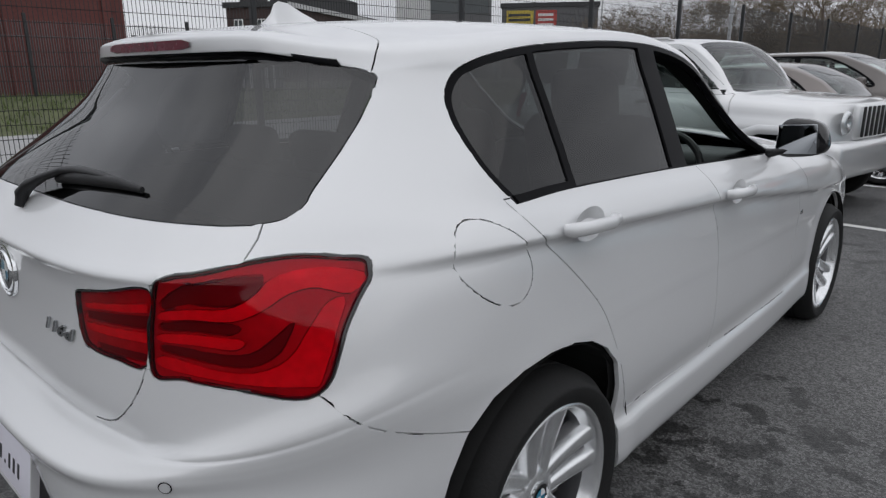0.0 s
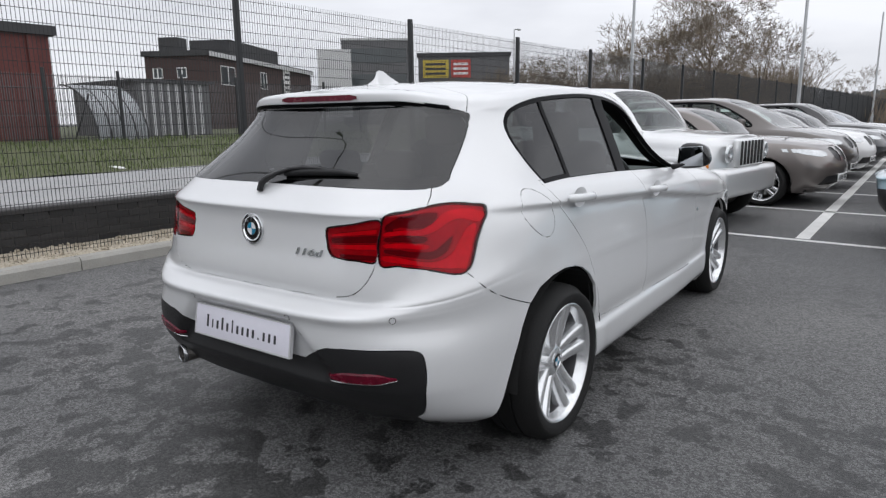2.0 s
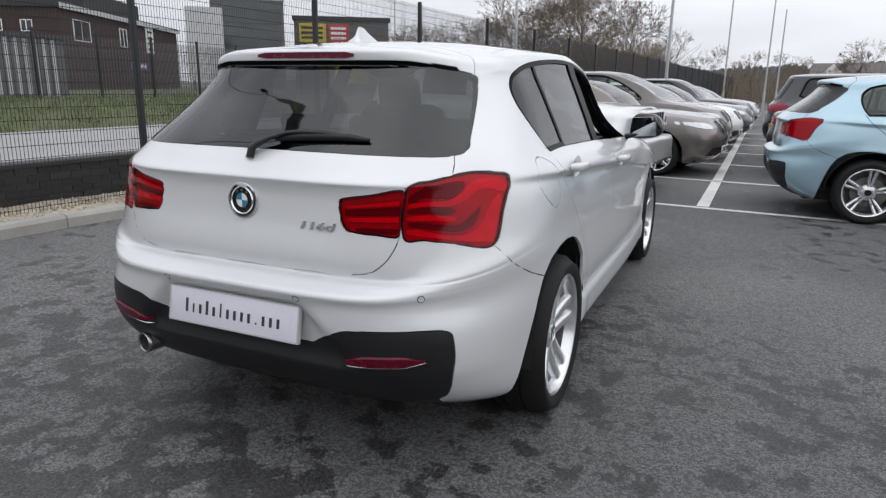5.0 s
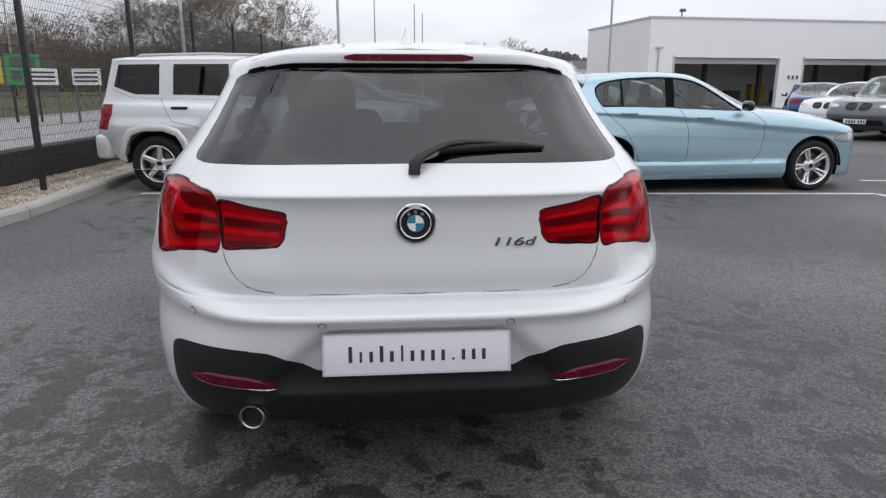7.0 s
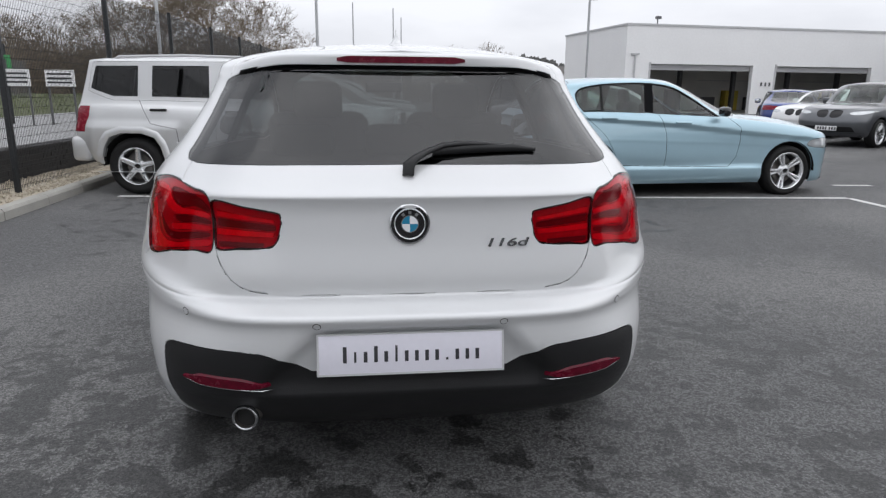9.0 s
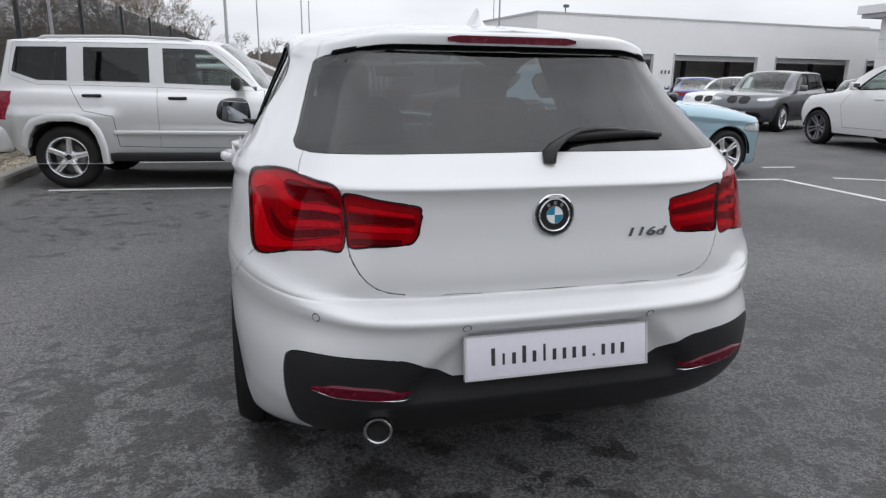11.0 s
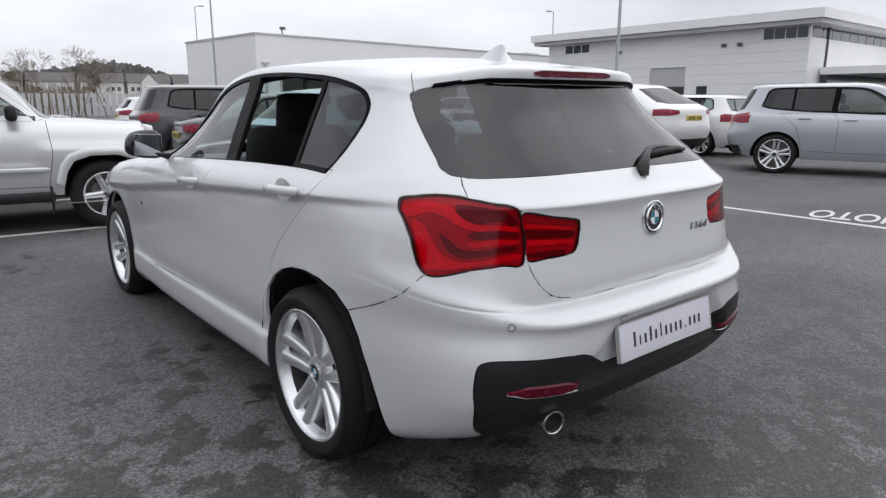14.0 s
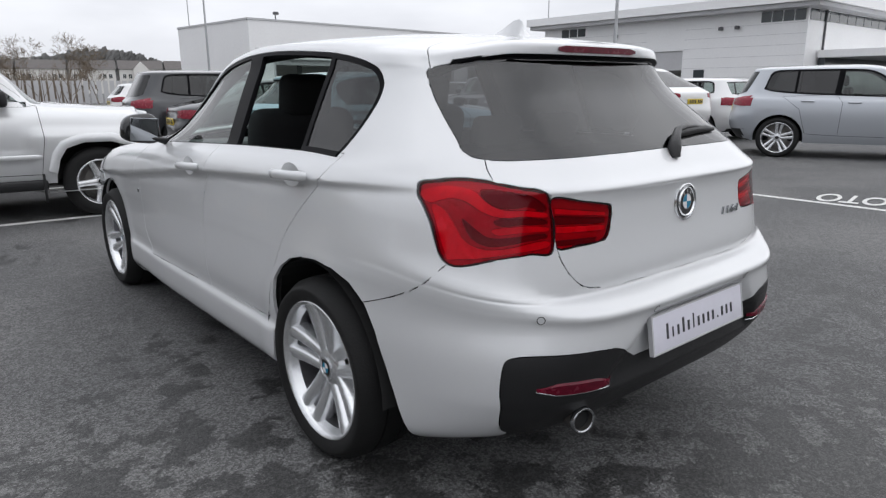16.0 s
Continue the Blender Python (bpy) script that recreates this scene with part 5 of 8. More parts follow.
def hatch_fittings(car):
    # number plate
    pl = part("number_plate", rounded_box("number_plate", -0.262, -0.0565, 0.0, 0.262, 0.0565, 0.010, 0.004, M_PLATE), car, "white number plate with a dealer's name as bars")
    m = Matrix(((1, 0, 0, 0), (0, 0.16, -0.987, -0.030), (0, 0.987, 0.16, 0.548), (0, 0, 0, 1)))
    pl.matrix_local = m
    plate_bars(pl, 0.405, 0.046, 0.010, M_INK)
    fr = Build()
    for x0, y0, x1, y1 in ((-0.264, -0.060, 0.264, -0.054), (-0.264, 0.055, 0.264, 0.059), (-0.266, -0.060, -0.260, 0.059), (0.260, -0.060, 0.266, 0.059)):
        fr.box(x0, y0, -0.004, x1, y1, 0.0108)
    part("plate_holder", fr.mesh("plate_holder", M_CLAD_GREY), pl, "thin grey plate holder")
    # badge and model figures
    p, n = on_rear(0.001, 0.905)
    seat_ring = Build()
    for ra, za, rb, zb in ((0.0590, 0.0, 0.0575, 0.006), (0.0575, 0.006, 0.0535, 0.007), (0.0535, 0.007, 0.0520, 0.003)):
        for i in range(40):
            t0, t1 = 2 * math.pi * i / 40, 2 * math.pi * (i + 1) / 40
            seat_ring.add([(ra * math.cos(t0), ra * math.sin(t0), za), (ra * math.cos(t1), ra * math.sin(t1), za), (rb * math.cos(t1), rb * math.sin(t1), zb), (rb * math.cos(t0), rb * math.sin(t0), zb)], [(0, 1, 2, 3)])
    surround = part("badge_surround", mark_smooth_by_angle(seat_ring.mesh("badge_surround", M_CHROME), 30), car, "chrome ring of the boot release")
    surround.matrix_local = stand(p, n, off=0.001)
    floor_ring = Build()
    for i in range(40):
        t0, t1 = 2 * math.pi * i / 40, 2 * math.pi * (i + 1) / 40
        floor_ring.add([(0, 0, 0.003), (0.0525 * math.cos(t0), 0.0525 * math.sin(t0), 0.003), (0.0525 * math.cos(t1), 0.0525 * math.sin(t1), 0.003)], [(0, 1, 2)])
    part("groove", floor_ring.mesh("groove", M_GLOSS_BLACK), surround)
    badge_roundel(car, stand(p, n, off=0.0045), 0.046)
    me = mark_smooth_by_angle(text_mesh("116d", 0.056, 0.0022, 0.0008))
    me.materials.append(M_FIGURES)
    for v in me.vertices:
        p, n = on_rear(0.283 + (v.co.x + 0.22 * v.co.y) * 1.14, 0.846 + v.co.y * 0.60)
        v.co = p + n * (0.0035 + v.co.z)
    part("model_figures", me, car, "slanted chrome figures")
    # high brake lamp
    b = Build()
    n2 = 12
    rows = []
    for i in range(n2 + 1):
        x = -0.205 + 0.41 * i / n2
        e = min(1.0, (1 - abs(x) / 0.207) * 9 + 0.35)
        yb = 0.3975 + 0.10 * x * x
        rows += [(x, yb + 0.012, 1.366 - 0.010 * e), (x, yb - 0.003, 1.366 - 0.0095 * e), (x, yb - 0.0025, 1.366 + 0.011 * e), (x, yb + 0.014, 1.366 + 0.014 * e)]
    fs = []
    for i in range(n2):
        for k in range(3):
            a = i * 4 + k
            fs.append((a, a + 4, a + 5, a + 1))
    b.add(rows, fs)
    part("high_brake_lamp", mark_smooth_by_angle(b.mesh("high_brake_lamp", M_LAMP_RED_PLAIN), 50), car, "long dark red brake lamp in the spoiler")
    # wiper
    def glass(x, z, off):
        q, nn = on_rear(x, z)
        return q + nn * off
    piv = glass(0.002, 1.052, 0.018)
    w = sweep([glass(0.000, 1.034, 0.004), piv, glass(0.020, 1.064, 0.024), glass(0.055, 1.080, 0.026), glass(0.105, 1.097, 0.024), glass(0.16, 1.104, 0.021), glass(0.23, 1.105, 0.018), glass(0.29, 1.104, 0.014)], [0.017, 0.022, 0.019, 0.014, 0.013, 0.014, 0.012, 0.006], 10, 0.6)
    wp = part("wiper", mark_smooth_by_angle(w.mesh("wiper_arm", M_PLASTIC), 60), car, "black rear wiper parked on the glass")
    bl = sweep([glass(0.075, 1.088, 0.010), glass(0.12, 1.094, 0.011), glass(0.22, 1.099, 0.011), glass(0.32, 1.100, 0.010), glass(0.390, 1.096, 0.008)], [0.007, 0.011, 0.011, 0.009, 0.005], 8, 1.3)
    part("blade", mark_smooth_by_angle(bl.mesh("wiper_blade", M_PLASTIC), 60), wp)
    # roof fin
    f = Build()
    prof = [(0.0, 0.0, 0.030), (0.02, 0.030, 0.024), (0.03, 0.052, 0.016), (0.045, 0.060, 0.008), (0.075, 0.055, 0.012), (0.12, 0.032, 0.022), (0.17, 0.010, 0.020), (0.20, 0.0, 0.004)]
    vs, fs = [], []
    for dy, h, hw in prof:
        for sx, z in ((-1.0, 0.0), (-0.55, h * 0.7), (0.0, h), (0.55, h * 0.7), (1.0, 0.0)):
            vs.append((sx * hw * (1.0 if z < 1e-6 else 0.45 + 0.3 * (1 - h / 0.06)), 0.725 + dy, 1.432 + 0.04 * dy + z))
    for i in range(len(prof) - 1):
        for k in range(4):
            a = i * 5 + k
            fs.append((a, a + 1, a + 6, a + 5))
    f.add(vs, fs + [(0, 1, 2, 3, 4)])
    part("roof_fin", mark_smooth_by_angle(f.mesh("roof_fin", M_WHITE), 70), car, "white shark-fin aerial on the roof")
    # parking sensors
    for x, z in ((-0.633, 0.660), (-0.262, 0.638), (0.262, 0.638), (0.633, 0.660)):
        p, n = on_rear(x, z)
        ring = Build()
        for ra, rb, z0, z1 in ((0.0, 0.0095, 0.0012, 0.0012), (0.0095, 0.0118, 0.0002, 0.0002)):
            for i in range(16):
                t0, t1 = 2 * math.pi * i / 16, 2 * math.pi * (i + 1) / 16
                ring.add([(ra * math.cos(t0), ra * math.sin(t0), z0), (rb * math.cos(t0), rb * math.sin(t0), z1), (rb * math.cos(t1), rb * math.sin(t1), z1), (ra * math.cos(t1), ra * math.sin(t1), z0)], [(0, 1, 2, 3)])
        me = ring.mesh("parking_sensor", M_WHITE)
        me.materials.append(M_TRIM)
        for k, q in enumerate(me.polygons):
            q.material_index = 0 if k < 16 else 1
        part("parking_sensor", me, car).matrix_local = stand(p, n, off=0.001)
    # reflectors in the lower bumper
    for sx in (-1, 1):
        b = Build()
        cols = 10
        rows = []
        for i in range(cols + 1):
            t = i / cols
            x = 0.405 + 0.245 * t
            zc = 0.452 + 0.018 * t
            hh = 0.020 * (0.25 + 0.75 * smooth(t * 3)) * (0.15 + 0.85 * smooth((1 - t) * 4))
            for dz, off in ((-1.25, 0.0), (-0.9, 0.007), (0.9, 0.006), (1.2, 0.0)):
                p, n = on_rear(x, zc + hh * dz * 0.8)
                q = p + n * (off + 0.0005)
                rows.append((sx * q.x, q.y, q.z))
        fs = []
        for i in range(cols):
            for k in range(3):
                a = i * 4 + k
                fs.append((a, a + 1, a + 5, a + 4) if sx < 0 else (a, a + 4, a + 5, a + 1))
        b.add(rows, fs)
        rf = part("bumper_reflector", mark_smooth_by_angle(b.mesh("bumper_reflector", M_LAMP_RED_PLAIN), 50), car, "dark red reflector strip")
        pts = []
        for i in range(cols + 1):
            t = i / cols
            p, n = on_rear(0.398 + 0.255 * t, 0.434 + 0.020 * t + 0.012 * max(0, t - 0.8) * 5)
            pts.append((sx * p.x, p.y - 0.004, p.z))
        part("bright_edge", sweep(pts, [0.0028] * len(pts), 6).mesh("bright_edge", M_CHROME, True), rf, "thin bright edge")
    # exhaust: the body's dark steel stands for shade on its side, only the lip is bright
    ex = lathe([(0.0, 0.034), (0.003, 0.0375), (0.008, 0.038), (0.16, 0.036), (0.16, 0.031), (0.01, 0.033), (0.0, 0.034)], 32)
    e = part("exhaust_pipe", mark_smooth_by_angle(ex.mesh("exhaust_pipe", M_STEEL), 50), car, "round exhaust pipe with a chrome lip, its body darkened for shade")
    e.matrix_local = pose(-0.484, 0.022, 0.337, 0, 0, 78) @ Matrix.Diagonal((0.6, 1, 1, 1))
    lip = lathe([(0.0, 0.031), (-0.004, 0.034), (-0.004, 0.0375), (0.0, 0.0395), (0.022, 0.0395)], 32)
    part("lip", mark_smooth_by_angle(lip.mesh("lip", M_FIGURES), 50), e, "chrome lip")
    inner = lathe([(0.03, 0.0), (0.03, 0.032)], 24)
    part("bore", inner.mesh("bore", M_LINING), e)
    # door handles and mirrors
    for sx in (-1, 1):
        for yy, zz in ((0.985, 0.972), (1.935, 0.921)):
            p, n = on_side(yy, zz)
            p.x *= sx
            n.x *= sx
            seg = 24
            h = sweep([(-0.105, 0, 0.004), (-0.098, 0, 0.022), (-0.05, 0.001, 0.033), (0.0, 0.002, 0.036), (0.05, 0.001, 0.033), (0.098, 0, 0.020), (0.106, 0, 0.004)], [0.013, 0.017, 0.0165, 0.016, 0.0165, 0.017, 0.012], 12, 0.85)
            m = Matrix((Vector((0, 1, 0)) * sx, Vector((0, 0, 1)), Vector((1, 0, 0)) * sx)).transposed().to_4x4()
            m.translation = p
            door = [o for o in car.children if o.name.startswith("rear_door" if yy < 1.5 else "front_door") and "window" not in o.name and (o.data.vertices[0].co.x > 0) == (sx > 0)][0]
            hd = part("door_handle", mark_smooth_by_angle(h.mesh("door_handle", M_WHITE), 60), door, "white pull handle")
            hd.matrix_local = m @ pose(0, 0, 0, 0, 0, -2.5 * sx)
            cup = Build()
            rings = [(0.066, 0.040, 0.0015), (0.052, 0.030, -0.004), (0.0, 0.0, -0.012)]
            vv, ff = [], []
            for a, c, d in rings:
                for i in range(seg):
                    t = 2 * math.pi * i / seg
                    vv.append((a * math.cos(t), c * math.sin(t), d + 0.004))
            for k in range(2):
                for i in range(seg):
                    j = (i + 1) % seg
                    ff.append((k * seg + i, k * seg + j, (k + 1) * seg + j, (k + 1) * seg + i))
            cup.add(vv, ff)
            part("finger_cup", cup.mesh("finger_cup", M_WHITE, True), door).matrix_local = m
        # mirror
        p, n = on_side(2.40, 1.0)
        b = bmesh.new()
        bmesh.ops.create_uvsphere(b, u_segments=24, v_segments=14, radius=1.0)
        for v in b.verts:
            x, y, z = v.co
            s = lambda q: math.copysign(abs(q) ** 0.62, q)
            px, py, pz = s(x) * 0.092, s(y) * 0.058, s(z) * 0.080
            if py < 0:
                py *= 0.45
            pz *= 1.0 - 0.22 * (px / 0.092 * 0.5 + 0.5)
            px *= 1.0 - 0.15 * (pz / 0.080)
            v.co = (px, py, pz)
        me = bpy.data.meshes.new("door_mirror")
        b.to_mesh(me)
        b.free()
        me.polygons.foreach_set("use_smooth", [True] * len(me.polygons))
        me.materials.append(M_GLOSS_BLACK)
        mr = part("door_mirror", me, car, "black door mirror")
        mr.matrix_local = Matrix.Translation((sx * 0.905, 2.44, 1.062)) @ Matrix.Diagonal((sx, 1, 1, 1)) @ pose(0, 0, 0, 0, -4, -10)
        gl = rounded_box("mirror_glass", -0.074, -0.031, -0.056, 0.066, -0.026, 0.054, 0.002, M_MIRROR)
        part("mirror_glass", gl, mr, "mirror glass").matrix_local = pose(0, 0, 0, 6, 0, 0)
        foot = sweep([(sx * 0.79, 2.44, 0.995), (sx * 0.83, 2.44, 1.005), (sx * 0.88, 2.445, 1.02)], [0.032, 0.022, 0.024], 10, 0.6)
        part("mirror_foot", foot.mesh("mirror_foot", M_PLASTIC, True), car)
        # small badge on the wing
        p, n = on_side(2.875, 0.70)
        p.x *= sx
        n.x *= sx
        part("wing_badge", rounded_box("wing_badge", -0.018, -0.009, 0, 0.018, 0.009, 0.003, 0.001, M_CHROME), car).matrix_local = stand(p, n, off=0.001)


def seat(car, x, y, wide=0.26):
    root = part("seat", rounded_box("cushion", x - wide, y - 0.02, 0.36, x + wide, y + 0.50, 0.55, 0.06, M_FABRIC), car, "dark fabric seat")
    back = rounded_box("backrest", -wide, -0.08, 0.0, wide, 0.08, 0.68, 0.07, M_FABRIC, 3)
    part("backrest", back, root).matrix_local = pose(x, y, 0.50, 14, 0, 0)
    head = rounded_box("headrest", -0.125, -0.05, 0.0, 0.125, 0.05, 0.20, 0.045, M_FABRIC, 3)
    part("headrest", head, root).matrix_local = pose(x, y - 0.165, 1.115, 10, 0, 0)
    for dx in (-0.045, 0.045):
        part("headrest_post", Build().rod((x + dx, y - 0.14, 1.05), (x + dx, y - 0.16, 1.15), 0.006).mesh("headrest_post", M_STEEL), root)


def cabin(car):
    for x in (-0.36, 0.36):
        seat(car, x, 1.95)
    bench = part("rear_bench", rounded_box("bench", -0.62, 1.02, 0.40, 0.62, 1.50, 0.56, 0.06, M_FABRIC), car, "dark fabric rear bench")
    part("backrest", rounded_box("bench_back", -0.62, -0.07, 0.0, 0.62, 0.07, 0.56, 0.06, M_FABRIC), bench).matrix_local = pose(0, 1.06, 0.50, 18, 0, 0)
    for x in (-0.36, 0.0, 0.36):
        part("headrest", rounded_box("bench_headrest", -0.12, -0.04, 0.0, 0.12, 0.04, 0.13, 0.035, M_FABRIC, 3), bench).matrix_local = pose(x, 0.90, 1.015, 14, 0, 0)
    b = Build()
    b.box(-0.66, 0.40, 0.98, 0.66, 0.86, 1.0)
    part("parcel_shelf", b.mesh("parcel_shelf", M_LINING), car)
    part("dashboard", rounded_box("dashboard", -0.66, 2.50, 0.62, 0.66, 2.92, 0.965, 0.07, M_PLASTIC, 3), car, "black dashboard")
    ring = Build()
    seg = 32
    vs, fs = [], []
    for i in range(seg):
        t = 2 * math.pi * i / seg
        for k in range(8):
            q = 2 * math.pi * k / 8
            r = 0.18 + 0.015 * math.cos(q)
            vs.append((r * math.cos(t), r * math.sin(t), 0.015 * math.sin(q)))
    for i in range(seg):
        for k in range(8):
            fs.append((i * 8 + k, ((i + 1) % seg) * 8 + k, ((i + 1) % seg) * 8 + (k + 1) % 8, i * 8 + (k + 1) % 8))
    ring.add(vs, fs)
    ring.box(-0.17, -0.02, -0.01, 0.17, 0.02, 0.01)
    ring.box(-0.05, -0.05, -0.02, 0.05, 0.05, 0.02)
    part("steering_wheel", ring.mesh("steering_wheel", M_PLASTIC, False), car).matrix_local = pose(0.36, 2.42, 0.88, 68, 0, 0)
    part("inside_mirror", rounded_box("inside_mirror", -0.11, 2.30, 1.26, 0.11, 2.33, 1.32, 0.012, M_PLASTIC), car)
    b = Build()
    b.box(-0.70, 0.45, 0.28, 0.70, 2.9, 0.33)
    part("cabin_floor", b.mesh("cabin_floor", M_LINING), car)


hatch_fittings(hatch)
cabin(hatch)

# ---------------------------------------------------------------- the other cars
def paint(name, color, metal=0.0, rough=0.35):
    return surface(name, color, rough, metal=metal, vary=0.03, scale=0.8, fine=700, coat=1.0)


P_SILVER = paint("silver_paint", (0.66, 0.665, 0.67), 0.5)
P_BLUE = paint("light_blue_paint", (0.36, 0.52, 0.60), 0.5)
P_BROWN = paint("bronze_grey_paint", (0.17, 0.15, 0.14), 0.55)
P_MPV = paint("dark_bronze_paint", (0.10, 0.088, 0.082), 0.5)
P_DARK = paint("dark_grey_paint", (0.028, 0.030, 0.034), 0.3)
P_BLACK = paint("black_paint", (0.010, 0.010, 0.012), 0.1)
P_GREY = paint("mid_grey_paint", (0.115, 0.12, 0.13), 0.5)
P_LIGHT = paint("light_silver_paint", (0.42, 0.44, 0.47), 0.5)
P_DEEPBLUE = paint("deep_blue_paint", (0.02, 0.045, 0.20), 0.4)
P_WHITE = paint("plain_white_paint", (0.74, 0.74, 0.74), 0.0)


def car_spec(L, W, H, belt, r_belt, r_roof, cowl, screen_top, bonnet, sill=0.22, tumble=0.76, box=4.2, depth=0.62, nose=0.88, crown=2.6):
    w = W / 2
    q = [0.0, 0.16, 0.32, 0.46, 0.58, 0.70, 0.84, 0.94, 1.0]
    roof = H - 0.065
    up = [0.33, 0.66, 0.90, 1.0]
    return dict(
        z_rear=[sill + 0.06 + (belt - sill - 0.06) * k for k in q] + [belt + (roof - belt) * k for k in up],
        r=[0.14, 0.05, 0.0, -0.012, 0.0, 0.028, 0.036, 0.048, r_belt] + [r_belt + (r_roof - r_belt) * k for k in up],
        D=[depth] * 9 + [depth * 1.05, depth * 0.95, depth * 0.85, depth * 0.8],
        n=[box] * 13,
        w=[w * k for k in (0.93, 0.968, 0.985, 0.995, 1.0, 0.998, 0.985, 0.962, 0.93)] + [w * (0.93 + (tumble - 0.93) * k) for k in up],
        z_side=[sill + (belt - sill) * k for k in q] + [belt + (roof - belt) * k for k in up],
        belt=[(-0.1, belt), (0.5, belt), (L * 0.4, belt - 0.025), (cowl - 0.3, belt - 0.05), (cowl + 0.3, min(belt - 0.07, bonnet - 0.03)), (L - 0.5, bonnet - 0.08), (L + 0.1, bonnet - 0.2)],
        gutter=[(r_roof - 0.05, roof - 0.012), (r_roof + 0.3, roof - 0.004), (L * 0.45, roof + 0.004), (screen_top, roof - 0.02), ((screen_top + cowl) / 2, (roof + belt) / 2 + 0.03), (cowl - 0.08, belt - 0.01), (cowl + 0.3, bonnet - 0.012), (L - 0.5, bonnet - 0.05), (L + 0.1, bonnet - 0.18)],
        centre=[(r_roof - 0.05, H - 0.05), (r_roof + 0.3, H - 0.015), (L * 0.45, H), (screen_top, H - 0.025), ((screen_top + cowl) / 2, (H + bonnet) / 2 + 0.04), (cowl, bonnet + 0.035), (cowl + 0.3, bonnet + 0.02), (L - 0.5, bonnet - 0.03), (L + 0.1, bonnet - 0.17)],
        taper=[(0, 1.0), (L * 0.78, 1.0), (L * 0.92, 0.5 + nose / 2), (L + 0.1, nose)],
        belt_level=8, front=L, front_depth=0.46, crown=crown, tuck=[0.20, 0.09, 0.03, 0.005, 0.0, 0.02, 0.06, 0.11, 0.16] + [0.17, 0.175, 0.18, 0.18])


def band_dlo(belt, roof, y_rear, lean, y_top_front, y_front, rise=0.0):
    """A side-window outline: belt and roof heights, where it ends behind, and where its front pillar falls."""
    b, t = belt + 0.012, roof - 0.018
    return rounded([(y_rear, b + rise), (y_rear + lean * 0.5, (b + t) / 2), (y_rear + lean, t - 0.02), (y_rear + lean + 0.25, t), (y_top_front - 0.15, t), (y_top_front + 0.1, t - 0.035), ((y_top_front + y_front) / 2 + 0.06, (b + t) / 2 + 0.01), (y_front, b - 0.02), (y_front - 0.3, b - 0.022)], 2)


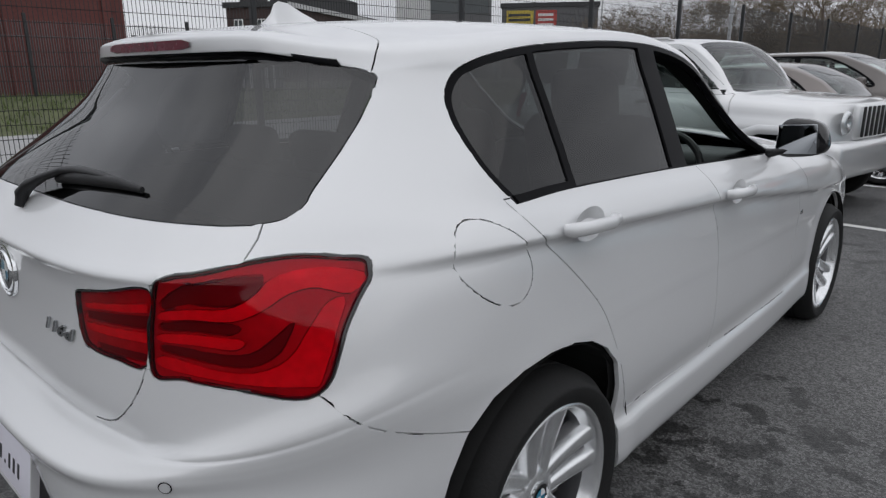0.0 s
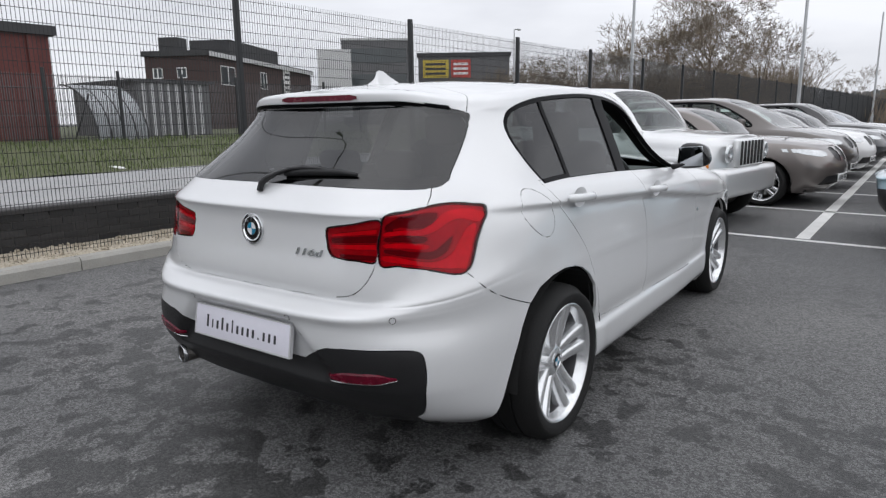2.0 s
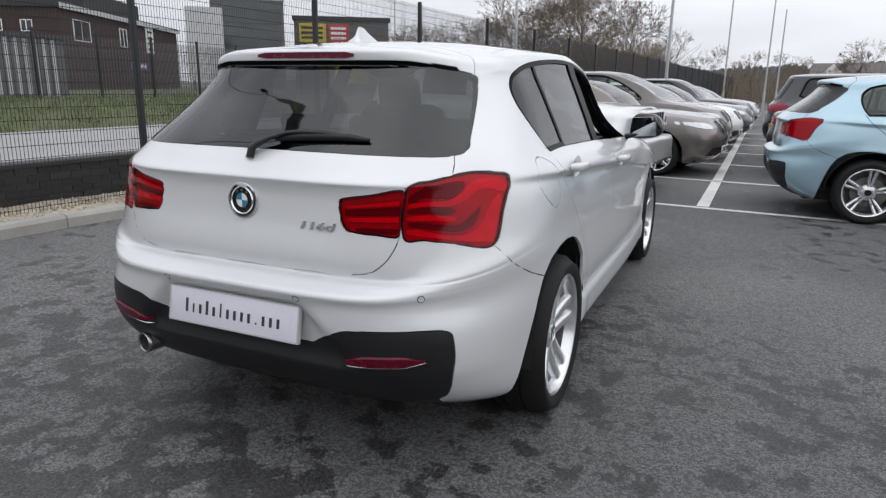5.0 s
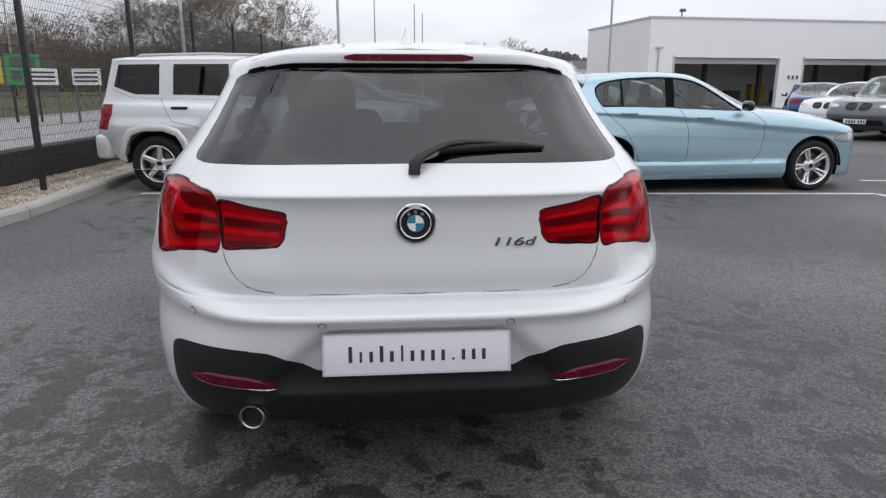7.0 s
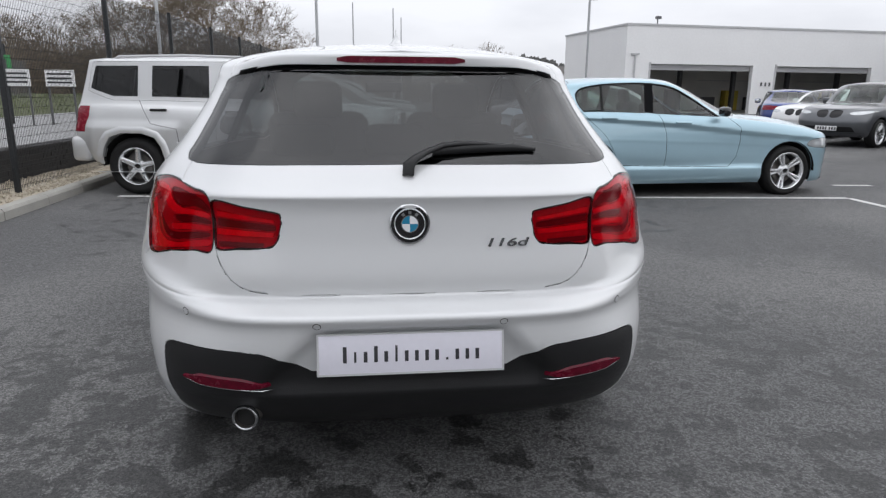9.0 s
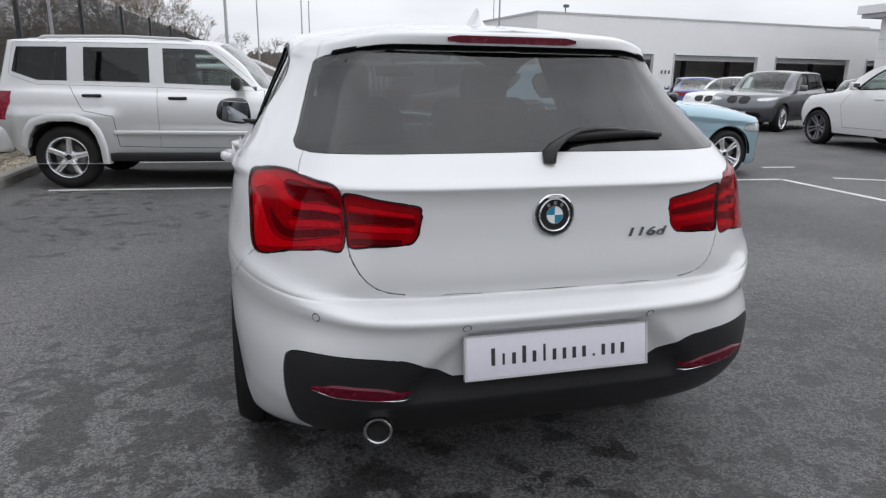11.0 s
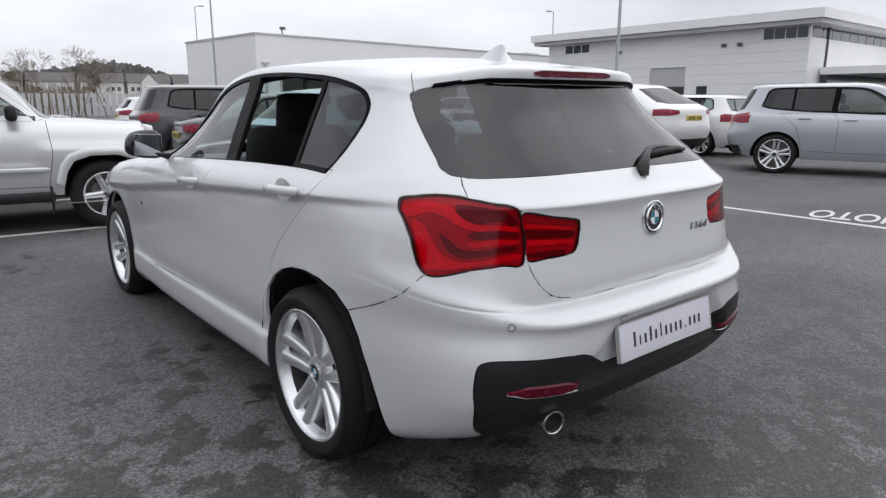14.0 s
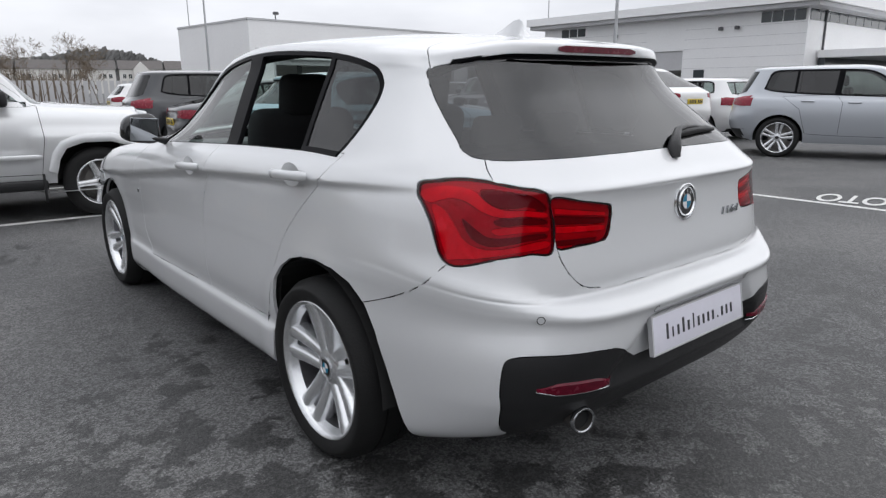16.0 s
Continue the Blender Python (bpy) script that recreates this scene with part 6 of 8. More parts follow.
def build_car(name, label, at, V, coat, rim, wheels):
    car = thing(name, label, "car", at, ROW)
    spec = V["spec"]
    S = Shell(spec, per=2, nr=18, ns=46, nf=10, nt=8, snap=0.006)
    low = lambda f: f[S.kind] == 0
    L, sill = spec["front"], spec["z_side"][0]
    wheels_yz = V["wheels"]
    for cy, cz in wheels_yz:
        ar = V.get("arch", 0.375)
        S.cut(V["arch_shape"](cy, cz) if "arch_shape" in V else circle(cy, cz, ar, 24), "side", "arch", keep=low)
        S.cut([(cy - ar, -0.1), (cy + ar, -0.1), (cy + ar, cz), (cy - ar, cz)], "side", "arch", keep=low)
    dlo = V["dlo"]
    S.cut(dlo, "side", "frame", keep=low)
    hole = inset(dlo, V.get("frame", 0.026))
    ps = V["pillars"]
    panes = []
    for k in range(len(ps) + 1):
        poly = hole
        if k > 0:
            (yb, yt, hw) = ps[k - 1]
            poly = clip_line(poly, (yt + hw, 3.0 * 0 + spec["z_side"][-1] + 0.1), (yb + hw, spec["z_side"][8] - 0.1))
        if k < len(ps):
            (yb, yt, hw) = ps[k]
            poly = clip_line(poly, (yb - hw, spec["z_side"][8] - 0.1), (yt - hw, spec["z_side"][-1] + 0.1))
        if len(poly) > 2:
            nm = "pane%d" % k
            S.cut(poly, "side", nm, only=("frame",))
            panes.append(nm)
    rearward = lambda f: f.calc_center_median().y < L * 0.4
    S.cut(V["back_glass"], "rear", "back_glass", keep=rearward)
    for poly in V["tail_lamps"]:
        S.cut(poly, "rear", "tail_lamp", keep=lambda f: f.calc_center_median().y < 0.40)
    S.cut(V["screen"], "top", "screen", keep=lambda f: f[S.kind] == 1)
    for poly in V.get("head_lamps", []):
        S.cut(poly, "front", "head_lamp", keep=lambda f: f.calc_center_median().y > L - 0.75)
    for poly in V.get("grille", []):
        S.cut(poly, "front", "grille", keep=lambda f: f.calc_center_median().y > L - 0.5)
    S.cut([(-0.05, 0.0), (2, 0.0), (2, sill + V.get("skirt", 0.10)), (-0.05, sill + V.get("skirt", 0.10))], "rear", "lower", keep=lambda f: f.calc_center_median().y < 0.3)
    S.cut([(-0.05, 0.0), (2, 0.0), (2, sill + 0.09), (-0.05, sill + 0.09)], "front", "lower", keep=lambda f: f.calc_center_median().y > L - 0.35)
    for poly in V["doors"]:
        S.cut(poly, "side", "door%d" % V["doors"].index(poly), keep=low)

    def put(nm, names, mat, sides="both", lab="", gap=0.003, lip=0.0, push=0.0, pick=None):
        me = S.panel(names, nm, mat, sides, gap=gap, lip=lip, push=push, pick=pick)
        if len(me.polygons):
            return part(nm, me, car, lab)
    put("body_shell", ["body"], coat)
    put("rear_skirt", ["lower"], M_PLASTIC, pick=lambda f: f.calc_center_median().y < L / 2)
    put("front_skirt", ["lower"], coat, pick=lambda f: f.calc_center_median().y > L / 2)
    put("windscreen", ["screen"], G_SCREEN, gap=0.0)
    put("rear_window", ["back_glass"], V.get("glass", G_TINT), gap=0.0)
    put("grille", ["grille"], M_PLASTIC, gap=0.0, push=-0.01)
    for sd in ("right", "left"):
        for k in range(len(V["doors"])):
            put("door", ["door%d" % k], coat, sd, lip=0.01)
        put("window_frame", ["frame"], V.get("frame_mat", M_TRIM), sd, gap=0.0)
        for k, nm in enumerate(panes):
            put("side_window", [nm], V.get("glass", G_TINT) if k < V.get("dark_panes", 9) else G_TINT, sd, gap=0.0, push=-0.006)
        put("tail_lamp", ["tail_lamp"], M_TAIL, sd, gap=0.0, push=0.004, lip=0.01)
        put("headlamp", ["head_lamp"], M_HEADLAMP, sd, gap=0.0, push=0.003, lip=0.01)
    part("lining", S.panel(["body", "lower", "door0", "door1", "tail_lamp", "head_lamp", "grille"], "lining", M_LINING, "both", gap=-0.006, lip=0.0, push=-0.035), car)
    w = max(spec["w"])
    b = Build()
    b.box(-w + 0.2, 0.35, sill + 0.02, w - 0.2, L - 0.3, sill + 0.16)
    b.box(-w + 0.10, wheels_yz[0][0] + 0.45, sill + 0.03, w - 0.10, wheels_yz[1][0] - 0.45, sill + 0.14)
    part("underbody", b.mesh("underbody", M_LINING), car)
    for cy, cz in wheels_yz:
        for sx in (-1, 1):
            hs = Build()
            n = 14
            ar = V.get("arch", 0.375) + 0.012
            pts = [(cy + ar * math.cos(math.pi * i / n), cz + ar * math.sin(math.pi * i / n)) for i in range(n + 1)]
            m = n + 1
            hs.add([(sx * xx, a, c) for xx in (w - 0.36, w - 0.03) for a, c in pts], [(i, i + 1, m + i + 1, m + i) for i in range(n)] + [tuple(range(m))])
            part("wheel_housing", hs.mesh("wheel_housing", M_LINING), car)
    xw = w - 0.118
    add_wheels(car, wheels, rim, [(sx * xw, cy, cz) for cy, cz in wheels_yz for sx in (1, -1)])
    tree = BVHTree.FromBMesh(S.bm)

    def ray_side(y, z):
        p, n, i, d = tree.ray_cast(Vector((3, y, z)), Vector((-1, 0, 0)))
        return p
    cowl = V["mirror"]
    for sx in (-1, 1):
        bz = spec["z_side"][8]
        p = ray_side(cowl, bz - 0.03)
        if p is not None:
            me = rounded_box("door_mirror", 0.02, -0.045, -0.02, 0.21, 0.05, 0.13, 0.04, V.get("mirror_mat", coat), 3)
            mr = part("door_mirror", me, car)
            mr.matrix_local = Matrix.Translation((sx * p.x, cowl, bz + 0.01)) @ Matrix.Diagonal((sx, 1, 1, 1))
            part("mirror_glass", rounded_box("mirror_glass", 0.045, -0.050, 0.0, 0.195, -0.044, 0.11, 0.004, M_CHROME), mr)
        for hy, hz in V["handles"]:
            p = ray_side(hy, hz)
            if p is not None:
                me = rounded_box("door_handle", -0.02, -0.10, -0.016, 0.028, 0.10, 0.016, 0.012, V.get("handle_mat", coat))
                part("door_handle", me, car).matrix_local = Matrix.Translation((sx * p.x, hy, hz)) @ Matrix.Diagonal((sx, 1, 1, 1))
    # plates
    for yy, rot, zz, mat in ((-0.012, 0, V.get("plate_rear", 0.75), M_PLATE_YELLOW), (L + 0.012, 180, V.get("plate_front", 0.45), M_SIGN_WHITE)):
        d = -1 if rot == 0 else 1
        p, n, i, dd = tree.ray_cast(Vector((0.02, -3 if rot == 0 else L + 3, zz)), Vector((0, -d, 0)))
        y0 = p.y if p is not None else yy
        pl = part("number_plate", rounded_box("number_plate", -0.26, -0.006, -0.055, 0.26, 0.006, 0.055, 0.004, mat), car)
        pl.matrix_local = pose(0, y0 + d * 0.012, zz, 0, 0, rot)
        bar = Build().box(0, -0.0075, -0.035, 0.038, -0.006, 0.035).mesh("plate_bar", M_INK)
        for k in range(7):
            part("plate_bar", bar, pl).matrix_local = pose(-0.20 + 0.062 * k + (0.03 if k > 3 else 0), 0, 0)
    # seats
    for x in (-0.36, 0.36):
        bz = spec["z_side"][8]
        part("seat", rounded_box("seat", x - 0.24, -0.08, 0, x + 0.24, 0.08, 0.62, 0.07, M_FABRIC), car).matrix_local = pose(0, V["seat_y"], bz - 0.45, 12, 0, 0)
        part("headrest", rounded_box("headrest", x - 0.12, -0.05, 0, x + 0.12, 0.05, 0.19, 0.045, M_FABRIC), car).matrix_local = pose(0, V["seat_y"] - 0.15, bz + 0.17, 10, 0, 0)
    part("dashboard", rounded_box("dashboard", -w + 0.2, V["mirror"] - 0.05, 0.6, w - 0.2, V["mirror"] + 0.45, spec["z_side"][8] - 0.05, 0.07, M_PLASTIC), car)
    return car, S, tree


def simple_vehicle(kind):
    """Numbers for the common shapes of car."""
    if kind == "suv":
        L, W, H, belt = 4.45, 1.83, 1.60, 1.06
        spec = car_spec(L, W, H, belt, 0.10, 0.36, 3.20, 2.30, 1.03, sill=0.26)
        wy = [(0.88, 0.345), (3.60, 0.345)]
        dlo = band_dlo(belt, H - 0.065, 0.56, 0.12, 2.15, 2.78, 0.05)
        pil = [(1.08, 1.12, 0.02), (1.72, 1.78, 0.045)]
        bg = [(-0.05, 1.10), (0.55, 1.10), (0.66, 1.14), (0.58, 1.49), (-0.05, 1.50)]
        lamps = [[(0.55, 0.92), (0.80, 0.89), (0.93, 0.90), (0.93, 1.06), (0.80, 1.08), (0.55, 1.02)]]
        seat_y, hz = 2.0, 0.98
    elif kind == "coupe_suv":
        L, W, H, belt = 4.62, 1.88, 1.67, 1.15
        spec = car_spec(L, W, H, belt, 0.12, 1.15, 3.40, 2.50, 1.08, sill=0.27)
        wy = [(0.93, 0.36), (3.74, 0.36)]
        dlo = band_dlo(belt, H - 0.065, 0.86, 0.36, 2.25, 2.90, 0.06)
        pil = [(1.22, 1.25, 0.02), (1.90, 1.96, 0.045)]
        bg = [(-0.05, 1.22), (0.50, 1.22), (0.66, 1.26), (0.55, 1.54), (-0.05, 1.57)]
        lamps = [[(0.46, 1.02), (0.70, 0.98), (0.94, 0.98), (0.94, 1.10), (0.75, 1.12), (0.46, 1.09)]]
        seat_y, hz = 2.1, 1.0
    elif kind == "saloon":
        L, W, H, belt = 4.63, 1.81, 1.43, 0.97
        spec = car_spec(L, W, H, belt, 0.10, 1.35, 3.30, 2.45, 0.95, sill=0.20)
        spec["r"][9:] = [0.75, 1.05, 1.25, 1.35]
        wy = [(0.98, 0.32), (3.79, 0.32)]
        dlo = band_dlo(belt, H - 0.065, 1.02, 0.30, 2.30, 2.92, 0.03)
        pil = [(1.35, 1.40, 0.02), (1.95, 2.0, 0.045)]
        bg = [(-0.05, 1.01), (0.50, 1.01), (0.62, 1.04), (0.52, 1.33), (-0.05, 1.35)]
        lamps = [[(0.42, 0.80), (0.70, 0.78), (0.93, 0.78), (0.93, 0.90), (0.70, 0.92), (0.42, 0.90)]]
        seat_y, hz = 2.2, 0.88
    elif kind == "mpv":
        L, W, H, belt = 4.52, 1.84, 1.62, 1.08
        spec = car_spec(L, W, H, belt, 0.10, 0.42, 3.50, 2.35, 1.02, sill=0.20)
        wy = [(0.88, 0.325), (3.62, 0.325)]
        dlo = band_dlo(belt, H - 0.065, 0.60, 0.12, 2.25, 3.10, 0.04)
        pil = [(1.10, 1.12, 0.02), (1.80, 1.86, 0.045)]
        bg = [(-0.05, 1.12), (0.55, 1.12), (0.66, 1.15), (0.58, 1.50), (-0.05, 1.51)]
        lamps = [[(0.60, 0.85), (0.80, 0.83), (0.94, 0.85), (0.94, 1.06), (0.80, 1.08), (0.65, 1.05)]]
        seat_y, hz = 2.0, 0.95
    else:
        L, W, H, belt = 4.33, 1.77, 1.44, 1.00
        spec = car_spec(L, W, H, belt, 0.10, 0.42, 3.10, 2.15, 0.97, sill=0.19)
        wy = [(0.86, 0.32), (3.55, 0.32)]
        dlo = band_dlo(belt, H - 0.065, 0.62, 0.10, 2.0, 2.62, 0.03)
        pil = [(1.05, 1.08, 0.02), (1.60, 1.65, 0.045)]
        bg = [(-0.05, 1.04), (0.52, 1.04), (0.62, 1.07), (0.54, 1.33), (-0.05, 1.34)]
        lamps = [[(0.42, 0.84), (0.70, 0.81), (0.90, 0.82), (0.90, 0.97), (0.75, 0.99), (0.42, 0.94)]]
        seat_y, hz = 1.95, 0.92
    zb = spec["z_side"][8]
    sill = spec["z_side"][0]
    w = W / 2
    d1 = [(wy[0][0] + 0.02, zb), (wy[0][0] + 0.30, zb - 0.22), (wy[0][0] + 0.42, sill + 0.16), (pil[1][0] + 0.08, sill + 0.14), (pil[1][0] + 0.10, zb - 0.1), (pil[1][0], zb + 0.03)]
    d2 = [(pil[1][0], zb + 0.03), (pil[1][0] + 0.10, zb - 0.1), (pil[1][0] + 0.08, sill + 0.14), (wy[1][0] - 0.72, sill + 0.13), (wy[1][0] - 0.62, zb - 0.30), (wy[1][0] - 0.85, zb)]
    zl = spec["centre"][-2][1] - 0.17
    head = rounded([(0.46, zl - 0.03), (0.66, zl - 0.045), (0.84, zl), (0.90, zl + 0.07), (0.70, zl + 0.055), (0.48, zl + 0.03)], 1)
    gr = [rounded([(0.03, zl - 0.12), (0.27, zl - 0.10), (0.31, zl + 0.02), (0.26, zl + 0.07), (0.03, zl + 0.07)], 1),
          [(-0.05, sill + 0.12), (0.62, sill + 0.12), (0.56, sill + 0.24), (-0.05, sill + 0.24)]]
    cowl = spec["centre"][5][0]
    stop = spec["centre"][3][0]
    scr = [(-0.05, stop + 0.06), (w * 0.58, stop + 0.10), (w * 0.66, cowl - 0.12), (w * 0.4, cowl - 0.03), (-0.05, cowl)]
    more = dict(glass=G_DARK, dark_panes=2, skirt=0.22) if kind in ("suv", "coupe_suv") else {}
    return dict(more, spec=spec, wheels=wy, dlo=dlo, pillars=pil, back_glass=bg, tail_lamps=lamps, screen=scr, head_lamps=[head], grille=gr, doors=[d1, d2],
                mirror=cowl - 0.62, handles=[(pil[0][0] + 0.22, hz), (pil[1][0] + 0.28, hz - 0.02)], seat_y=seat_y,
                plate_rear=zb - 0.22 if kind != "saloon" else 0.72, plate_front=sill + 0.20, arch=wy[0][1] + 0.055)


def facing(x, y, heading):
    """A pose for a car whose tail centre is at x, y, and which faces that many degrees from the world's x axis."""
    return pose(x, y, 0, 0, 0, heading - 90)


# the silver off-roader beside the bay
def jeep_arch(cy, cz):
    r = 0.40
    return rounded([(cy - r, cz - 0.15), (cy - r + 0.03, cz + 0.20), (cy - r + 0.16, cz + 0.40), (cy + r - 0.16, cz + 0.40), (cy + r - 0.03, cz + 0.20), (cy + r, cz - 0.15)], 1)


def box_relief(P):
    x, y, z = P[..., 0].copy(), P[..., 1], P[..., 2]
    side = smooth((x - 0.70) / 0.1) * smooth((y - 0.15) / 0.1)
    for cy in (0.79, 3.425):
        d = np.maximum(np.abs(y - cy) / 0.56, np.abs(z - 0.35) / 0.53)
        x = x + side * 0.030 * smooth((1.0 - d) / 0.10)
    strip = np.exp(-((z - 0.62) / 0.022) ** 4) * smooth((y - 1.36) / 0.03) * smooth((2.86 - y) / 0.03)
    x = x + side * 0.018 * strip
    return np.stack([x, y, z], -1)


def off_roader():
    L, W, H, belt = 3.95, 1.72, 1.66, 1.10
    spec = car_spec(L, W, H, belt, 0.06, 0.20, 3.02, 2.38, 1.08, sill=0.36, tumble=0.84, box=9.0, depth=0.34, nose=0.93, crown=3.5)
    spec["relief"] = box_relief
    spec["tuck"] = [0.02, 0.0, 0.0, 0.0, 0.0, 0.01, 0.02, 0.03, 0.05, 0.05, 0.06, 0.06, 0.06]
    spec["centre"][-2:] = [(L - 0.5, 1.085), (L + 0.1, 1.05)]
    spec["gutter"][-2:] = [(L - 0.5, 1.055), (L + 0.1, 1.025)]
    spec["belt"][-2:] = [(L - 0.5, 1.02), (L + 0.1, 0.99)]
    spec["front_depth"] = 0.22
    spec["n"] = [9.0] * 13
    t = H - 0.065
    dlo = rounded([(0.24, 1.135), (0.31, t - 0.035), (0.38, t - 0.02), (2.24, t - 0.015), (2.40, t - 0.04), (2.93, 1.10), (2.85, 1.085), (1.5, 1.125)], 1)
    zb = 1.10
    V = dict(spec=spec, wheels=[(0.79, 0.345), (3.425, 0.345)], dlo=dlo, frame=0.045, frame_mat=P_SILVER, pillars=[(0.94, 0.97, 0.085), (1.80, 1.80, 0.075)],
             back_glass=[(-0.05, 1.14), (0.55, 1.14), (0.62, 1.18), (0.58, 1.54), (-0.05, 1.55)],
             tail_lamps=[[(0.74, 0.76), (0.845, 0.76), (0.845, 1.06), (0.76, 1.06)]],
             screen=[(-0.05, 2.45), (0.60, 2.47), (0.66, 2.93), (0.55, 2.99), (-0.05, 3.01)],
             head_lamps=[], grille=[[(-0.05, 0.36), (0.62, 0.36), (0.62, 0.44), (-0.05, 0.44)]],
             doors=[[(0.88, 1.13), (1.02, 0.86), (1.33, 0.80), (1.36, 0.47), (1.80, 0.46), (1.80, 1.13)], [(1.80, 1.13), (1.80, 0.46), (2.92, 0.45), (2.98, 0.80), (2.95, 1.10)]],
             mirror=2.68, mirror_mat=M_PLASTIC, handle_mat=M_PLASTIC, handles=[(1.12, 1.02), (2.02, 1.0)], seat_y=2.0, plate_rear=0.80, plate_front=0.58, arch=0.40, arch_shape=jeep_arch, glass=G_DARK, dark_panes=2, skirt=0.03)
    car, S, tree = build_car("off_roader", "silver boxy off-roader with roof rails and five-spoke wheels", facing(-3.55, 7.54, -8), V, P_SILVER, M_ALLOY, WHEEL_FIVE)
    for sx in (-1, 1):
        rail = sweep([(sx * 0.60, 0.52, 1.600), (sx * 0.605, 0.60, 1.640), (sx * 0.61, 1.4, 1.656), (sx * 0.605, 2.10, 1.640), (sx * 0.60, 2.18, 1.605)], [0.016] * 5, 8)
        part("roof_rail", rail.mesh("roof_rail", M_CLAD_GREY, True), car, "pale grey roof rail")
        hl = lathe([(0.0, 0.0), (0.025, 0.03), (0.03, 0.085), (0.02, 0.10), (0.0, 0.105)], 28)
        part("headlamp", hl.mesh("headlamp", M_HEADLAMP, True), car, "round clear headlamp").matrix_local = pose(sx * 0.58, L - 0.035, 0.86, 0, 0, 90)
        part("indicator", rounded_box("indicator", -0.09, -0.03, -0.035, 0.09, 0.03, 0.035, 0.012, M_AMBER), car, "amber side indicator").matrix_local = pose(sx * 0.76, L - 0.16, 0.74, 0, 0, -18 * sx)
        fg = lathe([(0.0, 0.0), (0.012, 0.05), (0.0, 0.062)], 20)
        part("fog_lamp", fg.mesh("fog_lamp", M_HEADLAMP, True), car).matrix_local = pose(sx * 0.62, L + 0.015, 0.52, 0, 0, 90)
    gb = rounded_box("grille_panel", -0.44, L - 0.05, 0.70, 0.44, L + 0.02, 1.02, 0.03, P_SILVER)
    gp = part("grille_panel", gb, car, "silver seven-slot grille")
    for k in range(7):
        x = -0.33 + 0.11 * k
        part("slot", rounded_box("slot", x - 0.033, L + 0.012, 0.725, x + 0.033, L + 0.026, 0.995, 0.006, M_LINING), gp)
    part("front_bumper", rounded_box("front_bumper", -0.86, L - 0.30, 0.36, 0.86, L + 0.06, 0.70, 0.07, P_SILVER, 3), car, "silver front bumper")
    part("rear_bumper", rounded_box("rear_bumper", -0.83, 0.0, 0.40, 0.83, 0.24, 0.70, 0.06, P_SILVER, 3), car, "silver rear bumper")
    for sx in (-1, 1):
        for cy in (0.79, 3.425):
            line = [q for q in jeep_arch(cy, 0.345) if q[1] > 0.24]
            line.sort(key=lambda q: math.atan2(q[1] - 0.30, q[0] - cy))
            n = len(line)
            rows = []
            for k, (grow, x) in enumerate(((1.0, 0.80), (1.0, 0.893), (1.035, 0.900), (1.15, 0.898), (1.19, 0.886), (1.20, 0.80))):
                rows += [(sx * x, cy + (a - cy) * grow, 0.30 + (c - 0.30) * grow) for a, c in line]
            fl = Build().add(rows, [(k * n + i, k * n + i + 1, (k + 1) * n + i + 1, (k + 1) * n + i) for k in range(5) for i in range(n - 1)])
            part("wheel_flare", mark_smooth_by_angle(fl.mesh("wheel_flare", P_SILVER), 35), car, "squared silver wheel-arch flare")
        part("rubbing_strip", rounded_box("rubbing_strip", 0.0, 1.32, 0.60, 0.022, 2.94, 0.645, 0.008, P_SILVER), car, "silver strip along the doors").matrix_local = Matrix.Translation((sx * 0.862, 0, 0)) @ Matrix.Diagonal((sx, 1, 1, 1))
        part("mud_flap", rounded_box("mud_flap", -0.10, -0.012, 0.18, 0.10, 0.012, 0.46, 0.005, M_PLASTIC), car).matrix_local = pose(sx * 0.76, 2.93, 0)
        part("side_sill", rounded_box("side_sill", -0.05, 1.24, 0.30, 0.05, 2.96, 0.40, 0.02, M_PLASTIC), car).matrix_local = pose(sx * 0.80, 0, 0)
    return car


off_roader()
blue, _s = build_hatch(HATCH, "hatchback", "light metallic blue five-door hatchback with alloy wheels", facing(1.68, 6.76, 2.5), ROW, P_BLUE, M_ALLOY, False, WHEEL_STAR)
for ob in list(blue.children):
    if ob.name.startswith("rear_window"):
        ob.data.materials[0] = G_TINT


def blue_extras(car):
    for sx in (-1, 1):
        me = rounded_box("door_mirror", -0.09, -0.04, -0.06, 0.09, 0.05, 0.06, 0.04, M_GLOSS_BLACK, 3)
        part("door_mirror", me, car).matrix_local = pose(sx * 0.90, 2.44, 1.055)
        for hy, hz in ((0.985, 0.972), (1.935, 0.921)):
            p, n = on_side(hy, hz)
            part("door_handle", rounded_box("door_handle", -0.01, -0.10, -0.015, 0.03, 0.10, 0.015, 0.012, P_BLUE), car).matrix_local = Matrix.Translation((sx * p.x, hy, hz)) @ Matrix.Diagonal((sx, 1, 1, 1))
    for x in (-0.36, 0.36):
        part("seat", rounded_box("seat", x - 0.24, -0.08, 0, x + 0.24, 0.08, 0.62, 0.07, M_FABRIC), car).matrix_local = pose(0, 1.95, 0.55, 12, 0, 0)
        part("headrest", rounded_box("headrest", x - 0.12, -0.05, 0, x + 0.12, 0.05, 0.19, 0.045, M_FABRIC), car).matrix_local = pose(0, 1.80, 1.13, 10, 0, 0)
    part("dashboard", rounded_box("dashboard", -0.66, 2.50, 0.62, 0.66, 2.92, 0.95, 0.07, M_PLASTIC), car)


blue_extras(blue)


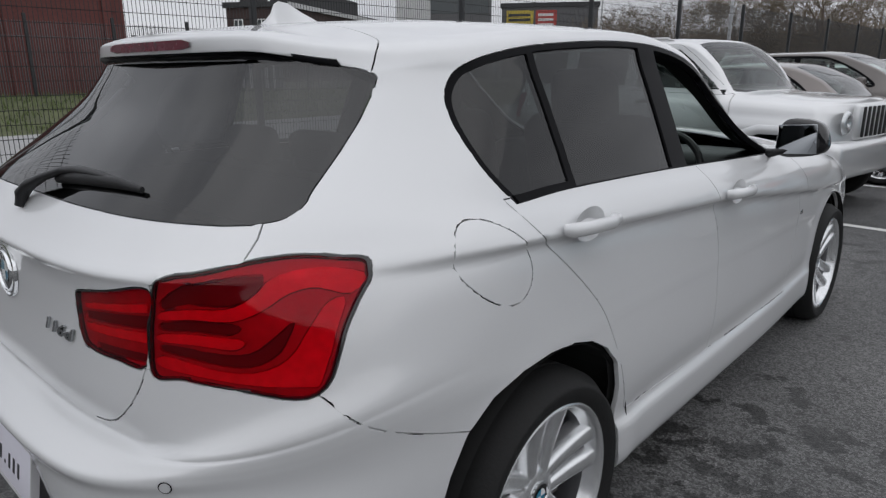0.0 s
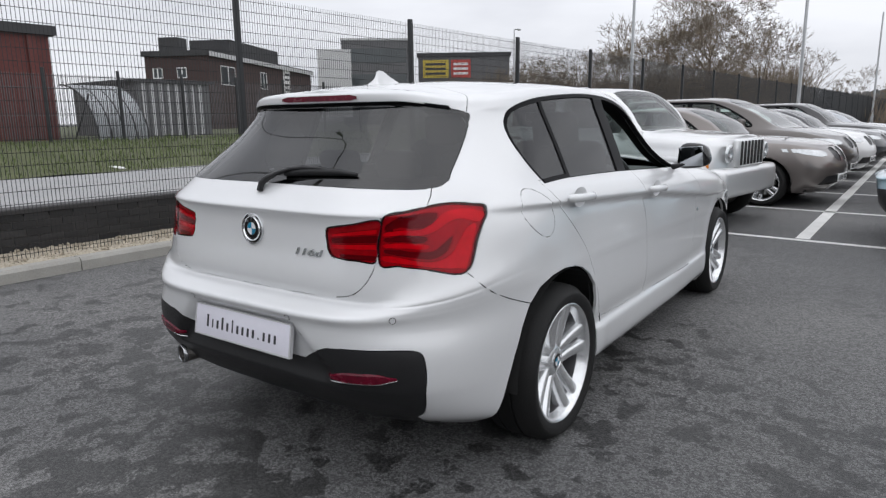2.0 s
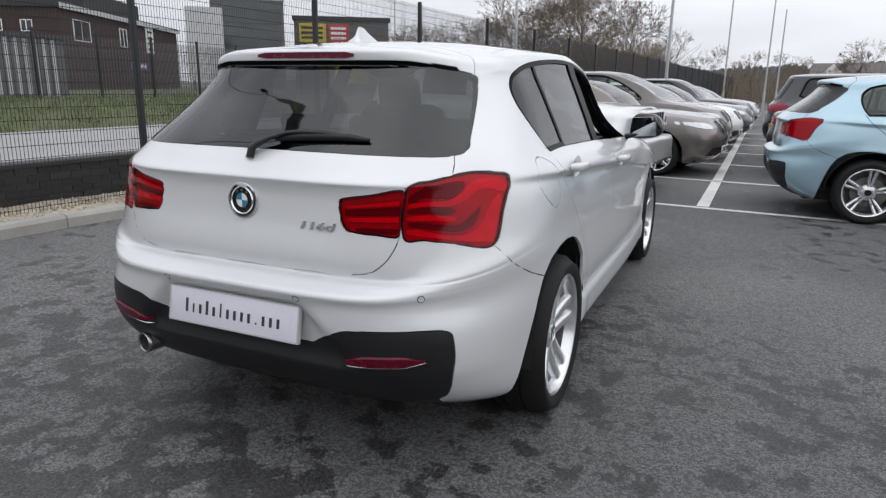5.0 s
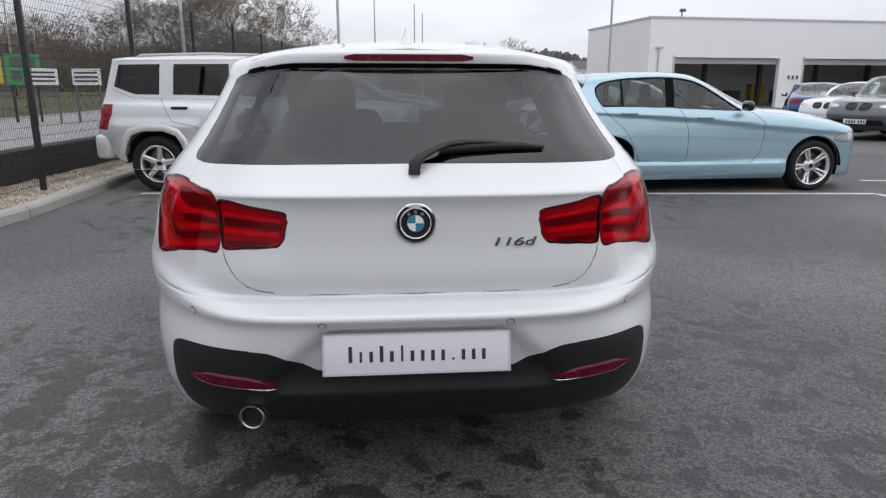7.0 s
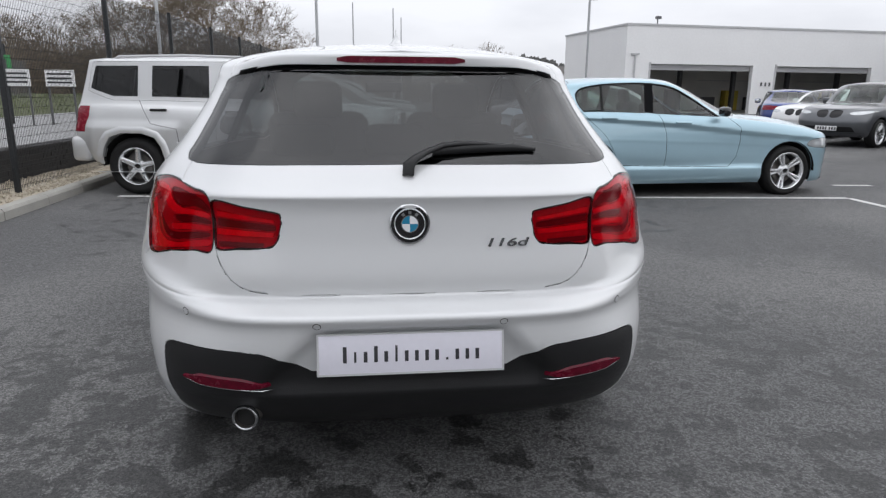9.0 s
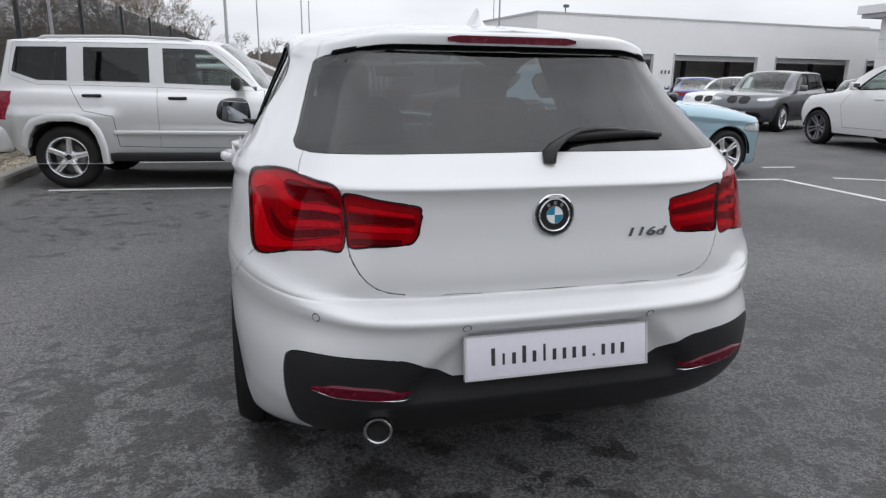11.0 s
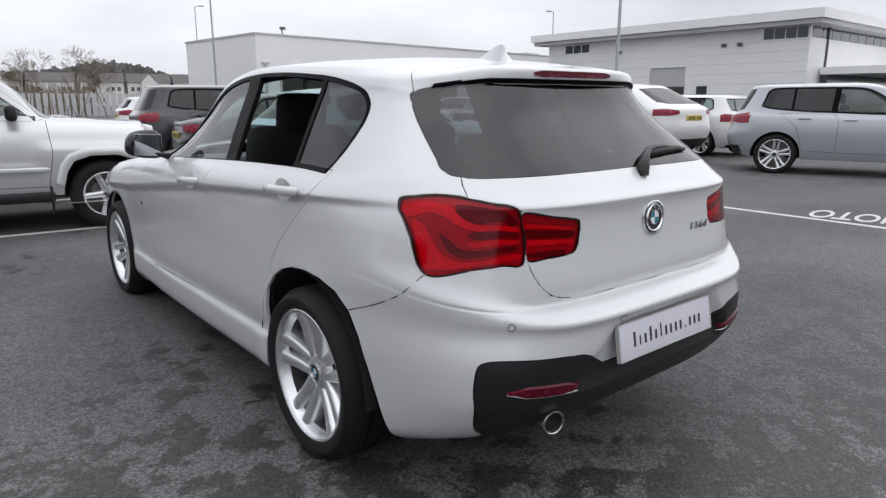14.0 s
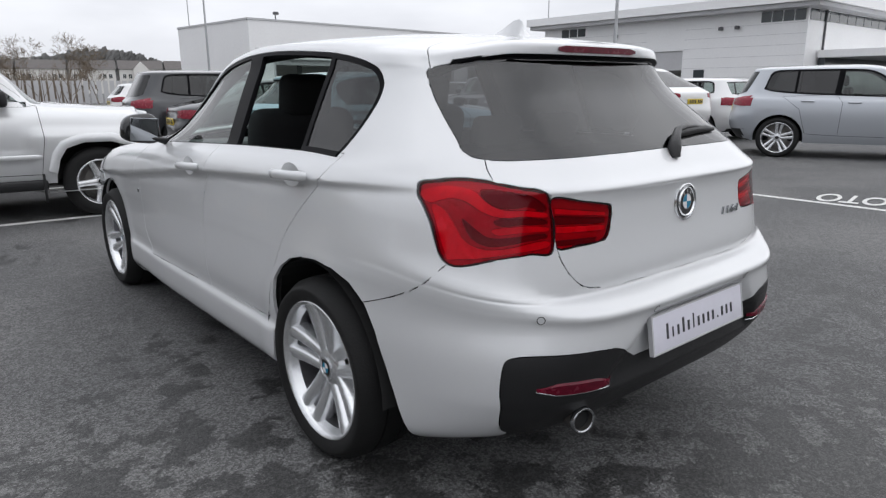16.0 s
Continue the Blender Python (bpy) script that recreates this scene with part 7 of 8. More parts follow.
def stretch_cabin(car):
    """This car's cabin sits further forward over the same wheelbase."""
    f = pchip([0.0, 0.3, 0.68, 1.61, 2.44, 2.84, 3.16, 3.95, 4.36], [0.0, 0.31, 0.76, 1.71, 2.54, 2.92, 3.19, 3.92, 4.20])
    seen = set()
    for o in car.children:
        if o.name.startswith(("wheel", "seat", "headrest", "dashboard")):
            continue
        if o.matrix_local.translation.length > 0.5:
            o.location.y = float(f(o.location.y))
        elif o.data is not None and o.data.name not in seen:
            seen.add(o.data.name)
            co = np.empty(len(o.data.vertices) * 3)
            o.data.vertices.foreach_get("co", co)
            co = co.reshape(-1, 3)
            co[:, 1] = np.where(co[:, 1] > 0, f(co[:, 1]), co[:, 1])
            o.data.vertices.foreach_set("co", co.ravel())
            o.data.update()


stretch_cabin(blue)

WHEEL_BIG = wheel_set("double", 0.355, 0.265, 0.235)
KINDS = {k: simple_vehicle(k) for k in ("suv", "coupe_suv", "saloon", "mpv", "hatch")}
PARKED = [
    ("estate_car", "saloon", "bronze-grey metallic car with its nose to the lane", (-3.45, 10.15, -7), P_BROWN, M_ALLOY),
    ("people_carrier", "mpv", "dark bronze people carrier with silver window trim", (-3.35, 12.6, -7), P_MPV, M_ALLOY),
    ("hatchback", "hatch", "plain white hatchback parked in the row", (-3.0, 15.1, -7), P_WHITE, M_ALLOY_DARK),
    ("saloon_car", "saloon", "dark grey saloon parked in the row", (-3.1, 17.5, -7), P_DARK, M_ALLOY),
    ("sport_utility", "suv", "black sport utility car with silver roof rails", (-2.9, 20.0, -7), P_BLACK, M_ALLOY),
    ("hatchback", "hatch", "silver hatchback far down the row", (-2.6, 24.8, -7), P_LIGHT, M_ALLOY),
    ("saloon_car", "saloon", "dark grey saloon with red tail lamps", (1.75, 10.35, -7), P_DARK, M_ALLOY),
    ("sport_utility", "suv", "dark grey sport utility car with red tail lamps", (1.70, 12.9, -7), P_DARK, M_ALLOY_DARK),
    ("sport_utility", "suv", "silver sport utility car in the far row", (6.4, 27.5, 0), P_LIGHT, M_ALLOY),
    ("hatchback", "hatch", "small white hatchback in the far row", (4.1, 24.0, -5), P_WHITE, M_ALLOY),
    ("saloon_car", "saloon", "deep blue saloon seen from its tail", (13.2, 17.8, 60), P_DEEPBLUE, M_ALLOY),
    ("saloon_car", "saloon", "dark green-grey saloon in the middle row", (19.8, 21.8, -150), P_DARK, M_ALLOY),
    ("hatchback", "hatch", "white hatchback in the middle row", (16.4, 18.9, -152), P_WHITE, M_ALLOY),
    ("sport_utility", "suv", "mid-grey sport utility car facing the lane", (15.2, 15.7, -152), P_GREY, M_ALLOY),
    ("saloon_car", "saloon", "black saloon facing the lane", (16.9, 13.9, -152), P_BLACK, M_ALLOY),
    ("coupe_car", "coupe_suv", "white coupe-backed sport utility car with dark bumper", (11.24, 6.40, 85), P_WHITE, M_ALLOY_DARK),
    ("sport_utility", "suv", "light silver sport utility car with alloy wheels", (10.85, 5.40, -70), P_LIGHT, M_ALLOY),
    ("hatchback", "hatch", "white hatchback behind the silver one", (13.6, 6.2, 85), P_WHITE, M_ALLOY),
    ("saloon_car", "saloon", "white saloon parked by the showroom", (22.0, 13.5, 150), P_WHITE, M_ALLOY),
]
BUILT = {}
for nm, kind, label, (cx, cy, head), coat, rim in PARKED:
    wh = WHEEL_BIG if kind in ("suv", "coupe_suv") else WHEEL_DOUBLE
    key = (kind,)
    if key in BUILT:
        first, old_coat, old_rim = BUILT[key]
        car = copy_thing(first, facing(cx, cy, head))
        car.name = nm
        tagged(car, label, "car", ROW)
        for o in car.children_recursive:
            for s in o.material_slots:
                if s.material in (old_coat, old_rim):
                    new_mat = coat if s.material == old_coat else rim
                    s.link = "OBJECT"
                    s.material = new_mat
    else:
        car, _S, _t = build_car(nm, label, facing(cx, cy, head), KINDS[kind], coat, rim, wh)
        BUILT[key] = (car, coat, rim)

# ---------------------------------------------------------------- beyond the fence
def build_far_side():
    def strip(name, xs, zs, material, label, y0=-60, y1=160, n=60, rough=0.0):
        verts, faces = [], []
        ys = np.linspace(y0, y1, n)
        for y in ys:
            for x, z in zip(xs, zs):
                verts.append((x, y, z + rough * noise.noise(Vector((x * 0.7, y * 0.7, 3)))))
        w = len(xs)
        for j in range(n - 1):
            for i in range(w - 1):
                faces.append((j * w + i, j * w + i + 1, (j + 1) * w + i + 1, (j + 1) * w + i))
        ob = new(name, mesh_of(name, verts, faces, material, True))
        return tagged(ob, label, "ground", kind="structure")
    strip("road", [-15.4, -5.6], [0.008, 0.008], M_PAVE, "pale grey tarmac path behind the wall")
    strip("bank", [-110, -40, -24, -21, -19.4, -17.8, -16.4, -15.3], [0.7, 0.7, 0.68, 0.66, 0.52, 0.33, 0.14, 0.0], M_GRASS_SOIL, "low rough grass bank", rough=0.07, n=160)
    rng = np.random.default_rng(11)
    b = Build()
    for _ in range(15000):
        y = rng.uniform(-4, 30) if rng.random() < 0.8 else rng.uniform(30, 60)
        x = rng.uniform(-22.0, -15.3)
        if noise.noise(Vector((x * 0.8, y * 0.8, 0))) < -0.25 and rng.random() < 0.7:
            continue
        z = float(np.interp(x, [-21, -19.4, -17.8, -16.4, -15.3], [0.66, 0.52, 0.33, 0.14, 0.0])) + 0.07 * noise.noise(Vector((x * 0.7, y * 0.7, 3)))
        h = rng.uniform(0.06, 0.20)
        a = rng.uniform(0, 6.28)
        dx, dy = math.cos(a) * 0.018, math.sin(a) * 0.018
        lx, ly = rng.uniform(-0.07, 0.07, 2)
        b.add([(x - dx, y - dy, z - 0.03), (x + dx, y + dy, z - 0.03), (x + lx, y + ly, z + h)], [(0, 1, 2)])
    ob = new("grass", mesh_of("grass", b.v, b.f, M_GRASS))
    tagged(ob, "rough tufts of winter grass on the bank", "grass", kind="stuff")
    lit = Build()
    lit.block(-0.22, -0.10, 0, 0.20, 0.06, 0.05, 0.02, pose(0, 0, 0, 4, 6, 30))
    lit.block(-0.02, -0.02, 0, 0.30, 0.14, 0.04, 0.015, pose(0, 0, 0.02, -8, 3, -20))
    ob = new("litter", lit.mesh("litter", M_LITTER))
    ob.matrix_world = pose(-15.9, 8.2, 0.05)
    tagged(ob, "crumpled white litter lying on the grass edge", "litter")


build_far_side()


def build_light_block():
    # added, never in view: keeps low sky light off the hatchback's tail
    wall = new("wall_south", Build().box(-5.2, -13.3, 0, 42, -13.0, 3.4).mesh("wall_south", M_CLAD_DARK))
    tagged(wall, "plain dark wall added out of view to block low light from behind", "wall", kind="structure")


build_light_block()


def build_second_fence():
    panel = fence_panel(2.5, 2.35, 0.07, 0.010)
    panel.materials[0] = M_FENCE_GREY
    post = Build().block(-0.045, -0.045, 0, 0.045, 0.045, 2.55, 0.01).mesh("post", M_FENCE)
    paling = Build().rod((0, 0, 0.06), (0, 0, 2.35), 0.010, sides=4).mesh("paling", M_FENCE_GREY)
    rail = Build().rod((0.006, 0, 0), (0.006, 2.5, 0), 0.011, sides=4).mesh("rail", M_FENCE_GREY)
    for k in range(-3, 16):
        f = thing("palisade_panel", "grey steel palisade fence panel on the bank", "fence", pose(-21.6, 4.0 + 2.55 * k, 0.55), "palisade fence on the bank")
        part("post", post, f)
        if 0 <= k < 8:
            for i in range(1, 35):
                part("paling", paling, f).matrix_local = pose(0, i * 2.5 / 35, 0)
            for z in (0.1, 1.0, 1.9):
                part("rail", rail, f).matrix_local = pose(0, 0, z)
        else:
            tagged(part("palisade", panel, f), kind="stuff")


build_second_fence()


def wall_box(parent, name, x0, y0, z0, x1, y1, z1, mat):
    return part(name, Build().box(x0, y0, z0, x1, y1, z1).mesh(name, mat), parent)


def window_in(parent, x, y, z, w, h, axis, out, frame=M_SIGN_WHITE):
    """A window standing 3 cm proud of a wall that looks along out on that axis."""
    b, g = Build(), Build()
    for a0, a1, c0, c1 in ((-w / 2, w / 2, -h / 2, -h / 2 + 0.07), (-w / 2, w / 2, h / 2 - 0.07, h / 2), (-w / 2, -w / 2 + 0.07, -h / 2, h / 2), (w / 2 - 0.07, w / 2, -h / 2, h / 2), (-0.035, 0.035, -h / 2, h / 2)):
        if axis == "x":
            b.box(x, y + a0, z + c0, x + out * 0.06, y + a1, z + c1)
        else:
            b.box(x + a0, y, z + c0, x + a1, y + out * 0.06, z + c1)
    if axis == "x":
        g.box(x, y - w / 2 + 0.02, z - h / 2 + 0.02, x + out * 0.02, y + w / 2 - 0.02, z + h / 2 - 0.02)
    else:
        g.box(x - w / 2 + 0.02, y, z - h / 2 + 0.02, x + w / 2 - 0.02, y + out * 0.02, z + h / 2 - 0.02)
    win = part("window", b.mesh("window", frame), parent)
    part("pane", g.mesh("pane", M_FAR_GLASS), win)
    return win


def build_left_buildings():
    red = thing("brick_building", "plain red-brown brick building with a dark flat roof edge", "building")
    wall_box(red, "wall", -38, -6, 0.4, -23.6, 10.35, 4.35, M_BRICK_RED)
    wall_box(red, "roof", -38.2, -6.2, 4.35, -23.4, 10.55, 4.68, M_ROOF_DARK)
    for k in range(5):
        wall_box(red, "brick_pier", -23.6, 9.9 - 3.1 * k - 0.3, 0.4, -23.5, 9.9 - 3.1 * k, 4.34, M_BRICK_RED)
    # curved shelter
    sh = thing("bike_shelter", "curved clear-roofed shelter with a dark frame", "shelter")
    n = 12
    for k in range(5):
        y = 10.9 + 0.48 * k
        pts = [(-21.9 - 2.5 + 2.5 * math.sin(math.pi / 2 * i / n), y, 0.6 + 2.1 * math.cos(math.pi / 2 * i / n)) for i in range(n + 1)]
        part("hoop", sweep(pts, [0.035] * (n + 1), 6).mesh("hoop", M_FENCE), sh)
    vs, fs = [], []
    for y in (10.9, 12.82):
        for i in range(n + 1):
            vs.append((-21.9 - 2.5 + 2.5 * math.sin(math.pi / 2 * i / n), y, 0.62 + 2.1 * math.cos(math.pi / 2 * i / n)))
    for i in range(n):
        fs.append((i, i + 1, n + 2 + i, n + 1 + i))
    part("canopy", mesh_of("canopy", vs, fs, M_GLASS_CURVE, True), sh, "milky clear canopy")
    part("brace", Build().rod((-23.6, 10.9, 0.7), (-22.3, 10.9, 2.3), 0.035, sides=6).mesh("brace", M_FENCE), sh)
    # a pale boarded store between
    st = thing("store_shed", "low grey sheet-clad store behind the fence", "building")
    wall_box(st, "wall", -31, 14.6, 0.5, -25.5, 18.2, 3.0, M_FENCE_GREY)
    for k in range(8):
        wall_box(st, "rib", -25.5, 14.8 + 0.4 * k, 0.55, -25.44, 14.95 + 0.4 * k, 2.95, M_CLAD_GREY)
    wall_box(st, "roof", -31.2, 14.4, 3.0, -25.3, 18.4, 3.12, M_ROOF_DARK)
    # two-storey brick block
    m = pose(-42.7, 30.7, 0, 0, 0, 27.8)
    bl = thing("brick_block", "two-storey brown brick block with white windows and a flat roof", "building", m)
    wall_box(bl, "wall", -5.2, 0.0, 0.3, 0.0, 24.0, 6.25, M_BRICK_BROWN)
    wall_box(bl, "roof", -5.4, -0.2, 6.25, 0.2, 24.2, 6.65, M_ROOF_DARK)
    wall_box(bl, "fascia", 0.2, -0.25, 6.2, 0.26, 24.2, 6.55, M_CLAD_GREY)
    wall_box(bl, "plant_room", -4.6, 6.0, 6.65, -1.0, 17.0, 8.1, M_ROOF_DARK)
    wall_box(bl, "vent_box", -4.2, 0.4, 6.65, -2.6, 1.8, 7.7, M_ROOF_DARK)
    for y in (3.2, 10.5):
        window_in(bl, 0.0, y, 4.9, 2.6 if y < 5 else 1.4, 1.5, "x", 1)
    for x in (-4.2, -2.2):
        window_in(bl, x, 0.0, 5.0, 0.8, 0.8, "y", -1)
    wall_box(bl, "sign_board", 0.0, 15.5, 3.9, 0.08, 17.2, 6.3, M_SIGN_WHITE)
    for k in range(4):
        wall_box(bl, "sign_bar", 0.08, 15.8, 4.2 + 0.5 * k, 0.10, 16.9, 4.4 + 0.5 * k, M_INK)
    wall_box(bl, "sign_strip", 0.0, 11.5, 2.4, 0.06, 15.2, 3.0, M_SIGN_BLUE)
    for k in range(6):
        wall_box(bl, "sign_bar", 0.06, 11.8 + 0.55 * k, 2.55, 0.08, 12.15 + 0.55 * k, 2.85, M_SIGN_WHITE)
    # hoarding and sheds behind
    ho = thing("hoarding", "tall pale hoarding panel on a frame", "hoarding", pose(-41, 40.5, 0, 0, 0, -46))
    wall_box(ho, "board", 0, 0, 1.5, 0.2, 2.9, 7.3, M_CLAD_GREY)
    wall_box(ho, "leg", -0.1, 0.3, 0.3, 0.0, 0.5, 6.0, M_FENCE_GREY)
    wall_box(ho, "leg", -0.1, 2.4, 0.3, 0.0, 2.6, 6.0, M_FENCE_GREY)
    of = thing("office_block", "grey office block with bands of dark glass", "building", pose(-53.3, 56.4, 0, 0, 0, -49))
    wall_box(of, "wall", -8, 0, 0.3, 0, 7.8, 10.3, M_CLAD_DARK)
    for k in range(3):
        wall_box(of, "window_band", 0.0, 0.3, 2.0 + 2.9 * k, 0.05, 7.5, 3.6 + 2.9 * k, M_FAR_GLASS)
    wall_box(of, "roof", -8.1, -0.1, 10.3, 0.1, 7.9, 10.55, M_CLAD_GREY)
    sg = thing("shop_shed", "long dark shed with yellow and red signs", "building", pose(-52.6, 70.2, 0, 0, 0, -56.5))
    wall_box(sg, "wall", -10, 0, 0.3, 0, 12, 9.3, M_CLAD_DARK)
    wall_box(sg, "roof", -10.2, -0.2, 9.3, 0.2, 12.2, 9.8, M_ROOF_DARK)
    for y, w, mat in ((0.6, 3.4, M_SIGN_YELLOW), (4.3, 2.6, M_SIGN_RED)):
        wall_box(sg, "sign", 0.0, y, 6.6, 0.1, y + w, 8.9, mat)
        for k in range(3):
            wall_box(sg, "sign_bar", 0.1, y + 0.3, 7.0 + 0.6 * k, 0.13, y + w - 0.4, 7.3 + 0.6 * k, M_INK if mat == M_SIGN_YELLOW else M_SIGN_WHITE)
    # a rough stand-in for a green machine, made of boards, and notice boards by the path
    gm = thing("sign_board", "green and orange frame and board on dark posts, standing in for a green machine", "sign", pose(-13.2, 23.0, 0, 0, 0, 25))
    for x0, z0, x1, z1 in ((0, 1.30, 1.05, 1.42), (0, 2.2, 1.05, 2.34), (0, 1.42, 0.14, 2.2), (0.91, 1.42, 1.05, 2.2), (0.14, 1.78, 0.91, 1.88), (0.45, 1.42, 0.56, 1.78)):
        wall_box(gm, "green_bar", x0, -0.04, z0, x1, 0.04, z1, M_SIGN_GREEN)
    wall_box(gm, "dark_panel", 0.14, 0.0, 1.42, 0.91, 0.03, 2.2, M_CLAD_DARK)
    wall_box(gm, "side_board", -1.5, -0.04, 1.35, -0.1, 0.04, 2.3, M_SIGN_YELLOW)
    for x in (-1.3, 0.1, 0.85):
        wall_box(gm, "post", x, 0.04, 0, x + 0.08, 0.12, 2.7, M_FENCE)
    for x, y in ((-11.6, 22.2), (-10.4, 22.7)):
        wsn = thing("notice_board", "small white notice board on two posts", "sign", pose(x, y, 0, 0, 0, 12))
        wall_box(wsn, "board", -0.45, -0.02, 1.3, 0.45, 0.02, 1.85, M_SIGN_WHITE)
        for k in range(3):
            wall_box(wsn, "notice_bar", -0.38, -0.03, 1.40 + 0.14 * k, 0.36, -0.02, 1.46 + 0.14 * k, M_INK)
        for dx in (-0.4, 0.34):
            wall_box(wsn, "post", dx, 0.02, 0, dx + 0.06, 0.08, 1.8, M_FENCE_GREY)


build_left_buildings()


# ---------------------------------------------------------------- trees
def tree_meshes(seed, height, spread, twigs=5, levels=6):
    rng = np.random.default_rng(seed)
    trunk, crown = Build(), Build()

    def grow(p, d, length, r, lv):
        steps = 3
        q = Vector(p)
        dd = Vector(d)
        for k in range(steps):
            nd = (dd + Vector(rng.normal(0, 0.16, 3)) + Vector((0, 0, 0.06))).normalized()
            e = q + nd * (length / steps)
            r2 = r * (0.86 if k < steps - 1 else 0.72)
            (trunk if lv < 2 else crown).rod(q, e, r, r2, sides=6 if lv < 2 else 3, cap=False)
            q, dd, r = e, nd, r2
        if lv >= levels:
            for _ in range(3):
                e = q + (dd + Vector(rng.normal(0, 0.55, 3))).normalized() * length * rng.uniform(0.5, 1.0)
                crown.rod(q, e, 0.014, 0.006, sides=3, cap=False)
            return
        n = 3 if lv < 2 else (3 if rng.random() < 0.6 else 2)
        if lv == 0:
            n = 4
        for _ in range(n):
            side = Vector(rng.normal(0, 1, 3))
            side = (side - dd * side.dot(dd)).normalized()
            ang = rng.uniform(0.35, 0.85) * spread
            nd = (dd * math.cos(ang) + side * math.sin(ang)).normalized()
            grow(q, nd, length * rng.uniform(0.62, 0.86), max(r * 0.72, 0.012), lv + 1)
    grow((0, 0, 0), (0, 0, 1), height * 0.24, height * 0.024, 0)
    return trunk.mesh("trunk", M_BARK), crown.mesh("crown", M_TWIG)


def plant_trees():
    kinds = [tree_meshes(3, 13.5, 1.12, levels=7), tree_meshes(8, 11.0, 1.15), tree_meshes(15, 8.5, 0.8)]
    spots = [(-12.6, 67, 0, 1.25), (-9.0, 70, 1, 1.15), (-16.5, 70, 0, 1.1), (-19.5, 69, 1, 1.2), (-14.5, 73, 1, 1.3), (-23.0, 70, 2, 1.5), (-27.0, 69, 1, 1.0), (-25.3, 74, 1, 1.1), (-29.5, 72, 2, 1.2), (-33.5, 70, 1, 0.95), (-37, 71, 2, 1.1),
             (-21.0, 75, 2, 1.15), (-18.0, 78, 1, 0.9), (-8.0, 88, 2, 1.15), (-4.0, 98, 2, 0.95), (0.5, 104, 2, 0.9), (5.0, 112, 2, 0.9), (-41, 74, 1, 0.9),
             (16, 150, 2, 1.1), (22, 152, 2, 1.5), (27, 151, 2, 1.3), (31, 154, 2, 1.6), (9, 140, 2, 1.0), (36, 165, 2, 1.0), (-26.5, 50, 2, 0.7)]
    rng = np.random.default_rng(5)
    for x, y, k, s in spots:
        t = thing("bare_tree", "bare winter tree with a fine crown of twigs", "tree", pose(x, y, 0.0, 0, 0, rng.uniform(0, 360)) @ Matrix.Diagonal((s, s, s, 1)), "bare trees beyond the car park")
        part("trunk", kinds[k][0], t)
        part("crown", kinds[k][1], t)
    # brushwood along the far fence line
    b = Build()
    for k in range(9000):
        y = rng.uniform(58, 120) if k < 3000 else rng.uniform(64, 84)
        x = rng.uniform(-45, 12) + (y - 60) * 0.15 if k < 3000 else rng.uniform(-48, -8)
        h = rng.uniform(1.5, 3.6) + (0.0 if k < 3000 else rng.uniform(1.0, 3.6)) + 1.2 * noise.noise(Vector((x * 0.15, y * 0.15, 0)))
        a = rng.normal(0, 0.5, 2)
        b.rod((x, y, 0), (x + a[0] * h * 0.5, y + a[1] * h * 0.5, h), 0.05, 0.012, sides=3, cap=False)
        b.rod((x, y, h * 0.3), (x - a[1] * h * 0.6, y + a[0] * h * 0.5, h * 0.9), 0.03, 0.01, sides=3, cap=False)
    ob = new("brushwood", b.mesh("brushwood", M_TWIG))
    tagged(ob, "brown leafless brushwood beyond the fence", "shrubs", kind="stuff")


plant_trees()


# ---------------------------------------------------------------- lamp posts
def lamp_post(x, y, h, head=True, r=0.075, face=0.0):
    t = thing("lamp_post", "tall grey steel lighting column", "lamp post", pose(x, y, 0, 0, 0, face), "lighting columns")
    part("column", Build().rod((0, 0, 0), (0, 0, 1.2), r * 1.5, r * 1.5, 10).rod((0, 0, 1.2), (0, 0, h), r, r * 0.65, 10).mesh("column", M_POLE, False), t)
    if head:
        part("arm", sweep([(0, 0, h - 0.02), (0.15, 0, h + 0.06), (0.5, 0, h + 0.08)], [r * 0.5] * 3, 8).mesh("arm", M_POLE), t)
        part("lantern", rounded_box("lantern", 0.40, -0.13, h + 0.02, 1.0, 0.13, h + 0.14, 0.04, M_POLE), t)
    return t


def double_lamp_post(x, y, h, face):
    t = thing("lamp_post", "tall lighting column with two lanterns", "lamp post", pose(x, y, 0, 0, 0, face), "lighting columns")
    part("column", Build().rod((0, 0, 0), (0, 0, 1.4), 0.13, 0.13, 10).rod((0, 0, 1.4), (0, 0, h), 0.09, 0.06, 10).mesh("column", M_POLE, False), t)
    for k in (-1, 1):
        part("arm", sweep([(0, 0, h - 0.05), (0.25 * k, 0, h + 0.12), (0.7 * k, 0, h + 0.22)], [0.05] * 3, 8).mesh("arm", M_POLE), t)
        part("lantern", rounded_box("lantern", 0.0, -0.20, -0.06, 0.95, 0.20, 0.08, 0.05, M_POLE), t).matrix_local = pose(0.62 * k, 0, h + 0.22, 0, -8 if k > 0 else 188, 0)


double_lamp_post(-8.7, 1.2, 11.4, 60)
lamp_post(-8.2, 26.8, 9.0)
lamp_post(-2.2, 30.2, 9.0)
lamp_post(14.3, 41.2, 9.0, face=30)
lamp_post(26.5, 78.0, 11.8, face=-30)
lamp_post(20.7, 15.4, 8.8)
lamp_post(50.5, 45.2, 9.9, face=180)
lamp_post(2.06, 48.2, 7.0, False, 0.06)
lamp_post(2.9, 53.1, 6.9, False, 0.06)
lamp_post(-27.4, 50.9, 8.8, face=90)
lamp_post(-1.0, 62.0, 9.0, False, 0.08)


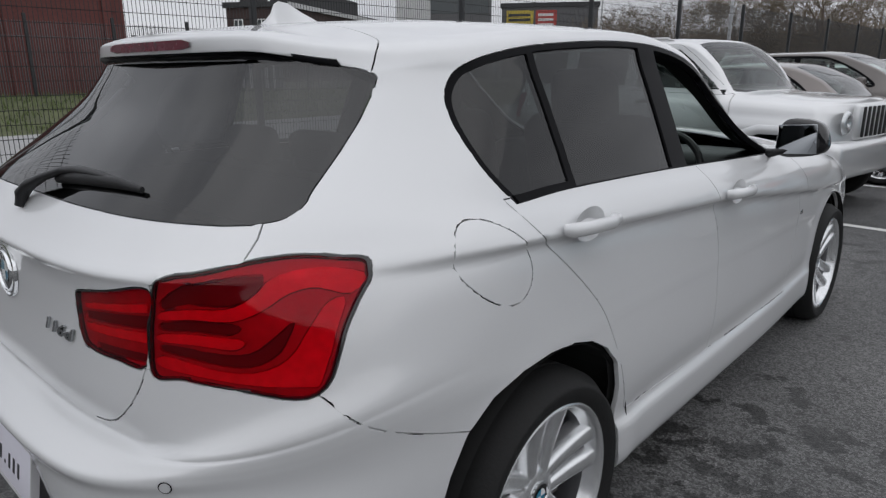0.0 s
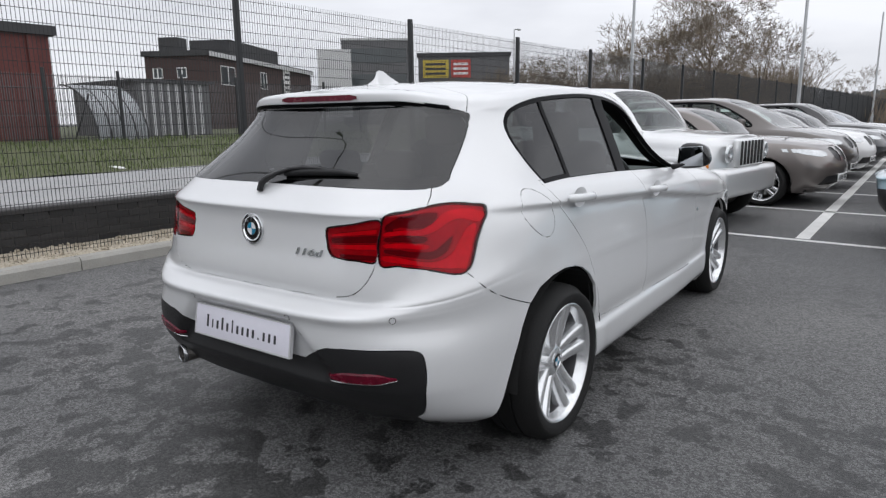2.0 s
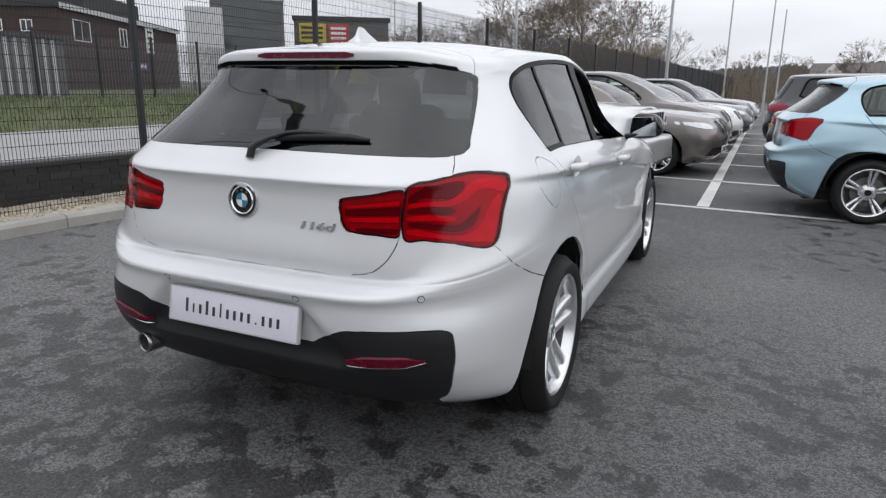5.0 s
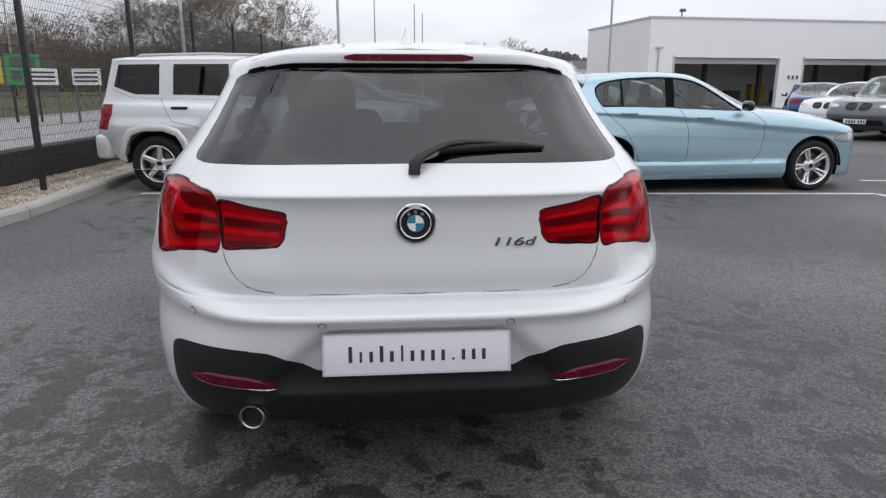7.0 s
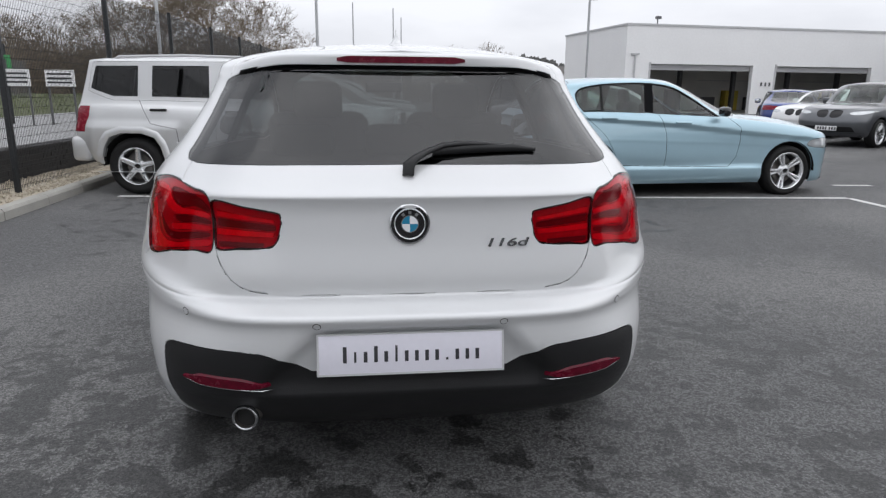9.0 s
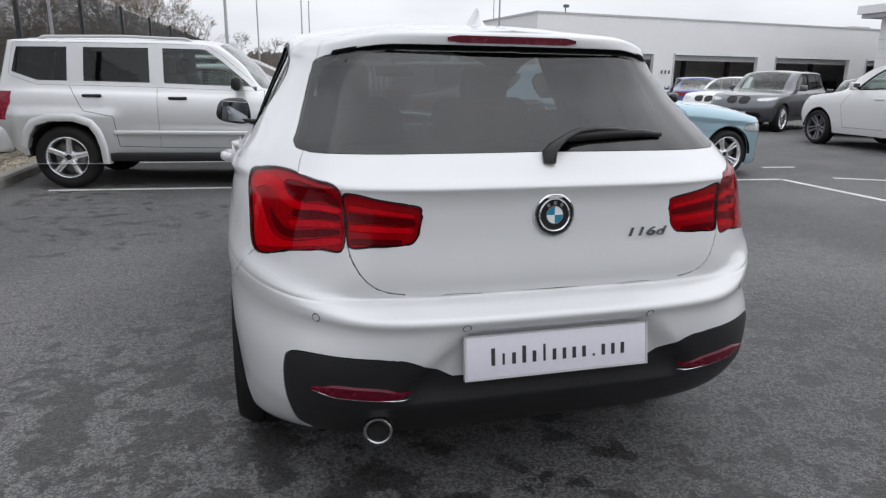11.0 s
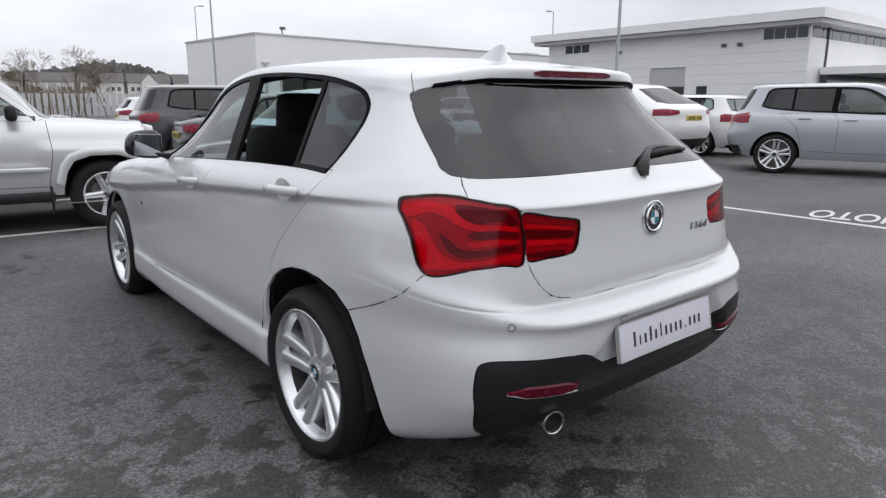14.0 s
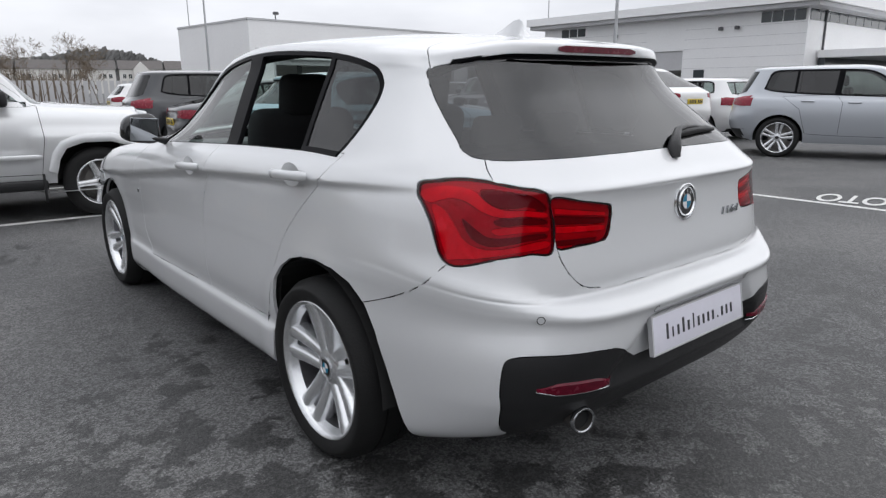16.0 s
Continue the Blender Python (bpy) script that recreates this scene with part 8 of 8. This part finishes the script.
# ---------------------------------------------------------------- workshop and showroom
def build_workshop():
    m = pose(15.6, 37.9, 0, 0, 0, 5.5)
    ws = thing("workshop", "long white workshop with three open service bays", "building", m)
    H, D, L = 5.2, 9.5, 48.0
    bays = [(1.7, 8.8), (10.5, 17.7), (19.4, 26.6), (28.4, 35.6)]
    head = 3.0
    x = 0.0
    for a, c in bays:
        wall_box(ws, "front_wall", x, 0.0, 0.0, a, 0.3, head, M_CLAD_WHITE)
        x = c
        wall_box(ws, "door_jamb", a - 0.12, -0.04, 0.0, a, 0.0, head + 0.1, M_CLAD_GREY)
        wall_box(ws, "rolled_shutter", a, 0.32, head - 0.35, c, 0.62, head - 0.01, M_CLAD_GREY)
    wall_box(ws, "front_wall", x, 0.0, 0.0, L, 0.3, head, M_CLAD_WHITE)
    wall_box(ws, "upper_wall", 0.0, 0.0, head, L, 0.3, H, M_CLAD_WHITE)
    wall_box(ws, "end_wall", 0.0, 0.3, 0.0, 0.3, D, H, M_CLAD_WHITE)
    wall_box(ws, "far_end_wall", L - 0.3, 0.3, 0.0, L, D, H, M_CLAD_WHITE)
    wall_box(ws, "back_wall", 0.3, D - 0.3, 0.0, L - 0.3, D, H, M_INSIDE)
    wall_box(ws, "roof", -0.05, -0.05, H, L + 0.05, D + 0.05, H + 0.12, M_CLAD_GREY)
    wall_box(ws, "inner_floor", 0.3, 0.3, 0.0, L - 0.3, D - 0.3, 0.02, M_KERB)
    rng = np.random.default_rng(9)
    for a, c in bays:
        for k in range(4):
            xx = a + 0.5 + (c - a - 1.2) * k / 3.0
            wall_box(ws, "cupboard", xx, D - 0.95, 0.02, xx + 1.1, D - 0.35, 1.0 + 0.5 * (k % 2), M_SIGN_YELLOW if k == 1 else M_CLAD_DARK)
        wall_box(ws, "shelf", a + 0.3, D - 0.6, 2.2, c - 0.3, D - 0.32, 2.26, M_CLAD_GREY)
        wall_box(ws, "lift_post", a + 1.2, 6.0, 0.02, a + 1.45, 6.3, 3.4, M_CLAD_DARK)
        wall_box(ws, "lift_post", c - 1.45, 6.0, 0.02, c - 1.2, 6.3, 3.4, M_CLAD_DARK)
    for k in range(3):
        part("wall_lamp", Build().block(9.45 + 0.3 * k, -0.08, 1.75, 9.55 + 0.3 * k, 0.0, 1.98, 0.02).mesh("wall_lamp", M_CLAD_DARK), ws)
    part("roof_camera", Build().rod((2.2, 0.5, H), (2.2, 0.5, H + 0.45), 0.04).block(2.05, 0.35, H + 0.45, 2.4, 0.6, H + 0.62, 0.05).mesh("roof_camera", M_CLAD_DARK), ws)
    wall_box(ws, "roof_unit", 30.0, 3.0, H + 0.12, 32.0, 4.0, H + 0.55, M_CLAD_GREY)
    part("downpipe", Build().rod((0.6, -0.06, 0), (0.6, -0.06, 3.5), 0.05).box(0.35, -0.1, 3.5, 0.85, 0.0, 3.6).mesh("downpipe", M_CLAD_GREY), ws)


build_workshop()


def build_showroom():
    sr = thing("showroom", "white clad showroom with an overhanging flat roof", "building")
    x0, y0, y1, H = 37.5, 15.1, 34.0, 5.35
    wall_box(sr, "west_wall", x0, y0, 0, x0 + 0.3, 22.45, H, M_CLAD_WHITE)
    wall_box(sr, "west_wall", x0, 25.05, 0, x0 + 0.3, y1, H, M_CLAD_WHITE)
    wall_box(sr, "west_wall", x0, 22.45, 3.4, x0 + 0.3, 25.05, H, M_CLAD_WHITE)
    wall_box(sr, "south_wall", x0 + 0.3, y0, 0, 70, y0 + 0.3, H, M_CLAD_WHITE)
    wall_box(sr, "roof", x0 - 1.0, y0 - 1.0, H + 0.25, 72, y1 + 1.0, H + 0.75, M_CLAD_WHITE)
    wall_box(sr, "soffit", x0 - 0.8, y0 - 0.8, H, 71.5, y1 + 0.8, H + 0.24, M_CLAD_GREY)
    wall_box(sr, "shutter", x0 + 0.1, 22.45, 2.2, x0 + 0.16, 25.05, 3.4, M_CLAD_GREY)
    wall_box(sr, "inner_wall", x0 + 5.0, 20.0, 0, x0 + 5.2, 27.0, 3.4, M_INSIDE)
    for k in range(4):
        wall_box(sr, "clerestory_window", x0 - 0.03, y0 + 0.15 + 0.62 * k, 4.72, x0, y0 + 0.70 + 0.62 * k, 5.30, M_FAR_GLASS)
    for k in range(16):
        wall_box(sr, "clerestory_window", x0 + 0.2 + 1.3 * k, y0 - 0.03, 4.72, x0 + 1.4 + 1.3 * k, y0, 5.30, M_FAR_GLASS)
    for k in range(3):
        wall_box(sr, "high_window", x0 - 0.03, 30.2 + 0.75 * k, 4.7, x0, 30.85 + 0.75 * k, 5.25, M_FAR_GLASS)
    wall_box(sr, "small_window", x0 - 0.03, 20.9, 1.2, x0, 21.6, 2.2, M_FAR_GLASS)
    for k in range(8):
        wall_box(sr, "cladding_joint", x0 - 0.012, y0 + 0.02, 0.55 + 0.58 * k, x0, 22.4, 0.565 + 0.58 * k, M_CLAD_GREY)
        wall_box(sr, "cladding_joint", x0 - 0.012, 25.1, 0.55 + 0.58 * k, x0, y1, 0.565 + 0.58 * k, M_CLAD_GREY)
    for y in (19.0, 20.0, 27.5):
        part("wall_lamp", Build().block(x0 - 0.25, y - 0.12, 4.45, x0, y + 0.12, 4.65, 0.04).mesh("wall_lamp", M_CLAD_DARK), sr)
    wall_box(sr, "canopy", x0 + 1.5, y0 - 5.0, 2.75, 68, y0 - 0.1, 3.15, M_CLAD_WHITE)
    wall_box(sr, "canopy_glass", x0 + 1.8, y0 - 0.4, 0.1, 66, y0 - 0.05, 2.75, M_FAR_GLASS)
    for k in range(5):
        wall_box(sr, "canopy_post", x0 + 1.7 + 5 * k, y0 - 4.8, 0, x0 + 1.85 + 5 * k, y0 - 4.65, 2.75, M_CLAD_DARK)
    part("downpipe", Build().rod((x0 + 2.2, y0 - 0.06, 0), (x0 + 2.2, y0 - 0.06, H), 0.06).mesh("downpipe", M_CLAD_DARK), sr)


build_showroom()


# ---------------------------------------------------------------- the distance
def build_distance():
    b = Build()
    n = 90
    vs, fs = [], []
    for i in range(n + 1):
        x = -420 + 1100 * i / n
        base = 3 + 6 * math.exp(-((x - 130) / 260) ** 2)
        peak = 10.5 * math.exp(-((x - 96) / 34) ** 2) + 5 * math.exp(-((x - 20) / 60) ** 2)
        z = base + peak + 2.2 * noise.noise(Vector((x * 0.05, 0, 0))) + 1.3 * noise.noise(Vector((x * 0.21, 4, 0)))
        vs += [(x, 398, 0.0), (x, 402 + 4 * noise.noise(Vector((x * 0.1, 7, 0))), z * 0.6), (x, 408, z)]
    for i in range(n):
        for k in (0, 1):
            a = i * 3 + k
            fs.append((a, a + 3, a + 4, a + 1))
    ob = new("backdrop", mesh_of("backdrop", vs, fs, M_HILL, True))
    tagged(ob, "far wooded hill on the horizon", "hill", kind="structure")
    rng = np.random.default_rng(21)
    c = Build()
    for _ in range(2600):
        x = rng.uniform(-60, 220)
        base = 3 + 6 * math.exp(-((x - 130) / 260) ** 2)
        peak = 10.5 * math.exp(-((x - 96) / 34) ** 2) + 5 * math.exp(-((x - 20) / 60) ** 2)
        z = (base + peak) * rng.uniform(0.55, 1.0) + rng.uniform(-0.5, 1.2)
        y = 398 - 4 * rng.random()
        s = rng.uniform(0.8, 2.2)
        c.add([(x - s, y, z - s), (x + s, y + 1, z - s * 0.8), (x + s * 0.3, y - 0.5, z + s), (x - s * 0.6, y + 0.5, z + s * 0.7)], [(0, 1, 2), (0, 2, 3)])
    w = new("far_wood", mesh_of("far_wood", c.v, c.f, M_HILL))
    tagged(w, "dark leafless wood on the far hill", "wood", kind="stuff")
    for k in range(5):
        x = 14 + 11.2 * k
        y = 199 - 2.6 * k
        hs = thing("terraced_house", "white rendered house with a grey pitched roof", "house", pose(x, y, 0, 0, 0, -13), "terrace of white houses")
        wall_box(hs, "wall", 0, 0, 0, 10.6, 8, 6.2, M_RENDER)
        part("roof", Build().prism([(-0.4, 6.2), (8.4, 6.2), (4.0, 8.6)], "x", -0.2, 10.8).mesh("roof", M_TILE_ROOF), hs)
        if k in (0, 3):
            part("gable", Build().prism([(3.4, 0.0), (7.2, 0.0), (7.2, 6.2), (5.3, 8.2), (3.4, 6.2)], "y", -1.4, 0.0).mesh("gable", M_RENDER), hs)
        for wx in (1.2, 2.6, 8.0, 9.4):
            for wz in (1.6, 4.4):
                window_in(hs, wx, 0.0, wz, 0.9, 1.2, "y", -1, M_RENDER)
    fence = thing("far_fence", "pale far boundary fence", "fence", pose(6, 60, 0, 0, 0, 0))
    for k in range(24):
        wall_box(fence, "paling", k * 0.5, 0, 0.1, k * 0.5 + 0.34, 0.05, 1.9, M_CLAD_GREY)


build_distance()
